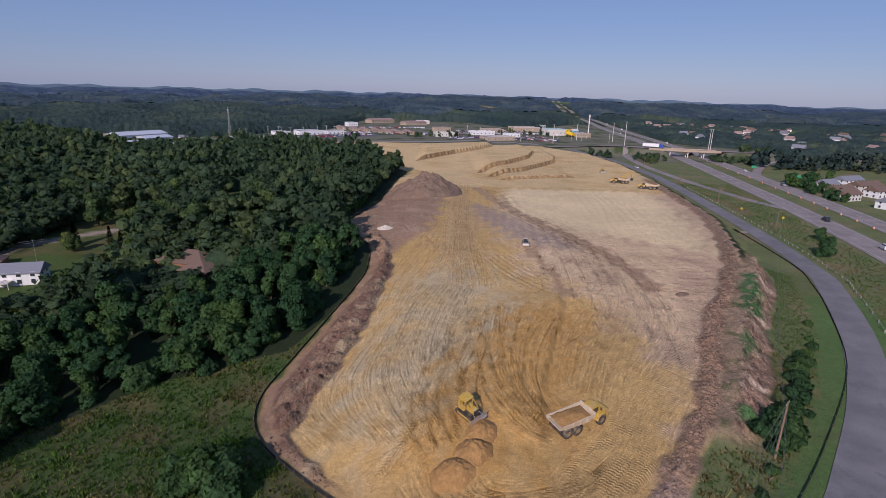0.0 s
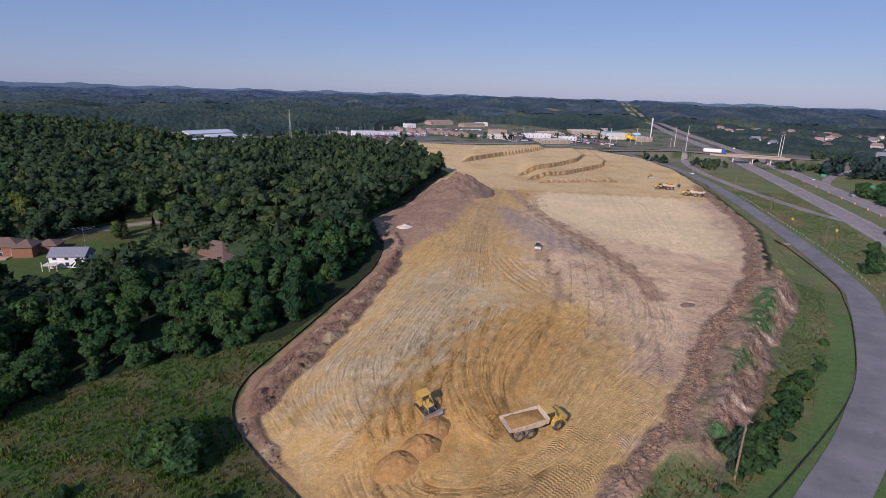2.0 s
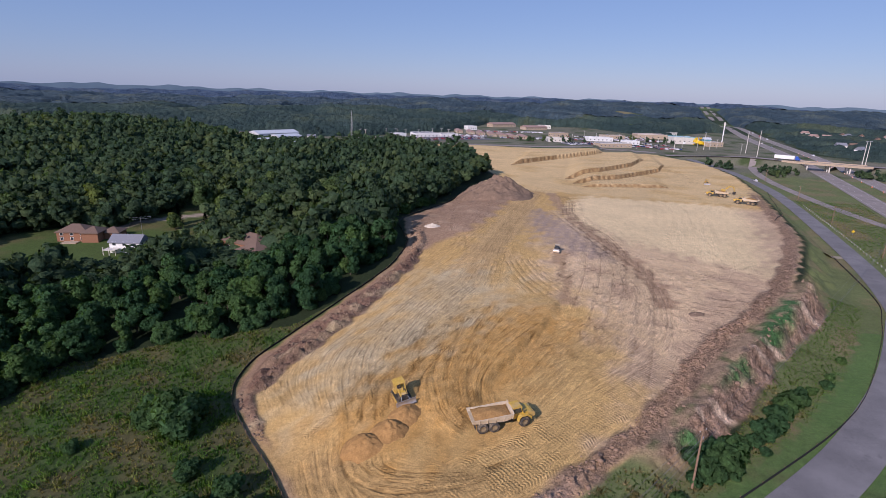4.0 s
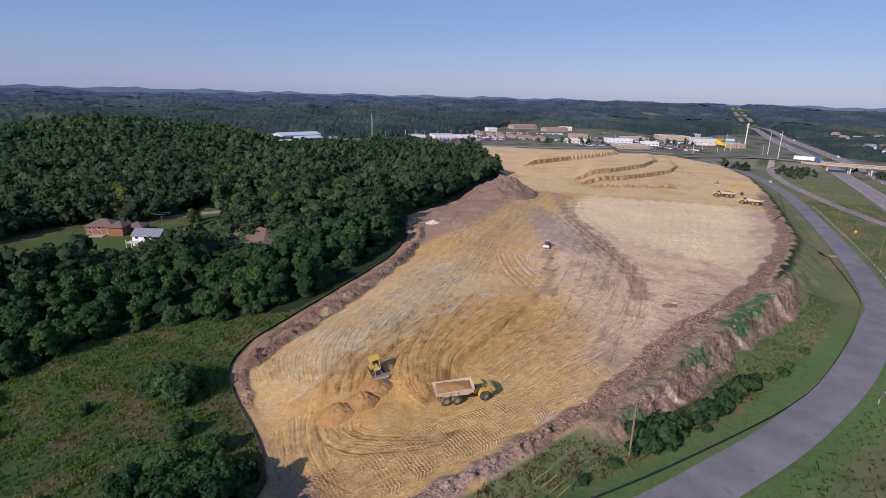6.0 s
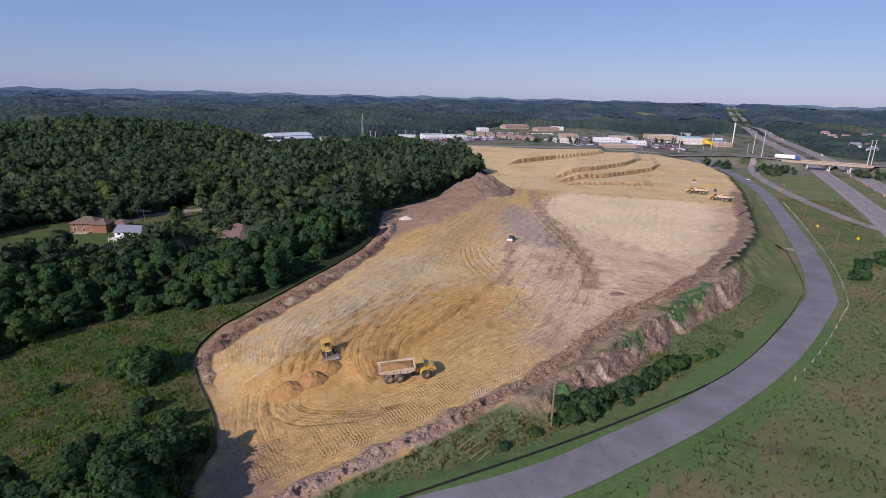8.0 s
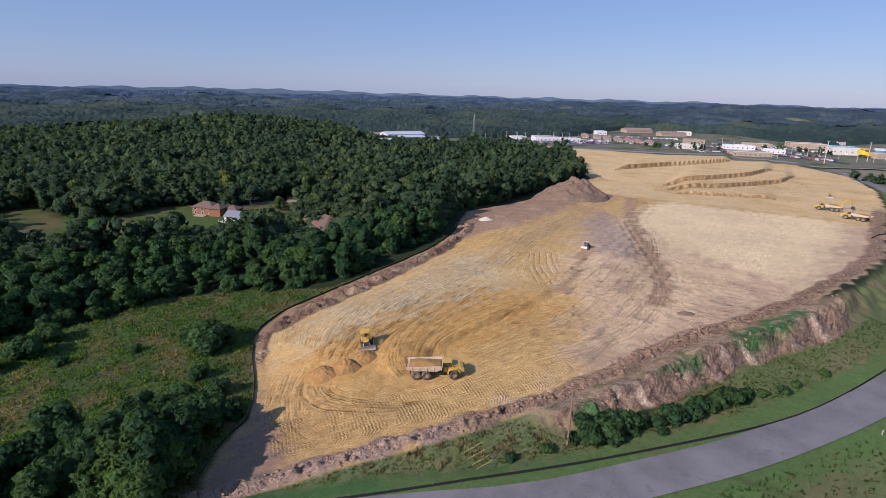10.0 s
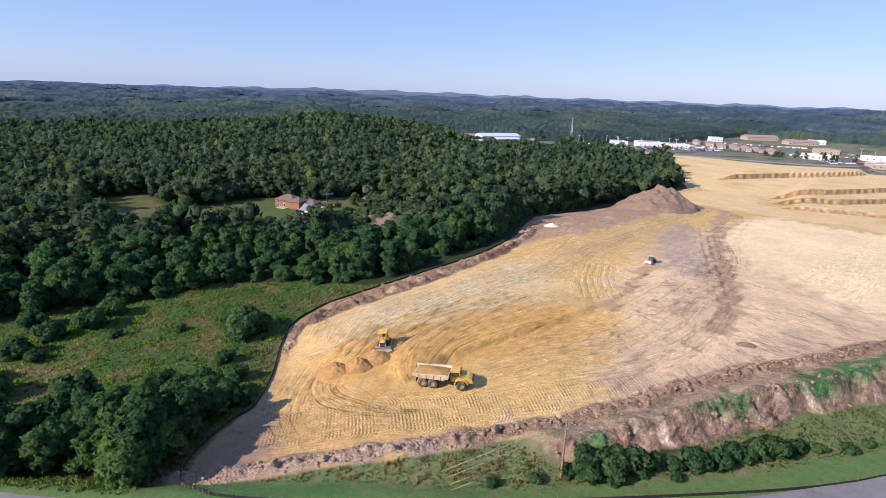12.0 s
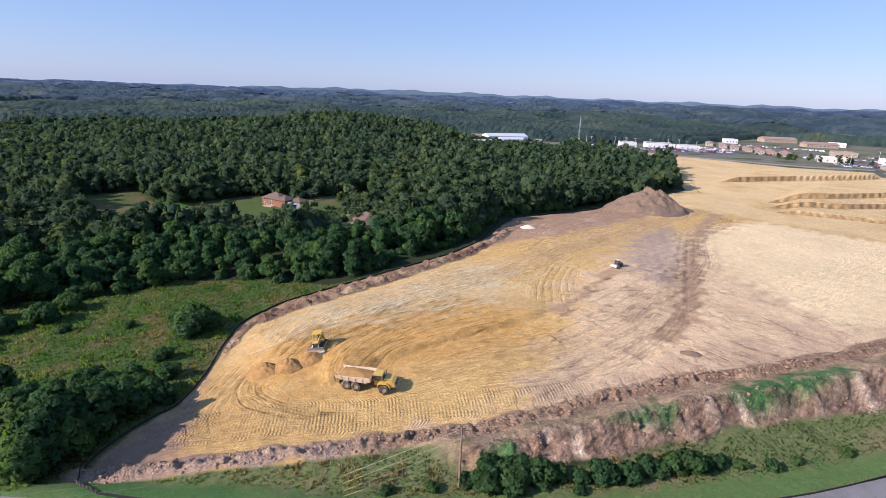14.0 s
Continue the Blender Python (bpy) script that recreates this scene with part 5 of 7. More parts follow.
# ---- earth heaps ----
def mound(name, x, y, rx, ry, h, turn, mat, label, seed, rough=0.15, cells=46):
    """A heap tipped on the ground, with a ragged foot."""
    vs = []
    c, s = math.cos(radians(turn)), math.sin(radians(turn))
    for j in range(cells + 1):
        for i in range(cells + 1):
            u, v = 2.4 * i / cells - 1.2, 2.4 * j / cells - 1.2
            px, py = x + c * u * rx - s * v * ry, y + s * u * rx + c * v * ry
            q = math.hypot(u, v) * (1 + rough * noise.noise(Vector((px * 2.4 / rx, py * 2.4 / rx, seed))))
            k = max(0.0, 1 - q)
            z = h * (1.12 * k - 0.12 * k ** 4) * min(1.0, k * 9) if k > 0 else 0
            z *= 1 + rough * 1.4 * noise.noise(Vector((px * 5 / rx, py * 5 / rx, seed + 3))) + rough * 0.7 * noise.noise(Vector((px * 13 / rx, py * 13 / rx, seed)))
            vs.append([px, py, z - (0.25 if k <= 0 else 0.0)])
    g = land(np.array([v[0] for v in vs]), np.array([v[1] for v in vs]))
    for v, z in zip(vs, g):
        v[2] += z
    return tagged(new(name, quad_mesh(name, np.array(vs), grid_quads(cells + 1, cells + 1), [mat], smooth=True)), label, "earth heap")


def clods(name, x, y, size, mat, label, rng):
    """Loose lumps of soil, half sunk."""
    z = land(x, y)
    V = ICO[None] * rng.uniform(0.65, 1.3, (len(x), 12, 1)) * size[:, None, None] * np.array([1.15, 1.0, 0.75])
    V = V + np.stack([x, y, z + 0.15 * size], 1)[:, None]
    F = (ICO_FACES[None] + 12 * np.arange(len(x))[:, None, None]).reshape(-1, 3)
    return tagged(new(name, quad_mesh(name, V.reshape(-1, 3), F, [mat])), label, "soil clods", kind="stuff")


def strew():
    rng = np.random.RandomState(12)
    y = np.concatenate([rng.uniform(30, 130, 1700), rng.uniform(130, 260, 400)])
    d = clod_line(y) + rng.normal(size=y.size) * 0.95
    y2 = rng.uniform(68, 148, 420)
    d2 = bank_edge(y2) + rng.uniform(-1, 4.2, 420)
    y, d = np.concatenate([y, y2]), np.concatenate([d, d2])
    clods("soil_clods", ridge_x(y) + d / 0.74, y, np.minimum(0.04 + rng.exponential(0.085, y.size), 0.42), SOIL_CLAY, "pink-brown lumps of clay pushed along the site's edge", rng)
    y = rng.uniform(62, 174, 1100)
    x = fence_x(y) + rng.uniform(0.3, 1, 1100) * windrow_width(y)
    clods("soil_clods", x, y, np.minimum(0.06 + rng.exponential(0.08, y.size), 0.36), SOIL_TOP, "dark brown lumps of topsoil beside the silt fence", rng)


strew()
mound("soil_mound", 2.8, 61.6, 3.3, 2.7, 1.9, 20, SOIL_FILL, "tipped heap of loose orange sandy fill", 1)
mound("soil_mound", 5.9, 65.0, 3.2, 2.6, 1.7, 40, SOIL_FILL, "tipped heap of loose orange sandy fill", 2)
mound("soil_mound", 7.2, 68.6, 2.8, 2.4, 1.4, 60, SOIL_FILL, "heap of fill pushed by the dozer blade", 3)
mound("topsoil_stockpile", -7, 249, 20, 17, 9.0, 20, SOIL_TOP, "large stockpile of brown stripped topsoil", 4, 0.26, 70)
mound("gravel_heap", -18, 175, 3.0, 2.2, 1.0, 0, SOIL_PALE, "small pile of pale gravel", 5)
mound("spoil_heap", 58.8, 119.6, 2.0, 1.1, 0.5, 30, SOIL_TOP, "low dark lump of wet spoil", 6)


# ---- machines ----
def wheel(parent, x, y, z, r, w, name="wheel"):
    e = new(name)
    e.parent = parent
    e.location = (x, y, z)
    h = w / 2
    part("tyre", lathe([(r * 0.52, -h), (r * 0.9, -h), (r * 0.98, -h * 0.75), (r, 0), (r * 0.98, h * 0.75), (r * 0.9, h), (r * 0.52, h)], 22), RUBBER, e, smooth=True)
    part("rim", lathe([(0.02, -h * 0.55), (r * 0.2, -h * 0.6), (r * 0.45, -h * 0.55), (r * 0.53, -h * 0.95), (r * 0.53, h * 0.95), (r * 0.45, h * 0.55), (r * 0.2, h * 0.6), (0.02, h * 0.55)], 16), RIM, e, smooth=True)
    return e


def dump_truck(label, bend=8.0):
    e = thing("dump_truck", label, "dump truck", "earthmoving machines")
    # tractor half
    part("front_frame", box(0.9, 4.6, -0.55, 0.55, 0.8, 1.35), DARK, e, bevel=0.05)
    part("hood", prism([(2.9, 1.3), (4.9, 1.25), (5.15, 1.5), (5.05, 2.05), (4.4, 2.35), (2.9, 2.5)], -1.2, 1.2), YELLOW, e, "dusty yellow engine hood", 0.12)
    part("grille", prism([(5.08, 1.35), (5.2, 1.5), (5.12, 2.0), (5.0, 2.05)], -0.95, 0.95), DARK, e, "black slatted grille", 0.03)
    for y in (-0.8, 0.8):
        part("headlight", box(5.0, 5.2, y - 0.2, y + 0.2, 1.25, 1.42), WHITE, e, "pale headlight", 0.03)
    for y in (-1, 1):
        part("fender", prism([(1.9, 1.2), (2.1, 2.0), (2.5, 2.2), (3.7, 2.2), (4.15, 1.9), (4.3, 1.3), (4.15, 1.3), (3.95, 1.8), (3.6, 2.05), (2.6, 2.05), (2.25, 1.85), (2.05, 1.2)], y * 0.95, y * 1.66), YELLOW, e, bevel=0.03)
        wheel(e, 3.1, y * 1.28, 0.92, 0.92, 0.66)
    cab = part("cab", prism([(1.35, 1.3), (3.0, 1.3), (3.0, 2.3), (1.35, 2.3)], -0.85, 0.85), YELLOW, e, bevel=0.06)
    part("windshield", prism([(2.96, 2.3), (3.03, 2.3), (2.8, 3.2), (2.73, 3.2)], -0.74, 0.74), GLASS, cab)
    for y in (-0.8, 0.8):
        part("side_window", prism([(1.55, 2.3), (2.85, 2.3), (2.66, 3.18), (1.55, 3.18)], y - 0.02, y + 0.02), GLASS, cab)
    part("rear_window", box(1.4, 1.45, -0.7, 0.7, 2.3, 3.18), GLASS, cab)
    for x, xt in ((1.4, 1.4), (2.95, 2.72)):
        for y in (-0.8, 0.8):
            part("pillar", beam((x, y, 2.28), (xt, y, 3.2), 0.06), YELLOW, cab)
    part("roof", prism([(1.25, 3.18), (2.95, 3.18), (2.9, 3.36), (1.3, 3.38)], -0.92, 0.92), YELLOW, cab, "pale dusty cab roof", 0.06)
    for y in (-1.15, 1.15):
        part("mirror", box(2.95, 3.02, y - 0.13, y + 0.13, 2.5, 3.05), DARK, e)
    part("exhaust", beam((1.2, -1.05, 1.6), (1.2, -1.05, 3.3), 0.1, 8), DARK, e)
    part("step", box(1.5, 2.0, 0.85, 1.4, 0.75, 0.85), DARK, e)
    part("air_cleaner", beam((1.15, 1.0, 1.5), (1.15, 1.0, 2.4), 0.26, 10), DARK, e)
    # carrier half, turned at the hitch
    m = Matrix.Translation((0.9, 0, 0)) @ pose(0, 0, 0, 0, 0, bend) @ Matrix.Translation((-0.9, 0, 0))
    part("rear_frame", moved(box(-4.4, 0.9, -0.5, 0.5, 0.85, 1.3), m), DARK, e, bevel=0.05)
    L = [(-5.3, 2.15, 1.6), (-3.6, 1.88, 1.55), (0.2, 1.88, 1.55), (1.05, 2.3, 1.58)]
    vs, fs = [], []
    for x, zb, wb in L:
        top = 3.05 if x > 0 else 2.75
        xt = x - (0.15 if x < -5 else 0)
        vs += [(xt, -1.72, top), (x, -wb, zb), (x, wb, zb), (xt, 1.72, top), (xt, 1.6, top), (x, wb - 0.1, zb + 0.12), (x, -wb + 0.1, zb + 0.12), (xt, -1.6, top)]
    for i in range(3):
        for k in range(8):
            fs.append((i * 8 + k, i * 8 + (k + 1) % 8, (i + 1) * 8 + (k + 1) % 8, (i + 1) * 8 + k))
    fs += [(0, 1, 6, 7), (1, 2, 5, 6), (2, 3, 4, 5), (24, 31, 30, 25), (25, 30, 29, 26), (26, 29, 28, 27)]
    body = part("dump_body", moved((vs, fs), m), DUSTY, e, "dusty cream steel dump body")
    part("headboard", moved(prism([(1.0, 2.2), (1.12, 2.2), (1.3, 3.3), (1.18, 3.3)], -1.72, 1.72), m), DUSTY, body, bevel=0.03)
    for x in (-4.2, -2.9, -1.6, -0.3):
        for y in (-1, 1):
            part("rib", moved(beam((x, y * 1.58, 1.9), (x, y * 1.74, 2.72), 0.08, 4), m), DUSTY, body)
    vs, n = [], 13
    for j in range(n):
        for i in range(n):
            u, v = i / (n - 1), j / (n - 1)
            h = 0.55 * math.sin(3.14 * u) ** 0.7 * math.sin(3.14 * v) ** 0.7
            vs.append((-4.9 + 5.8 * u, -1.5 + 3.0 * v, 2.62 + h + 0.14 * noise.noise(Vector((u * 6, v * 4, 1)))))
    part("load", moved((vs, [tuple(q) for q in grid_quads(n, n)]), m), SOIL_FILL, e, "heaped load of sandy fill", smooth=True)
    for x in (-1.75, -3.55):
        for y in (-1, 1):
            w = wheel(e, 0, 0, 0, 0.92, 0.66)
            w.matrix_local = m @ Matrix.Translation((x, y * 1.28, 0.92))
    part("mud_flap", moved(box(-4.75, -4.7, -1.6, 1.6, 0.9, 1.6), m), DARK, e)
    return e


def track_unit(parent, x0, x1, y, r, w):
    c = []
    for k in range(9):
        a = -1.5708 + 3.14159 * k / 8
        c.append((x1 - r + r * math.cos(a), r + r * math.sin(a)))
    for k in range(9):
        a = 1.5708 + 3.14159 * k / 8
        c.append((x0 + r + r * math.cos(a), r + r * math.sin(a)))
    t = part("crawler_track", prism(c, y - w / 2, y + w / 2), DARK, parent, "dusty steel crawler track")
    for k in range(int((x1 - x0 - 2 * r) / 0.3)):
        x = x0 + r + 0.3 * k
        part("grouser", box(x, x + 0.06, y - w / 2, y + w / 2, 2 * r, 2 * r + 0.06), DARK, t)
    part("roller_frame", box(x0 + r, x1 - r, y - w / 2 - 0.04, y + w / 2 + 0.04, r * 0.55, r * 1.35), YELLOW, t, bevel=0.04)
    return t


def bulldozer(label):
    e = thing("bulldozer", label, "bulldozer", "earthmoving machines")
    for y in (-0.98, 0.98):
        track_unit(e, -1.7, 1.7, y, 0.46, 0.55)
    part("chassis", box(-1.6, 1.5, -0.68, 0.68, 0.55, 1.15), DARK, e, bevel=0.05)
    part("hood", prism([(0.1, 1.1), (1.75, 1.1), (1.8, 1.75), (1.6, 1.95), (0.1, 2.05)], -0.48, 0.48), YELLOW, e, bevel=0.07)
    part("radiator_guard", box(1.74, 1.88, -0.5, 0.5, 0.9, 1.85), DARK, e, bevel=0.03)
    part("exhaust", beam((0.9, 0.25, 1.9), (0.9, 0.25, 2.7), 0.07, 8), DARK, e)
    part("operator_platform", box(-1.3, 0.1, -1.05, 1.05, 1.1, 1.35), YELLOW, e, bevel=0.04)
    part("seat", prism([(-0.95, 1.35), (-0.35, 1.35), (-0.35, 1.65), (-0.7, 1.7), (-0.85, 2.25), (-1.0, 2.25)], -0.28, 0.28), DARK, e, bevel=0.04)
    part("fuel_tank", box(-1.75, -1.15, -0.75, 0.75, 1.15, 1.85), YELLOW, e, bevel=0.1)
    for x, y in ((-1.15, -0.8), (-1.15, 0.8), (0.15, -0.8), (0.15, 0.8)):
        part("post", beam((x, y, 1.3), (x, y * 0.94, 2.95), 0.07, 6), YELLOW, e)
    for y in (-0.85, 0.85):
        part("sweep", beam((0.15, y * 0.94, 2.9), (1.8, y * 0.62, 1.8), 0.05, 6), YELLOW, e)
    for z in (1.9, 2.35):
        part("rail", beam((-1.15, -0.8, z), (-1.15, 0.8, z), 0.035, 5), YELLOW, e)
        for y in (-0.8, 0.8):
            part("rail", beam((-1.15, y, z), (0.15, y, z), 0.035, 5), YELLOW, e)
    part("canopy", prism([(-1.4, 2.92), (0.35, 2.92), (0.35, 3.04), (-0.3, 3.1), (-1.4, 3.06)], -0.95, 0.95), YELLOW, e, "dusty yellow canopy roof", 0.04)
    prof = [(2.55, 0.05), (2.38, 0.35), (2.33, 0.7), (2.4, 1.0), (2.58, 1.3), (2.48, 1.3), (2.28, 1.0), (2.2, 0.7), (2.26, 0.35), (2.42, 0.05)]
    blade = part("blade", prism(prof, -1.7, 1.7), STEEL, e, "broad bright worn steel blade")
    part("cutting_edge", box(2.5, 2.62, -1.72, 1.72, 0.02, 0.2), DARK, blade)
    for y in (-1.35, 1.35):
        part("push_arm", beam((-0.2, y, 0.6), (2.3, y, 0.45), 0.1, 6), YELLOW, e)
        part("cylinder", beam((1.7, y * 0.4, 1.5), (2.3, y * 0.55, 0.95), 0.06, 6), GALV, e)
    part("winch", box(-2.1, -1.6, -0.45, 0.45, 0.7, 1.3), DARK, e, bevel=0.06)
    return e


def excavator(label):
    e = thing("excavator", label, "excavator", "earthmoving machines")
    for y in (-1.25, 1.25):
        track_unit(e, -2.2, 2.2, y, 0.5, 0.6)
    part("car_body", box(-1.4, 1.4, -1.0, 1.0, 0.6, 1.1), DARK, e, bevel=0.05)
    part("house", prism([(-2.6, 1.2), (1.3, 1.2), (1.3, 1.9), (0.2, 2.3), (-2.5, 2.3), (-2.8, 1.9)], -1.4, 1.4), YELLOW, e, bevel=0.12)
    part("counterweight", prism([(-3.1, 1.2), (-2.5, 1.2), (-2.5, 2.4), (-2.9, 2.3)], -1.4, 1.4), DARK, e, bevel=0.1)
    cab = part("cab", box(0.0, 1.5, 0.5, 1.4, 1.2, 3.0), YELLOW, e, bevel=0.1)
    part("windshield", box(1.5, 1.53, 0.6, 1.3, 1.7, 2.85), GLASS, cab)
    part("side_window", box(0.2, 1.3, 1.4, 1.43, 1.9, 2.85), GLASS, cab)
    boom = part("boom", prism([(0.6, 1.6), (1.0, 1.4), (3.6, 4.2), (6.0, 4.0), (6.1, 4.4), (3.4, 4.9), (0.5, 2.0)], -0.3, 0.3), YELLOW, e, bevel=0.05)
    part("cylinder", beam((1.4, -0.2, 1.7), (3.2, -0.2, 4.0), 0.1, 6), GALV, boom)
    stick = part("stick", prism([(5.6, 4.6), (6.2, 4.5), (7.3, 1.8), (7.0, 1.7)], -0.22, 0.22), YELLOW, e, bevel=0.04)
    part("bucket", prism([(7.0, 1.9), (7.5, 1.7), (7.3, 0.9), (6.7, 0.5), (6.2, 0.8), (6.4, 1.5)], -0.7, 0.7), DARK, e, bevel=0.05)
    return e


def roller(label):
    e = thing("soil_compactor", label, "soil compactor", "earthmoving machines")
    part("drum", moved(lathe([(0.03, -1.05), (0.76, -1.05), (0.78, -1.0), (0.78, 1.0), (0.76, 1.05), (0.03, 1.05)], 24), Matrix.Translation((1.6, 0, 0.78))), STEEL, e, "wide bright steel drum", smooth=False)
    for y in (-1.16, 1.16):
        part("drum_frame", box(0.6, 2.55, y - 0.08, y + 0.08, 0.65, 1.05), DUSTY, e, bevel=0.03)
    part("front_bar", box(2.45, 2.65, -1.2, 1.2, 0.65, 1.05), DUSTY, e, bevel=0.03)
    part("engine_cover", prism([(-2.6, 0.9), (-0.9, 0.9), (-0.9, 1.9), (-1.9, 1.8), (-2.6, 1.5)], -0.8, 0.8), DUSTY, e, "pale dusty engine cover", 0.08)
    cab = part("cab", box(-0.9, 0.5, -0.75, 0.75, 1.0, 1.6), DARK, e, bevel=0.05)
    part("cab_glass", box(-0.85, 0.45, -0.7, 0.7, 1.6, 2.65), GLASS, cab, bevel=0.04)
    part("roof", box(-1.0, 0.6, -0.85, 0.85, 2.65, 2.8), DUSTY, cab, "pale cab roof", 0.05)
    for y in (-0.85, 0.85):
        wheel(e, -1.6, y, 0.75, 0.75, 0.55)
    return e


def set_down(e, x, y, heading, sink=0.05, tilt=True):
    """Stands a thing on the ground, x axis pointing along heading (degrees from world x)."""
    c, s = math.cos(radians(heading)), math.sin(radians(heading))
    z = land_at(x, y)
    fx = (land_at(x + 2 * c, y + 2 * s) - land_at(x - 2 * c, y - 2 * s)) / 4 if tilt else 0
    fy = (land_at(x - 1.5 * s, y + 1.5 * c) - land_at(x + 1.5 * s, y - 1.5 * c)) / 3 if tilt else 0
    e.matrix_basis = pose(x, y, z - sink, math.degrees(math.atan(fy)), -math.degrees(math.atan(fx)), heading)
    return e


truck = set_down(dump_truck("yellow articulated dump truck loaded with sandy fill", -8), 22.5, 70.9, 35)
set_down(bulldozer("yellow crawler bulldozer with canopy and wide blade"), 5.4, 72.4, -50)
set_down(excavator("yellow tracked excavator digging at a cut"), 104, 303, 20)
far_truck = set_down(dump_truck("dusty articulated dump truck being loaded", -10), 107.5, 273, 160)
set_down(dump_truck("yellow articulated dump truck waiting under the excavator", 5), 99.5, 294, 170)
set_down(bulldozer("yellow crawler bulldozer on a dusty slope"), 105, 345, -90)
set_down(roller("pale soil compactor with a wide steel drum"), 26.2, 154.2, -92).scale = (0.8, 0.8, 0.8)


# ---- silt fences ----
def silt_fence(line, label, step=3.0, height=0.42):
    e = thing("silt_fence", label, "fence")
    pts = denser(smooth_line(line, 5), 1.0)
    side = offset_line(pts, 0.06)
    vs = []
    heights = land(np.array([p[0] for p in pts]), np.array([p[1] for p in pts]))
    for a, b, z in zip(pts, side, heights):
        vs += [(a[0], a[1], z - 0.1), (a[0], a[1], z + height), (b[0], b[1], z + height), (b[0], b[1], z - 0.1)]
    n = len(pts)
    fs = [(i * 4 + k, i * 4 + k + 1, (i + 1) * 4 + k + 1, (i + 1) * 4 + k) for i in range(n - 1) for k in range(3)]
    part("fabric", (vs, fs), BLACK, e, "black sagging geotextile")
    stake = part("stake", box(-0.035, 0.035, -0.035, 0.035, -0.2, height + 0.22), WOOD, e)
    run = denser(smooth_line(line, 5), step)
    zs = land(np.array([p[0] for p in run]), np.array([p[1] for p in run]))
    for i, (x, y) in enumerate(run):
        o = stake if i == 0 else stake.copy()
        if i:
            scene.collection.objects.link(o)
        o.location = (x, y, zs[i])
        o.rotation_euler = (random.uniform(-0.08, 0.08), random.uniform(-0.08, 0.08), random.uniform(0, 1))
    return e


silt_fence(FENCE_LEFT, "black silt fence round the edge of the earthworks")
silt_fence([(17.7, 30.9), (23, 34.6), (30, 40.6), (41.7, 51.3), (58.4, 67.9), (79.6, 92.4), (95.4, 120.4), (104, 139), (110.4, 157), (117.8, 203)], "black silt fence on wooden stakes along the road")
silt_fence([(140, 350), (133, 318), (126, 290), (118, 255), (107, 230)], "black silt fence on the grassy bank", 4)


# ---- poles, wires and roadside furniture ----
def utility_pole(x, y, h, turn, label):
    e = thing("utility_pole", label, "utility pole", "roadside poles")
    part("post", tube([(0, 0, -0.5), (0, 0, h * 0.5), (0, 0, h)], [0.16, 0.14, 0.11], 8), WOOD, e)
    part("crossarm", box(-0.7, 0.7, -0.05, 0.05, h - 0.42, h - 0.3), WOOD, e)
    for k in (-0.65, 0.65):
        part("insulator", lathe([(0.01, h - 0.3), (0.06, h - 0.28), (0.07, h - 0.15), (0.02, h - 0.06)], 6, 'z'), GALV, e).location = (k, 0, 0)
    part("transformer_bracket", box(0.1, 0.3, -0.1, 0.1, h - 1.6, h - 1.2), GALV, e)
    e.matrix_basis = pose(x, y, land_at(x, y), 0, 0, turn)
    return e


def span(name, a, b, sag, r, mat, label):
    pts = []
    for i in range(17):
        t = i / 16
        pts.append((a[0] + (b[0] - a[0]) * t, a[1] + (b[1] - a[1]) * t, a[2] + (b[2] - a[2]) * t - sag * 4 * t * (1 - t)))
    v, f = tube(pts, [r] * 17, 4)
    return tagged(new(name, make_mesh(name, v, f, [mat])), label, "cable", "overhead wires")


POLE = (49.1, 64.9)
utility_pole(*POLE, 9.2, 45, "weathered wooden utility pole beside shrubs")
pz = land_at(*POLE)
for k, (gx, gy) in enumerate(((36.5, 55.5), (37.5, 54.6), (38.6, 53.8), (39.7, 53.0))):
    gz = land_at(gx, gy)
    top = (POLE[0] - 0.1, POLE[1], pz + 8.8 - 1.3 * k)
    g = span("guy_wire", top, (gx, gy, gz), 0.0, 0.025, CABLE, "taut steel guy wire with a yellow guard")
    q = 0.17
    v, f = tube([(gx, gy, gz), (gx + (top[0] - gx) * q, gy + (top[1] - gy) * q, gz + (top[2] - gz) * q)], [0.035, 0.035], 6)
    part("guy_guard", (v, f), DULL_YELLOW, g, "yellow plastic sleeve")
far_end = (134.3, 206)
for k, dz in enumerate((8.7, 8.7, 7.4, 6.6)):
    w = 0.7 if k == 0 else -0.7 if k == 1 else 0
    span("power_line", (POLE[0] + w, POLE[1] - w, pz + dz), (far_end[0] + w, far_end[1] - w, land_at(*far_end) + dz - 1.1), 2.6, 0.014, CABLE, "thin overhead power line")
for k, dz in enumerate((8.6, 7.6)):
    span("power_line", (POLE[0], POLE[1], pz + dz), (15, 12, land_at(15, 12) + dz), 0.8, 0.014, CABLE, "thin overhead power line")
utility_pole(15, 12, 9.2, 40, "weathered wooden utility pole on the verge")
for x, y in ((134.3, 206), (142.5, 268), (149.5, 330), (153.7, 403)):
    utility_pole(x, y, 8.0, 15, "slim wooden pole on the highway verge")


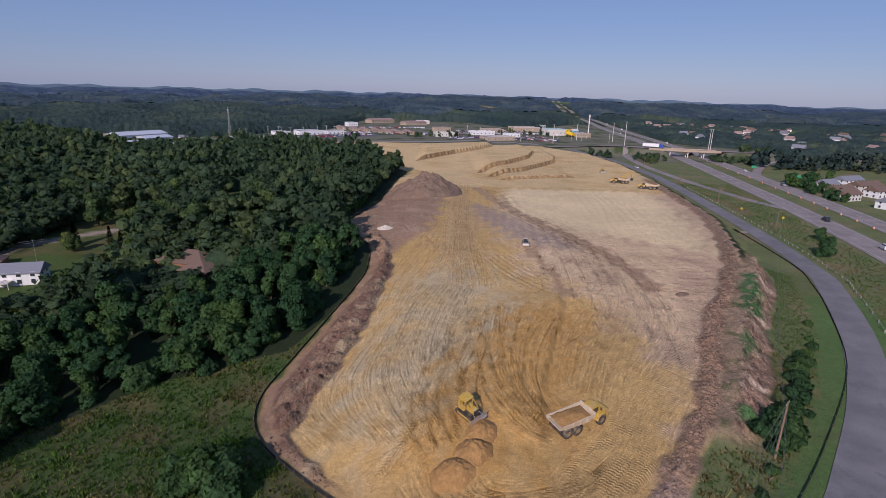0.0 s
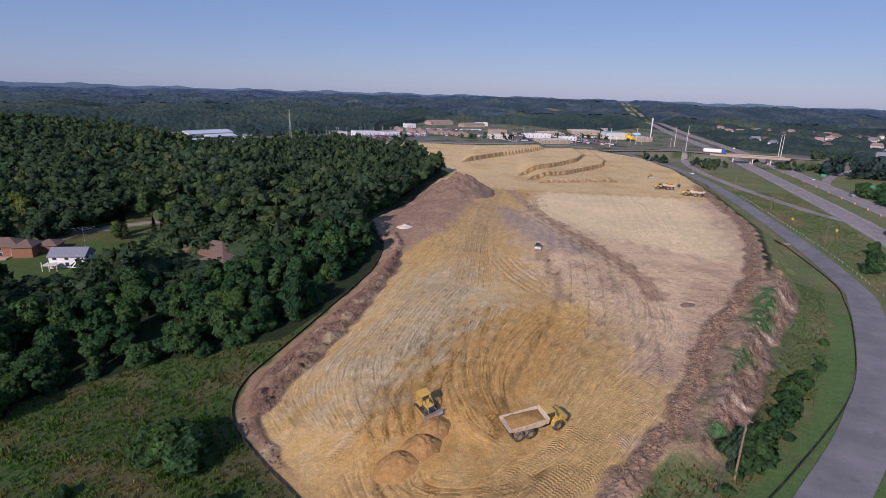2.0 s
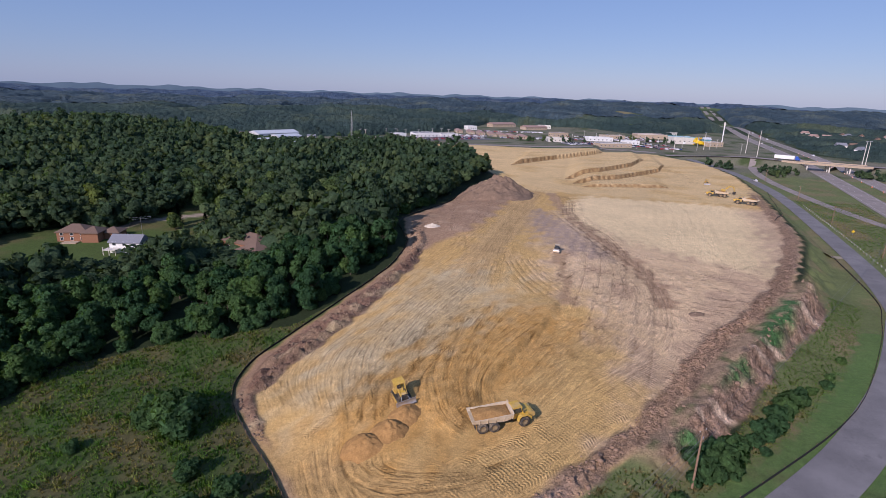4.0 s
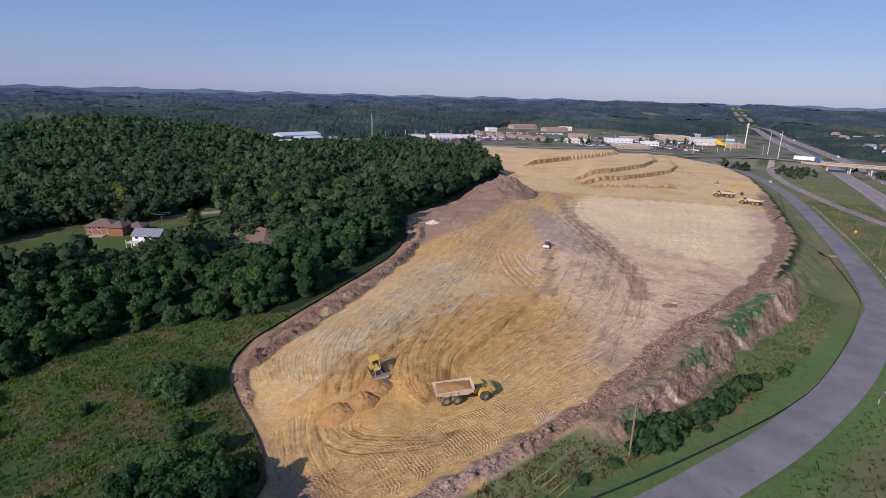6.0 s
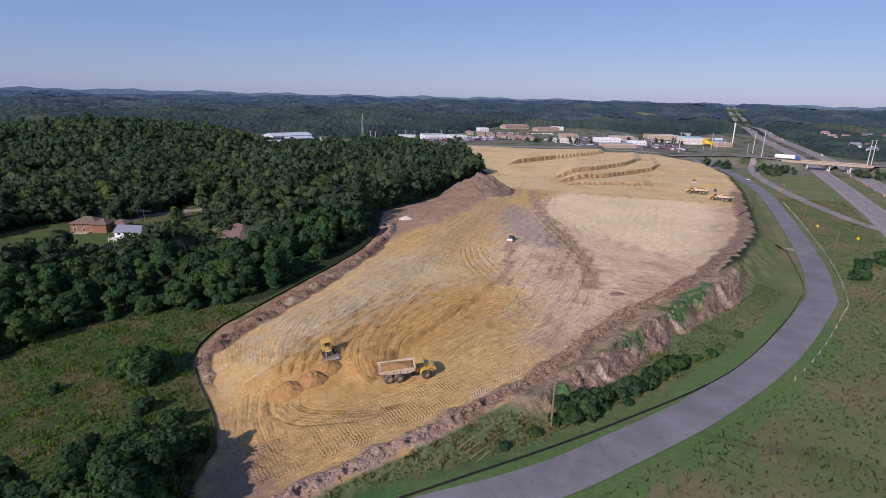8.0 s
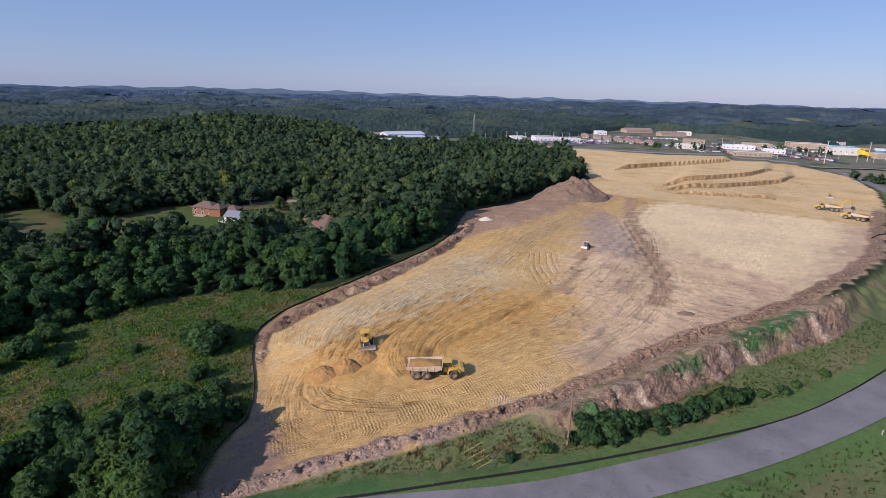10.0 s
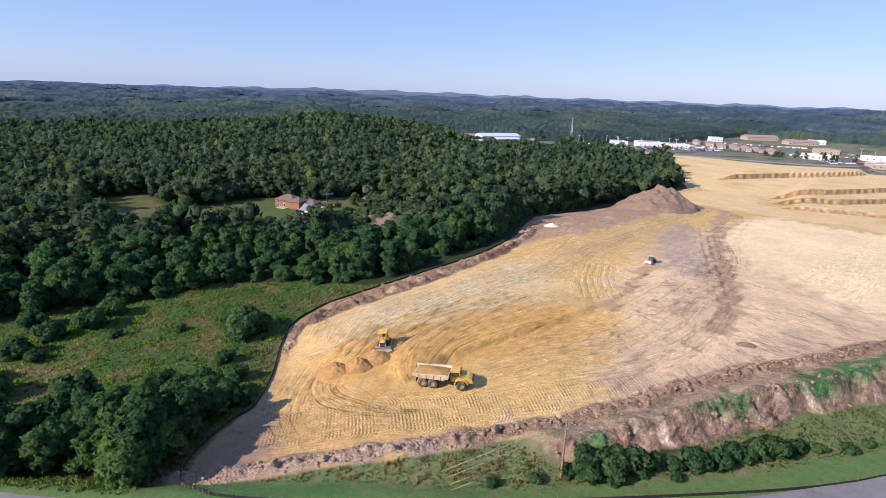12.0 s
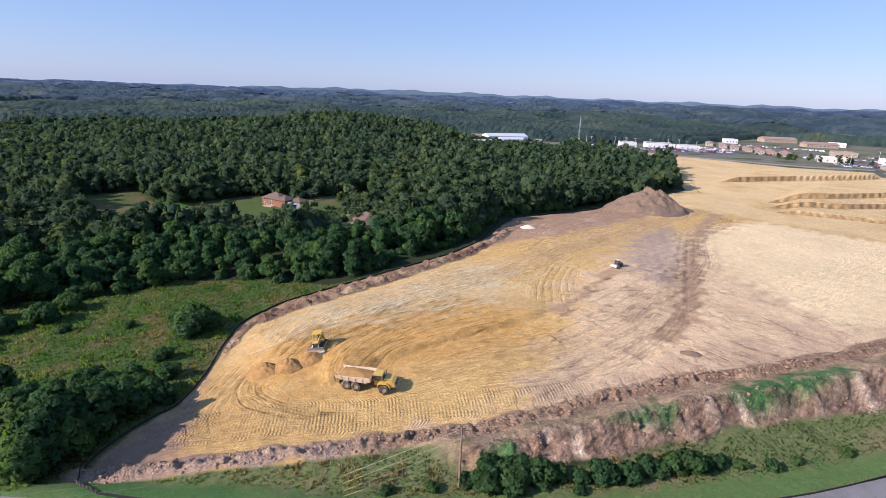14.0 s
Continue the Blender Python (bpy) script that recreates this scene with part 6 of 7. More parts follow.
def road_sign(x, y, shape, mat, label, h=2.2, turn=0.0):
    e = thing("road_sign", label, "road sign", "road signs")
    part("post", beam((0, 0, -0.3), (0, 0, h + 0.5), 0.04, 6), GALV, e)
    if shape == "diamond":
        part("panel", ([(0.05, 0, h - 0.6), (0.05, 0.6, h), (0.05, 0, h + 0.6), (0.05, -0.6, h), (0.08, 0, h - 0.6), (0.08, 0.6, h), (0.08, 0, h + 0.6), (0.08, -0.6, h)], [(0, 1, 2, 3), (7, 6, 5, 4), (0, 4, 5, 1), (1, 5, 6, 2), (2, 6, 7, 3), (3, 7, 4, 0)]), mat, e)
    else:
        part("panel", box(0.05, 0.1, -1.6, 1.6, h - 0.2, h + 1.5), mat, e, bevel=0.01)
    e.matrix_basis = pose(x, y, land_at(x, y), 0, 0, turn)
    return e


road_sign(139.5, 241, "diamond", SIGN_YELLOW, "yellow diamond warning sign on a post", 2.2, -110)
road_sign(147, 222, "diamond", SIGN_YELLOW, "yellow diamond warning sign on a post", 2.2, -110)
road_sign(236, 350, "board", SIGN_GREEN, "green highway exit board on posts", 3, -110)
road_sign(232, 395, "board", SIGN_GREEN, "green highway exit board on posts", 3, -110)


def guard_fence():
    """Low posts with a cable along the road's outer verge."""
    e = thing("cable_fence", "row of low pale posts with cable along the road", "fence")
    line = [p for p in offset_line(ROAD, 5.6) if 88 < p[1] < 320 and p[0] > 90]
    run = denser(line, 3.2)
    post = part("post", box(-0.06, 0.06, -0.06, 0.06, -0.2, 0.8), OFFWHITE, e)
    pts = []
    for i, (x, y) in enumerate(run):
        o = post if i == 0 else post.copy()
        if i:
            scene.collection.objects.link(o)
        o.location = (x, y, land_at(x, y))
        pts.append((x, y, land_at(x, y) + 0.65))
    part("cable", tube(pts, [0.03] * len(pts), 4), GALV, e)


guard_fence()


def barrel(label):
    e = thing("traffic_barrel", label, "traffic barrel", "work zone barrels")
    part("drum", lathe([(0.01, 0.02), (0.42, 0.02), (0.4, 0.1), (0.3, 0.14), (0.27, 1.0), (0.2, 1.06), (0.01, 1.06)], 10, 'z'), ORANGE, e, smooth=True)
    for z in (0.4, 0.72):
        part("band", lathe([(0.305, z), (0.3, z + 0.14)], 10, 'z'), WHITE, e, "white reflective band")
    return e


first = barrel("orange work-zone barrel with white bands")
b_line = denser(offset_line(HIGHWAY_FAR, -6.9), 17)
b_line = [p for p in b_line if 150 < p[1] < 640]
for i, (x, y) in enumerate(b_line):
    m = pose(x, y, land_at(x, y) + 0.02)
    if i:
        copy_thing(first, m)
    else:
        first.matrix_basis = m


def marking(line, offset, y0, y1, dash, gap, width=0.22, name="lane_marking", lift=0.27):
    pts = denser([p for p in offset_line(line, offset) if y0 - 30 < p[1] < y1 + 30], 1.5)
    pts = [p for p in pts if y0 < p[1] < y1]
    l, r = offset_line(pts, -width / 2), offset_line(pts, width / 2)
    zs = land(np.array([p[0] for p in pts]), np.array([p[1] for p in pts]))
    vs, fs = [], []
    for a, b, z in zip(l, r, zs):
        vs += [(a[0], a[1], z + lift), (b[0], b[1], z + lift)]
    for i in range(len(pts) - 1):
        if gap == 0 or (i * 1.5) % (dash + gap) < dash:
            fs.append((2 * i, 2 * i + 1, 2 * i + 3, 2 * i + 2))
    return tagged(new(name, make_mesh(name, vs, fs, [LINE_WHITE])), "painted highway line", "road marking", kind="structure")


for ln in (HIGHWAY, HIGHWAY_FAR):
    marking(ln, 0, 60, 900, 4.5, 9, 0.2)
    marking(ln, 4.6, 60, 900, 1, 0, 0.2)
    marking(ln, -4.6, 60, 900, 1, 0, 0.2)


# ---- street, ramps and overpass ----
def street_level(x, y):
    base = curve(y, [(-200, 2), (0, 3.5), (50, 5.6), (130, 6), (200, 5.2), (330, 4.2), (500, 4.5), (900, 5)])
    return float(6.2 * overpass(np.array(x)) + (base if x > 100 else max(base, land_at(x, y))))


ribbon("street", denser(STREET, 6), 11, 0.18, CONCRETE, "crossing street of pale concrete behind the site", level=street_level)
ribbon("ramp", denser(smooth_line([(171, 238), (163, 275), (158, 340), (157, 410), (164, 470), (172, 500)], 5), 5), 6, 0.16, CONCRETE, "highway slip ramp of pale concrete")
ribbon("ramp", denser(smooth_line([(207, 300), (211, 335), (222, 372), (246, 412), (280, 455), (300, 474)], 5), 5), 6, 0.16, CONCRETE, "highway slip ramp of pale concrete")
ribbon("driveway", [(121, 202), (118.5, 201.5), (116, 200.8), (113.5, 199.5)], 3.2, 0.1, simple("gravel_drive", (0.36, 0.30, 0.22), 0.9, 0, 0.3, 2), "short gravel driveway off the road")


def bridge():
    e = thing("overpass", "concrete overpass carrying a street across the highway", "bridge")
    run = [p for p in denser(STREET, 4) if 186 < p[0] < 246]
    for name, off0, off1, z0, z1, lab in (("deck", -6.2, 6.2, -1.0, 0.05, ""), ("parapet", -6.3, -5.9, 0.05, 0.75, ""), ("parapet", 5.9, 6.3, 0.05, 0.75, "")):
        a, b = offset_line(run, off0), offset_line(run, off1)
        vs, fs = [], []
        for p, q, c in zip(a, b, run):
            z = street_level(*c)
            vs += [(*p, z + z0), (*q, z + z0), (*q, z + z1), (*p, z + z1)]
        for i in range(len(run) - 1):
            fs += [(i * 4 + k, i * 4 + (k + 1) % 4, (i + 1) * 4 + (k + 1) % 4, (i + 1) * 4 + k) for k in range(4)]
        fs += [(0, 1, 2, 3), tuple(len(vs) - 4 + k for k in (3, 2, 1, 0))]
        part(name, (vs, fs), TANWALL, e)
    for k in (0.3, 0.5, 0.72):
        c = run[int(k * len(run))]
        for w in (-4, 0, 4):
            part("pier", beam((c[0], c[1] + w, land_at(*c) - 0.5), (c[0], c[1] + w, street_level(*c) - 1.2), 0.5, 8), OFFWHITE, e)
    return e


bridge()


# ---- vehicles ----
CAR_PAINTS = [simple("car_paint", c, 0.3, 0.1, 0.05) for c in ((0.7, 0.7, 0.7), (0.03, 0.03, 0.035), (0.35, 0.02, 0.02), (0.25, 0.26, 0.28), (0.03, 0.06, 0.22), (0.5, 0.48, 0.44))]


def car(paint, label, van=False):
    e = thing("van" if van else "car", label, "van" if van else "car", "vehicles")
    h = 0.55 if van else 0
    part("body", prism([(-2.2, 0.3), (2.2, 0.3), (2.25, 0.7), (2.0, 0.85 + h * 0.5), (0.9, 0.95 + h), (-2.1, 1.0 + h), (-2.25, 0.7)], -0.9, 0.9), paint, e, bevel=0.08)
    part("cabin", prism([(-1.9, 0.98 + h), (1.0, 0.95 + h), (0.4, 1.45 + h), (-1.4, 1.48 + h)], -0.78, 0.78), GLASS, e, bevel=0.05)
    part("roof", prism([(-1.35, 1.46 + h), (0.35, 1.43 + h), (0.25, 1.52 + h), (-1.3, 1.54 + h)], -0.72, 0.72), paint, e)
    for x in (-1.35, 1.4):
        for y in (-0.82, 0.82):
            part("wheel", moved(lathe([(0.01, -0.1), (0.32, -0.1), (0.32, 0.1), (0.01, 0.1)], 10), Matrix.Translation((x, y, 0.32))), RUBBER, e)
    return e


def semi(label, cab_mat):
    e = thing("semi_truck", label, "semi truck", "vehicles")
    part("trailer", box(-11, 3.2, -1.28, 1.28, 1.2, 4.0), WHITE, e, "long white box trailer", 0.05)
    part("cab", prism([(3.8, 0.8), (7.2, 0.8), (7.3, 2.0), (6.2, 2.2), (5.8, 3.4), (4.2, 3.9), (3.8, 3.9)], -1.2, 1.2), cab_mat, e, bevel=0.1)
    part("windshield", prism([(6.22, 2.25), (6.26, 2.25), (5.9, 3.3), (5.86, 3.3)], -1.0, 1.0), GLASS, e)
    for x in (-9.5, -8.2, 2.4, 3.7, 6.3):
        for y in (-1.0, 1.0):
            part("wheel", moved(lathe([(0.01, -0.18), (0.52, -0.18), (0.52, 0.18), (0.01, 0.18)], 12), Matrix.Translation((x, y, 0.52))), RUBBER, e)
    return e


def heading_of(line, y):
    i = min(range(len(line) - 1), key=lambda k: abs(line[k][1] - y))
    return line[i], math.degrees(math.atan2(line[i + 1][1] - line[i][1], line[i + 1][0] - line[i][0]))


def on_road(e, line, y, side, back=False):
    pts = denser(offset_line(line, side), 2)
    (px, py), a = heading_of(pts, y)
    e.matrix_basis = pose(px, py, land_at(px, py) + 0.22, 0, 0, a + (180 if back else 0))


on_road(car(CAR_PAINTS[0], "white delivery van on the highway", True), HIGHWAY, 180, 2.4)
on_road(car(CAR_PAINTS[1], "black pickup on the highway", True), HIGHWAY, 226, 2.4)
on_road(car(CAR_PAINTS[0], "white car on the highway"), HIGHWAY_FAR, 392, 2.0, True)
on_road(car(CAR_PAINTS[3], "grey van on the highway", True), HIGHWAY_FAR, 328, 2.0, True)
on_road(car(CAR_PAINTS[0], "white car on the curving road"), ROAD, 395, 1.8)
for y, w in ((620, 0), (700, 3), (760, 5), (860, 0), (930, 2), (1010, 0), (1100, 1)):
    on_road(car(CAR_PAINTS[w], "car on the distant highway", True), HIGHWAY if w % 2 else HIGHWAY_FAR, y, 2.0, w % 2 == 0)
big = semi("semi truck with white trailer and blue cab on the overpass", BLUE)
(px, py), a = heading_of(denser(STREET, 2), 0), 0
sx = min(denser(STREET, 2), key=lambda p: abs(p[0] - 196))
sx2 = min(denser(STREET, 2), key=lambda p: abs(p[0] - 200))
big.matrix_basis = pose(sx[0], sx[1] + 2, street_level(*sx) + 0.2, 0, 0, math.degrees(math.atan2(sx2[1] - sx[1], sx2[0] - sx[0])))


# ---- houses and sheds ----
def gable(w, d, h, rise, over=0.4):
    """Roof over a w by d box; the ridge runs along x."""
    a, b = w / 2 + over, d / 2 + over
    lo = h - over * rise / (d / 2)
    return [(-a, -b, lo), (a, -b, lo), (a, 0, h + rise), (-a, 0, h + rise), (-a, b, lo), (a, b, lo), (-a, -b, lo - 0.2), (a, -b, lo - 0.2), (-a, b, lo - 0.2), (a, b, lo - 0.2)], \
        [(0, 1, 2, 3), (3, 2, 5, 4), (0, 3, 4, 8, 6), (1, 7, 9, 5, 2), (0, 6, 7, 1), (4, 5, 9, 8), (6, 8, 9, 7)]


def hip(w, d, h, rise, over=0.5):
    a, b = w / 2 + over, d / 2 + over
    k = max(0.3, w / 2 - d / 2)
    return [(-a, -b, h), (a, -b, h), (a, b, h), (-a, b, h), (-k, 0, h + rise), (k, 0, h + rise), (-a, -b, h - 0.22), (a, -b, h - 0.22), (a, b, h - 0.22), (-a, b, h - 0.22)], \
        [(0, 1, 5, 4), (1, 2, 5), (2, 3, 4, 5), (3, 0, 4), (6, 7, 1, 0), (7, 8, 2, 1), (8, 9, 3, 2), (9, 6, 0, 3), (9, 8, 7, 6)]


def building(name, label, x, y, turn, w, d, h, wall, roof, style="flat", rise=2.0, windows=3, doors=0, group="", category="building", base=None, storeys=1, trim=None):
    e = thing(name, label, category, group)
    z = (land_at(x, y) if base is None else base) - 0.2
    part("wall", box(-w / 2, w / 2, -d / 2, d / 2, 0, h + (0.0 if style != "flat" else 0.2)), wall, e)
    if style == "gable":
        part("roof", gable(w, d, h, rise), roof, e)
        part("gable_wall", ([(-w / 2, -d / 2, h), (-w / 2, d / 2, h), (-w / 2, 0, h + rise * 0.96), (w / 2, -d / 2, h), (w / 2, d / 2, h), (w / 2, 0, h + rise * 0.96)], [(0, 1, 2), (3, 5, 4), (0, 2, 5, 3), (1, 4, 5, 2)]), wall, e)
    elif style == "hip":
        part("roof", hip(w, d, h, rise), roof, e)
    else:
        part("roof", box(-w / 2 + 0.3, w / 2 - 0.3, -d / 2 + 0.3, d / 2 - 0.3, h + 0.15, h + 0.3), roof, e)
        for y0 in (-d / 2, d / 2 - 0.28):
            part("parapet", box(-w / 2 - 0.02, w / 2 + 0.02, y0, y0 + 0.28, h + 0.18, h + 0.75), trim or wall, e)
        for k in range(max(1, int(w / 14))):
            ux = -w / 2 + (k + 0.6) * w / max(1, int(w / 14)) * 0.9
            part("roof_unit", box(ux, ux + 1.8, -0.9, 0.9, h + 0.3, h + 1.3), GALV, e)
    for s in range(storeys):
        zz = h * (s + 0.35) / storeys
        for k in range(windows):
            cx = -w / 2 + (k + 0.5) * w / windows
            for yy in (-d / 2, d / 2):
                win = part("window", box(cx - 0.55, cx + 0.55, yy - 0.05, yy + 0.05, zz, zz + 1.2), GLASS, e)
                part("frame", box(cx - 0.65, cx + 0.65, yy - 0.04, yy + 0.04, zz - 0.1, zz + 1.3), WHITE, win)
        for yy in (-d * 0.22, d * 0.22):
            for xx in (-w / 2, w / 2):
                win = part("window", box(xx - 0.05, xx + 0.05, yy - 0.5, yy + 0.5, zz, zz + 1.2), GLASS, e)
                part("frame", box(xx - 0.04, xx + 0.04, yy - 0.6, yy + 0.6, zz - 0.1, zz + 1.3), WHITE, win)
    for k in range(doors):
        cx = -w / 2 + (k + 0.5) * w / doors
        part("door", box(cx - 1.4, cx + 1.4, -d / 2 - 0.06, -d / 2 + 0.05, 0.1, min(3.0, h * 0.8)), DARK if wall is WHITE else WHITE, e)
    e.matrix_basis = pose(x, y, z, 0, 0, turn)
    return e


house = building("house", "red brick house with brown hipped roofs", -143.5, 147, 20, 12, 9, 4.2, BRICK, BROWN_ROOF, "hip", 2.6, 3, storeys=2, category="house")
part("wing", box(4.5, 11, -6, 2.5, 0, 4.2), BRICK, house)
part("wing_roof", moved(hip(6.5, 8.5, 4.2, 2.0), Matrix.Translation((7.75, -1.75, 0))), BROWN_ROOF, house)
part("garage", box(10, 17, -1, 6, 0, 3.2), BRICK, house)
part("garage_roof", moved(hip(7, 7, 3.2, 1.8), Matrix.Translation((13.5, 2.5, 0))), BROWN_ROOF, house)
part("terrace", box(-3, 3, -8, -4.5, 0.0, 0.35), TANWALL, house, "tan paved terrace")
house.scale = (0.85, 0.85, 0.85)
white_house = building("house", "white two-storey house with a grey shingle roof", -115.5, 141.5, 15, 10, 6.5, 4.0, WHITE, GREY_ROOF, "gable", 1.9, 3, storeys=2, category="house")
part("deck", box(-5.7, -1.5, -6.2, -3.5, 1.7, 1.9), OFFWHITE, white_house, "pale timber deck with posts")
for k in (-5.6, -3.7, -1.6):
    part("deck_post", box(k - 0.08, k + 0.08, -6.15, -6.0, 0, 2.9), OFFWHITE, white_house)
brown_house = building("house", "brick house with low brown hipped roof among trees", -69, 143, -15, 15, 10, 4.2, BRICK, BROWN_ROOF, "hip", 2.4, 3, category="house")
part("wing", box(3, 11, -8, -2, 0, 3.6), BRICK, brown_house)
part("wing_roof", moved(hip(8, 7, 3.6, 1.8), Matrix.Translation((7, -5, 0))), BROWN_ROOF, brown_house)
part("chimney", box(-5.4, -4.6, 2, 2.8, 4, 8.4), BRICK, brown_house)


def antenna():
    e = thing("tv_antenna", "tall thin aerial mast with crossed rods", "antenna")
    part("mast", beam((0, 0, -0.3), (0, 0, 9.5), 0.05, 6), GALV, e)
    for z, n in ((9.2, 3.2), (8.6, 2.4)):
        part("rod", beam((-n, 0, z), (n, 0.3, z), 0.03, 4), GALV, e)
        for k in range(7):
            x = -n + 2 * n * k / 6
            part("element", beam((x, -0.9, z), (x, 0.9, z), 0.02, 4), GALV, e)
    e.matrix_basis = pose(-118, 150, land_at(-118, 150), 0, 0, 40)


antenna()
building("barn", "long low white metal barn beyond the trees", -345, 76, 20, 24, 9, 4, WHITE, WHITE_ROOF, "gable", 1.8, 2)


# ---- commercial strip ----
building("warehouse", "long white metal warehouse with pale roof", -278, 500, 62, 46, 20, 6, WHITE, WHITE_ROOF, "gable", 2.4, 5, 4, "strip buildings")
building("warehouse", "white metal workshop with pale roof", -252, 478, 62, 26, 16, 5, WHITE, WHITE_ROOF, "gable", 1.6, 3, 2, "strip buildings")
building("warehouse", "low white metal building behind the trees", -215, 416, 62, 34, 14, 4.5, WHITE, WHITE_ROOF, "gable", 1.4, 3, 2, "strip buildings")
building("warehouse", "low white metal building behind the trees", -248, 420, 62, 26, 14, 4.5, WHITE, WHITE_ROOF, "gable", 1.4, 3, 1, "strip buildings")
building("shed", "tan storage shed beside the warehouse", -305, 488, 62, 16, 12, 4.5, TANWALL, PINK_ROOF, "gable", 1.4, 2, 1, "strip buildings")
building("shed", "small white shed on grass", -242, 512, 20, 8, 6, 3, WHITE, GREY_ROOF, "gable", 1.4, 2, 1, "strip buildings")
building("dealership", "white car dealership with flat roof", -165, 562, 40, 16, 12, 5.2, WHITE, GREY_ROOF, "flat", 0, 4, 0, "strip buildings")
building("dealership", "broad white car dealership with flat roof", -142, 588, 40, 28, 16, 5.2, WHITE, GREY_ROOF, "flat", 0, 6, 0, "strip buildings")
building("dealership", "low white dealership annexe with flat roof", -120, 610, 40, 20, 12, 4, WHITE, GREY_ROOF, "flat", 0, 4, 0, "strip buildings")
for k, (x, y) in enumerate(((-128, 700), (-110, 690), (-95, 680), (-79, 670), (-66, 665), (-53, 655), (-38, 652))):
    building("storage_shed", "long tan storage shed with a reddish roof", x, y, 108, 34, 8, 3.2, TANWALL, PINK_ROOF, "gable", 1.2, 6, 0, "storage sheds")
building("long_hall", "long low building with weathered red roof", -98, 880, 42, 44, 18, 5, TANWALL, PINK_ROOF, "gable", 2.4, 8, 0, "strip buildings")
building("long_hall", "long low building with weathered red roof", -42, 838, 38, 38, 16, 4.5, TANWALL, PINK_ROOF, "gable", 2.2, 8, 0, "strip buildings")
building("shop", "pale flat-roofed shop beside a car park", 5, 625, 20, 26, 10, 4.5, OFFWHITE, WHITE_ROOF, "flat", 0, 5, 0, "strip buildings")
building("shop", "long white flat-roofed shop", 50, 668, 20, 30, 12, 4.2, WHITE, WHITE_ROOF, "flat", 0, 6, 0, "strip buildings")
building("shop", "flat-roofed showroom with wide pale canopy", 62, 590, 25, 36, 14, 4, TANWALL, GREY_ROOF, "flat", 0, 8, 0, "strip buildings", trim=OFFWHITE)
building("shop", "white flat-roofed shop beside a car park", 83, 640, 20, 18, 10, 4, WHITE, WHITE_ROOF, "flat", 0, 4, 0, "strip buildings")
building("store", "large pale store with teal fascia", 148, 712, 15, 27, 18, 8, OFFWHITE, WHITE_ROOF, "flat", 0, 5, 1, "strip buildings", trim=TEAL)
building("store", "broad tan store with flat roof", 118, 775, 15, 40, 20, 5.5, TANWALL, PINK_ROOF, "flat", 0, 5, 0, "strip buildings", trim=OFFWHITE)
building("store", "small blue and white diner", 186, 760, 10, 9, 7, 4, TEAL, WHITE_ROOF, "gable", 2, 3, 0, "strip buildings")

taken = [(o.location.x, o.location.y) for o in bpy.data.objects if o.parent is None and o.name.split(".")[0] in ("shop", "store", "dealership", "storage_shed", "long_hall", "warehouse")]
lots = np.random.RandomState(8)
for k in range(60):
    x, y = lots.uniform(-150, 200), lots.uniform(600, 880)
    if len(taken) > 28 or not inside(np.array([x]), np.array([y]), STRIP)[0] or min(math.hypot(x - a, y - b) for a, b in taken) < 36 or near_line(np.array([x]), np.array([y]), STREET)[0][0] < 24:
        continue
    taken.append((x, y))
    building("shop", "low flat-roofed shop between car parks", x, y, lots.uniform(10, 45), lots.uniform(14, 30), lots.uniform(9, 15), lots.uniform(3.6, 5.5), (OFFWHITE, TANWALL, WHITE, TANWALL)[k % 4], (WHITE_ROOF, GREY_ROOF, WHITE_ROOF)[k % 3], "flat", 0, 4, 0, "strip buildings")


def water_slide():
    e = thing("water_slide", "yellow tubes of an outdoor water slide", "water slide")
    for k in range(3):
        pts = [(math.cos(0.5 * i + k) * (3 + 0.35 * i), math.sin(0.5 * i + k) * (3 + 0.25 * i), 9 - 0.62 * i) for i in range(14)]
        part("tube", tube(pts, [0.7] * 14, 7), SIGN_YELLOW, e, smooth=True)
    part("tower", box(-0.6, 0.6, -0.6, 0.6, 0, 9.4), GALV, e)
    e.matrix_basis = pose(163, 690, land_at(163, 690))


water_slide()


def mast(x, y, h):
    e = thing("lattice_mast", "tall grey lattice radio mast", "radio mast")
    for k in range(3):
        a = k * 2.0944
        part("leg", beam((1.6 * math.cos(a), 1.6 * math.sin(a), -0.5), (0.4 * math.cos(a), 0.4 * math.sin(a), h), 0.08, 5), GALV, e)
    n = 12
    for i in range(n):
        z0, z1 = h * i / n, h * (i + 1) / n
        for k in range(3):
            a, b = k * 2.0944, (k + 1) * 2.0944
            r0, r1 = 1.6 - 1.2 * i / n, 1.6 - 1.2 * (i + 1) / n
            part("brace", beam((r0 * math.cos(a), r0 * math.sin(a), z0), (r1 * math.cos(b), r1 * math.sin(b), z1), 0.06, 4), GALV, e)
    part("dish", lathe([(0.02, 0), (0.9, 0.3)], 10, 'z'), WHITE, e).location = (0, 0, h)
    part("aerial", beam((0, 0, h), (0, 0, h + 2.5), 0.08, 5), WHITE, e)
    e.matrix_basis = pose(x, y, land_at(x, y))


mast(-207, 535, 27)


def lamp_post(h=10):
    e = thing("lamp_post", "tall pale steel lamp post in a car park", "lamp post", "car park lamps")
    part("pole", beam((0, 0, -0.3), (0, 0, h), 0.14, 6), OFFWHITE, e)
    part("arm", beam((-1.1, 0, h), (1.1, 0, h), 0.08, 5), OFFWHITE, e)
    for x in (-1.3, 1.3):
        part("lamp_head", box(x - 0.35, x + 0.35, -0.2, 0.2, h - 0.05, h + 0.15), OFFWHITE, e)
    return e


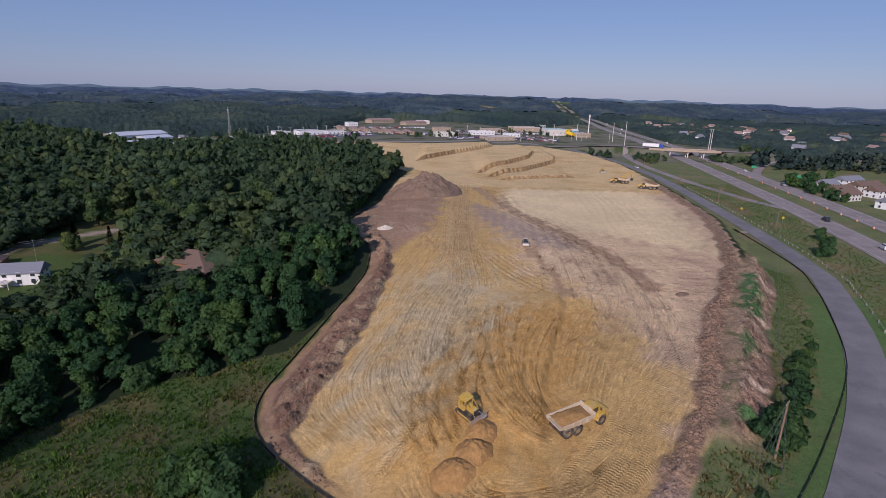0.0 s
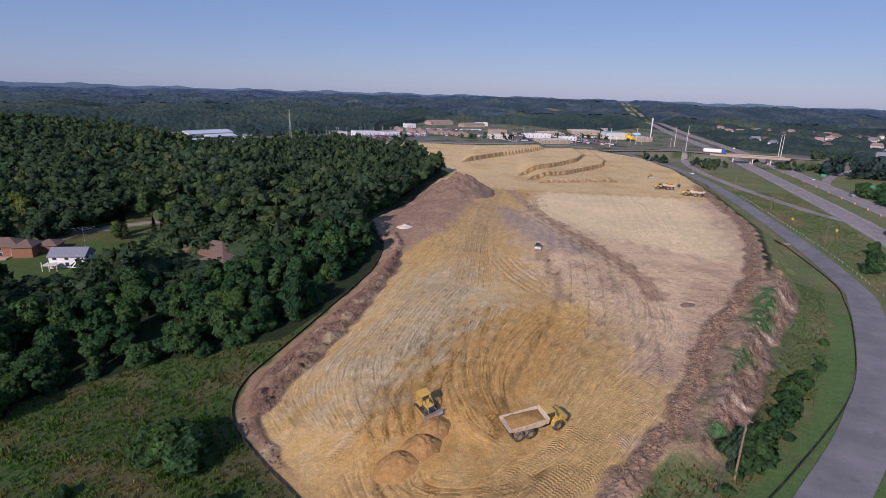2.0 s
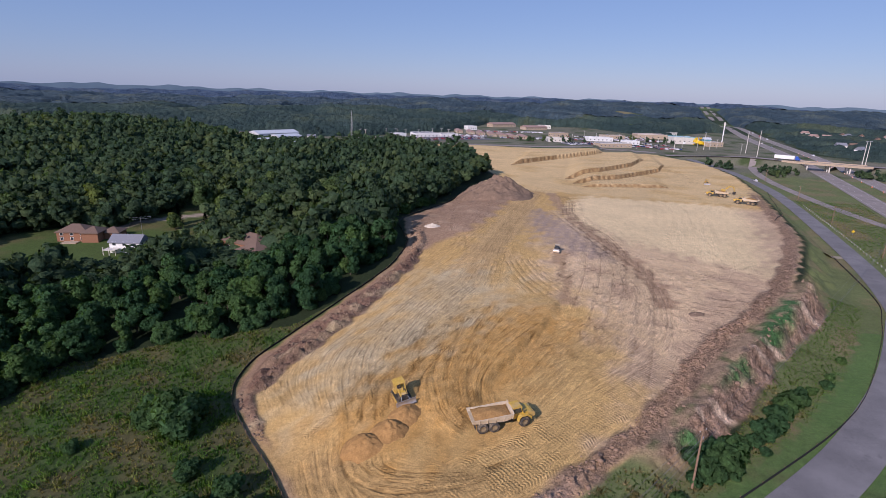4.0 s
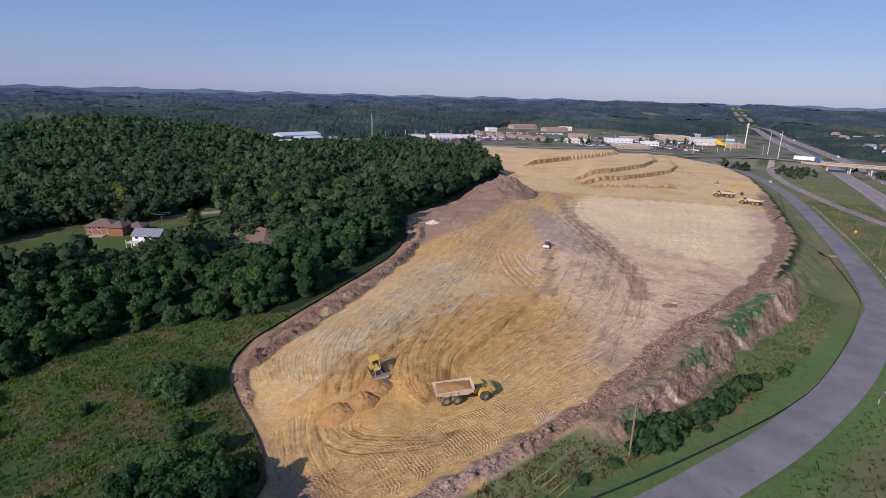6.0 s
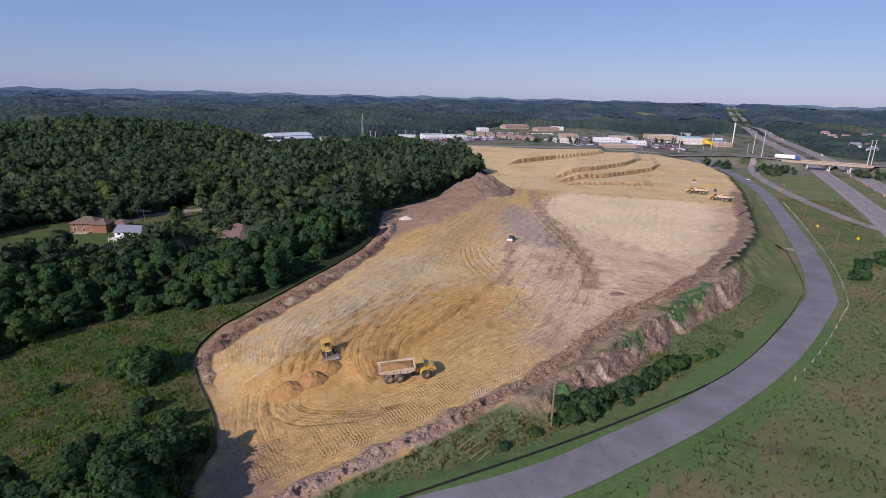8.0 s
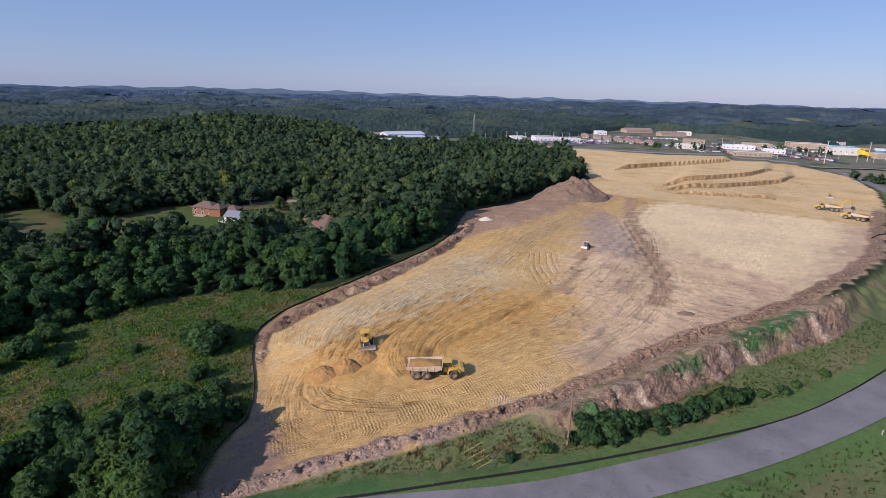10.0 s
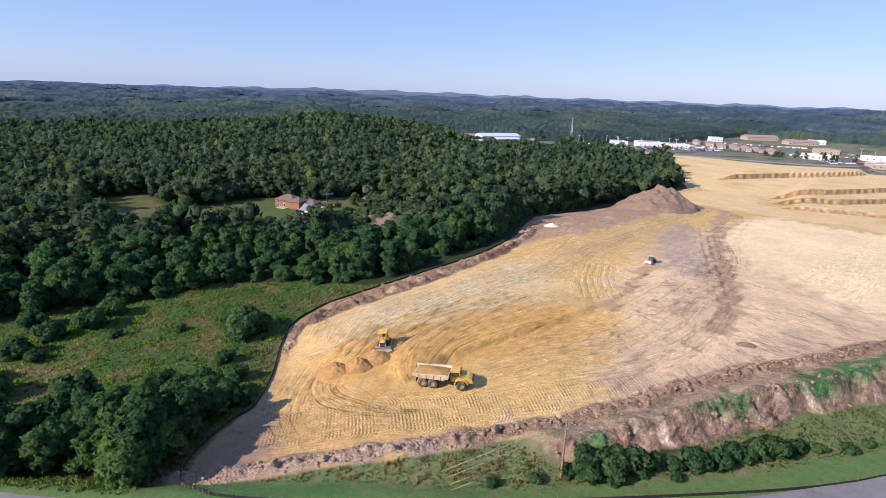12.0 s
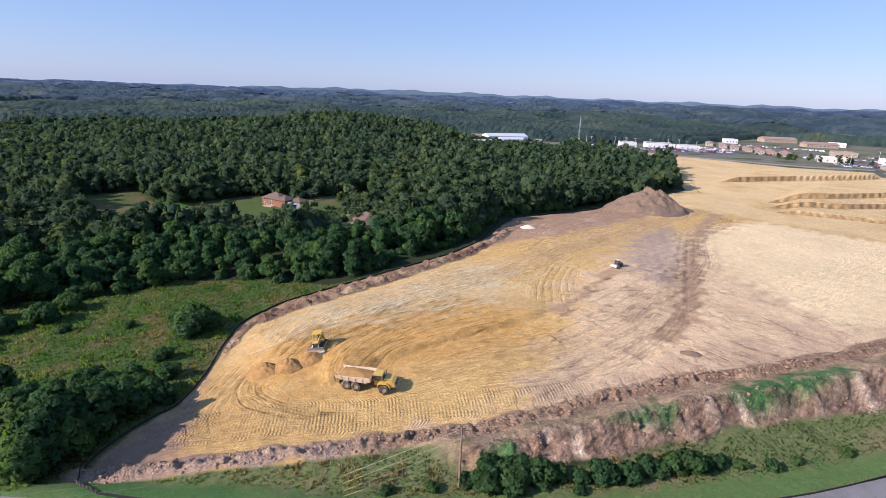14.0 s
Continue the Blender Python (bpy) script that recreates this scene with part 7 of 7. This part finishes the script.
lamp = lamp_post()
spots = [(-195 + 9 * k + random.uniform(-3, 3), 520 + 7.6 * k + random.uniform(-14, 22)) for k in range(13)] + [(20 + 13 * k, 590 + random.uniform(-20, 90)) for k in range(14)]
for i, (x, y) in enumerate(spots):
    m = pose(x, y, land_at(x, y), 0, 0, random.uniform(0, 90))
    if i:
        copy_thing(lamp, m)
    else:
        lamp.matrix_basis = m


def high_mast(x, y, h, r=0.35):
    e = thing("high_mast_light", "very tall pale steel lighting mast by the interchange", "light mast", "interchange masts")
    part("pole", tube([(0, 0, -0.5), (0, 0, h)], [r, r * 0.6], 8), OFFWHITE, e)
    part("lamp_ring", lathe([(r, h - 0.6), (1.1, h - 0.4), (1.1, h - 0.1), (r * 0.5, h)], 10, 'z'), GALV, e)
    e.matrix_basis = pose(x, y, land_at(x, y))


for x, y, h in ((197, 622, 22), (192, 565, 26), (122, 588, 20), (268, 540, 22), (274, 548, 22), (160, 640, 18)):
    high_mast(x, y, h)
sign = thing("pylon_sign", "very tall white pylon sign beside the highway", "pylon sign")
part("column", box(-0.5, 0.5, -0.4, 0.4, -0.5, 26), WHITE, sign, bevel=0.1)
part("cap", box(-0.9, 0.9, -0.5, 0.5, 22, 26.5), OFFWHITE, sign, bevel=0.1)
sign.matrix_basis = pose(197, 728, land_at(197, 728))

# parked cars
stock = [car(p, "parked car in a crowded car park") for p in CAR_PAINTS]
rows = [((-190, 508), (0.76, 0.65), 44, 4), ((-178, 540), (0.76, 0.65), 10, 2), ((-108, 590), (0.76, 0.65), 14, 3), ((20, 588), (0.85, 0.5), 18, 4), ((75, 600), (0.9, 0.4), 12, 2), ((100, 650), (0.95, 0.3), 10, 2), ((-60, 632), (0.9, 0.42), 16, 2), ((10, 715), (0.93, 0.3), 14, 1), ((70, 745), (0.95, 0.2), 14, 1)]
n = 0
for (x0, y0), (ux, uy), count, deep in rows:
    for j in range(deep):
        for i in range(count):
            if random.random() < 0.28:
                continue
            x, y = x0 + ux * 3.1 * i - uy * 6.5 * j, y0 + uy * 3.1 * i + ux * 6.5 * j
            m = pose(x, y, land_at(x, y), 0, 0, math.degrees(math.atan2(uy, ux)) + 90)
            if n < len(stock):
                stock[n].matrix_basis = m
            else:
                copy_thing(stock[random.choice((0, 0, 1, 2, 3, 4, 5))], m)
            n += 1
def car_crowd():
    rng = np.random.RandomState(14)
    V, F, at = [], [], 0
    shell = prism([(-2.2, 0.25), (2.2, 0.25), (2.2, 0.8), (1.1, 0.95), (0.5, 1.45), (-1.5, 1.5), (-2.1, 1.0)], -0.88, 0.88)
    lanes = [((-205, 520), (0.76, 0.65), 50, 3), ((-120, 622), (0.85, 0.5), 30, 3), ((-20, 640), (0.9, 0.4), 34, 3), ((60, 690), (0.95, 0.3), 26, 3), ((-110, 730), (0.93, 0.3), 30, 2), ((95, 600), (0.9, 0.4), 14, 3)]
    for (x0, y0), (ux, uy), count, deep in lanes:
        for j in range(deep):
            for i in range(count):
                if rng.uniform() < 0.3:
                    continue
                x, y = x0 + ux * 3.2 * i - uy * 7 * j, y0 + uy * 3.2 * i + ux * 7 * j
                if not inside(np.array([x]), np.array([y]), STRIP)[0] or min(math.hypot(x - a, y - b) for a, b in taken) < 17:
                    continue
                v, f = moved(shell, pose(x, y, land_at(x, y) + 0.1, 0, 0, math.degrees(math.atan2(uy, ux)) + 90))
                V += v
                F += [tuple(k + at for k in q) for q in f]
                at += len(v)
    m, t, p = nodes_of("mixed_car_paint")
    g = t.nodes.new("ShaderNodeNewGeometry")
    t.links.new(ramp(t, g.outputs["Random Per Island"], [(0.0, (0.7, 0.7, 0.7)), (0.3, (0.62, 0.63, 0.65)), (0.45, (0.04, 0.04, 0.045)), (0.65, (0.2, 0.21, 0.23)), (0.8, (0.3, 0.03, 0.02)), (0.9, (0.03, 0.06, 0.2)), (1.0, (0.55, 0.5, 0.42))]), p.inputs["Base Color"])
    p.inputs["Roughness"].default_value = 0.3
    tagged(new("parked_cars", make_mesh("parked_cars", V, F, [m])), "crowded rows of distant parked cars", "cars", kind="stuff")


car_crowd()
part_lot = simple("car_park_asphalt", (0.11, 0.11, 0.115), 0.85, 0, 0.2, 0.3)
ribbon("car_park", [(-196, 510), (-170, 533), (-140, 559), (-105, 589), (-70, 618)], 34, 0.12, part_lot, "wide asphalt car park", "car park")
ribbon("car_park", [(15, 590), (45, 606), (80, 622), (120, 640)], 40, 0.12, part_lot, "wide asphalt car park", "car park")

# ---- housing beyond the highway ----
for x, y, t, w, d, h, wall, roof in ((228, 300, 20, 15, 8, 4.2, OFFWHITE, BROWN_ROOF), (220, 284, 20, 13, 7, 4.2, OFFWHITE, BROWN_ROOF), (250, 298, 20, 18, 8, 4.4, WHITE, BROWN_ROOF),
                                     (256, 318, 20, 20, 8, 4.4, OFFWHITE, BROWN_ROOF), (238, 325, 20, 11, 7, 4, OFFWHITE, GREY_ROOF), (262, 340, 20, 18, 8, 4.4, WHITE, GREY_ROOF), (226, 262, 25, 12, 8, 4.2, WHITE, GREY_ROOF), (246, 270, 25, 12, 8, 4.2, OFFWHITE, BROWN_ROOF)):
    building("townhouse", "pale sided row house with a dark shingle roof", x, y, t, w, d, h, wall, roof, "gable", 2.2, 5, 0, "row houses", "house", storeys=2)
rng = np.random.RandomState(5)
for k in range(120):
    x, y = rng.uniform(290, 680), rng.uniform(560, 1040)
    if x < 250 + (y - 500) * 0.25 or wave(x, y, 48, 91) > 0.0:
        continue
    building("house", "small pale house among suburban trees", x, y, rng.uniform(0, 180), rng.uniform(9, 12), 7, rng.uniform(4.5, 6.5), (WHITE, OFFWHITE)[k % 2], (BROWN_ROOF, GREY_ROOF, PINK_ROOF)[k % 3], "gable", 2.8, 2, 0, "suburban houses", "house")
for x, y in ((-300, 1100), (-770, 400), (-920, 400), (-180, 1250), (60, 1500)):
    building("farmhouse", "distant white farm building among woods", x, y, rng.uniform(0, 180), 11, 7, 4.5, WHITE, WHITE_ROOF, "gable", 2.5, 2, 0, "far farms", "house")


# ---- weeds ----
def weed_material():
    m, t, p = nodes_of("weed_blades")
    a = t.nodes.new("ShaderNodeAttribute")
    a.attribute_name = "tint"
    g = t.nodes.new("ShaderNodeNewGeometry")
    col = ramp(t, a.outputs["Fac"], [(0.0, (0.075, 0.18, 0.04)), (0.4, (0.14, 0.215, 0.06)), (0.7, (0.27, 0.215, 0.10)), (1.0, (0.42, 0.33, 0.19))])
    col = mixed(t, 1.0, col, ramp(t, g.outputs["Random Per Island"], [(0.0, 0.65), (1.0, 1.35)]), 'MULTIPLY')
    t.links.new(col, p.inputs["Base Color"])
    p.inputs["Roughness"].default_value = 0.8
    p.inputs["Specular IOR Level"].default_value = 0.1
    thin(t, p, col, 0.5)
    return m


WEEDS = weed_material()


def weeds(name, x, y, tint, size, rng, label):
    """Three-cornered sprays standing on the ground."""
    k = 8
    x, y, tint, size = (np.repeat(q, k) for q in (x, y, tint, size))
    x, y = x + rng.normal(size=x.size) * 0.3 * size, y + rng.normal(size=x.size) * 0.3 * size
    z = land(x, y)
    a = rng.uniform(0, 6.28, x.size)
    w, h = size * rng.uniform(0.1, 0.24, x.size), size * rng.uniform(0.5, 1.2, x.size)
    lx, ly = rng.normal(size=x.size) * 0.45 * size, rng.normal(size=x.size) * 0.45 * size
    c, s = np.cos(a) * w, np.sin(a) * w
    V = np.stack([np.stack([x - c, y - s, z - 0.05], 1), np.stack([x + c, y + s, z - 0.05], 1), np.stack([x + lx, y + ly, z + h], 1)], 1)
    nn = np.stack([lx * 0.3 + rng.normal(size=x.size) * 0.2 - 0.15, ly * 0.3 + rng.normal(size=x.size) * 0.2 - 0.3, np.full(x.size, 0.8)], 1)
    nn /= np.linalg.norm(nn, axis=1)[:, None]
    me = quad_mesh(name, V.reshape(-1, 3), np.arange(3 * x.size).reshape(-1, 3), [WEEDS], tint=np.repeat(tint, 3), normals=np.repeat(nn, 3, 0))
    return tagged(new(name, me), label, "weeds", kind="stuff")


def sow():
    rng = np.random.RandomState(3)
    x, y = rng.uniform(-75, 20, 30000), rng.uniform(-5, 104, 30000)
    fx = fence_x(y)
    ok = (x < fx - 0.6) & inside(x, y, MEADOW) & (near_line(x, y, ROAD)[0] > 4.5) & (y > -6)
    x, y = x[ok], y[ok]
    n1, n2 = wave(x, y, 40, 31), wave(x, y, 14, 32)
    tint = np.clip(0.31 + 0.28 * n2 + 0.16 * n1 + rng.normal(size=x.size) * 0.12, 0, 0.85)
    tint = np.where(wave(x, y, 9, 77) > 0.75, 0.1, tint)
    weeds("meadow_weeds", x, y, tint, rng.uniform(0.2, 0.55, x.size) * (1 + 0.5 * ease(wave(x, y, 11, 79) * 1.5)), rng, "rough meadow of green and dry brown weeds")
    y = rng.uniform(30, 150, 22000)
    d = rng.uniform(-6, 16, 22000)
    x = ridge_x(y) + d / 0.74
    dr = near_line(x, y, ROAD)[0]
    ok = (dr > 4.6) & (((d > bank_edge(y) + 4.2) & (y > 60)) | ((d > clod_line(y) + 2.6) & (y < 66)))
    x, y, d, dr = x[ok], y[ok], d[ok], dr[ok]
    n3 = wave(x, y, 6, 78)
    dry = ease((dr - 7) / 3) * ease((105 - y) / 15)
    tint = np.clip(0.2 + 0.62 * dry * ease(0.5 + n3) + 0.13 * rng.normal(size=x.size), 0, 1)
    weeds("bank_weeds", x, y, tint, rng.uniform(0.14, 0.32, x.size) * (0.3 + 0.6 * ease((dr - 6.5) / 3) + 0.9 * dry * ease(n3 + 0.3)), rng, "green grass and tall dry weeds on the road bank")
    y = rng.uniform(20, 330, 15000)
    x = np.interp(y, LINE_XY[id(ROAD)][1], LINE_XY[id(ROAD)][0]) + rng.uniform(5, 40, 15000)
    ok = (near_line(x, y, ROAD)[0] > 5) & (near_line(x, y, HIGHWAY)[0] > 8)
    x, y = x[ok], y[ok]
    tint = np.clip(0.45 + 0.3 * wave(x, y, 25, 23) + 0.14 * rng.normal(size=x.size), 0, 1)
    weeds("verge_weeds", x, y, tint, rng.uniform(0.15, 0.45, x.size), rng, "rough grass and dry weeds between road and highway")


sow()


# ---- far ridge ----
def far_ridge():
    pts = [(-110, -0.6), (-82, -0.55), (-65, -0.42), (-56, -0.22), (-44, -0.16), (-30, -0.25), (-12, -0.2), (0, -0.2), (12, -0.28), (20, -0.2), (28, -0.32), (40, -0.42), (60, -0.5)]
    vs = []
    az = np.linspace(-112, 62, 260)
    for a in az:
        e = curve(a, pts) + 0.07 * math.sin(a * 0.9) + 0.05 * math.sin(a * 2.3 + 1) + 0.02 * math.sin(a * 6.1)
        for r, k in ((4500, -60.0), (4700, None)):
            z = k if k is not None else 55 + 4700 * math.tan(radians(e))
            vs.append((40 + r * math.sin(radians(a)), r * math.cos(radians(a)), z))
    # the haze over the ridges is put into their base colour
    m, t, p = nodes_of("haze_painted_hills")
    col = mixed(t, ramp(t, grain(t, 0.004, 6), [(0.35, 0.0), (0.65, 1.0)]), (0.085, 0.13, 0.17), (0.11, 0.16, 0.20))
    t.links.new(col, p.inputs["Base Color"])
    p.inputs["Roughness"].default_value = 1.0
    p.inputs["Specular IOR Level"].default_value = 0.0
    return tagged(new("backdrop", quad_mesh("backdrop", np.array(vs), grid_quads(2, 260), [m], smooth=True)), "distant wooded ridges along the horizon, painted haze blue", "hills", kind="structure")


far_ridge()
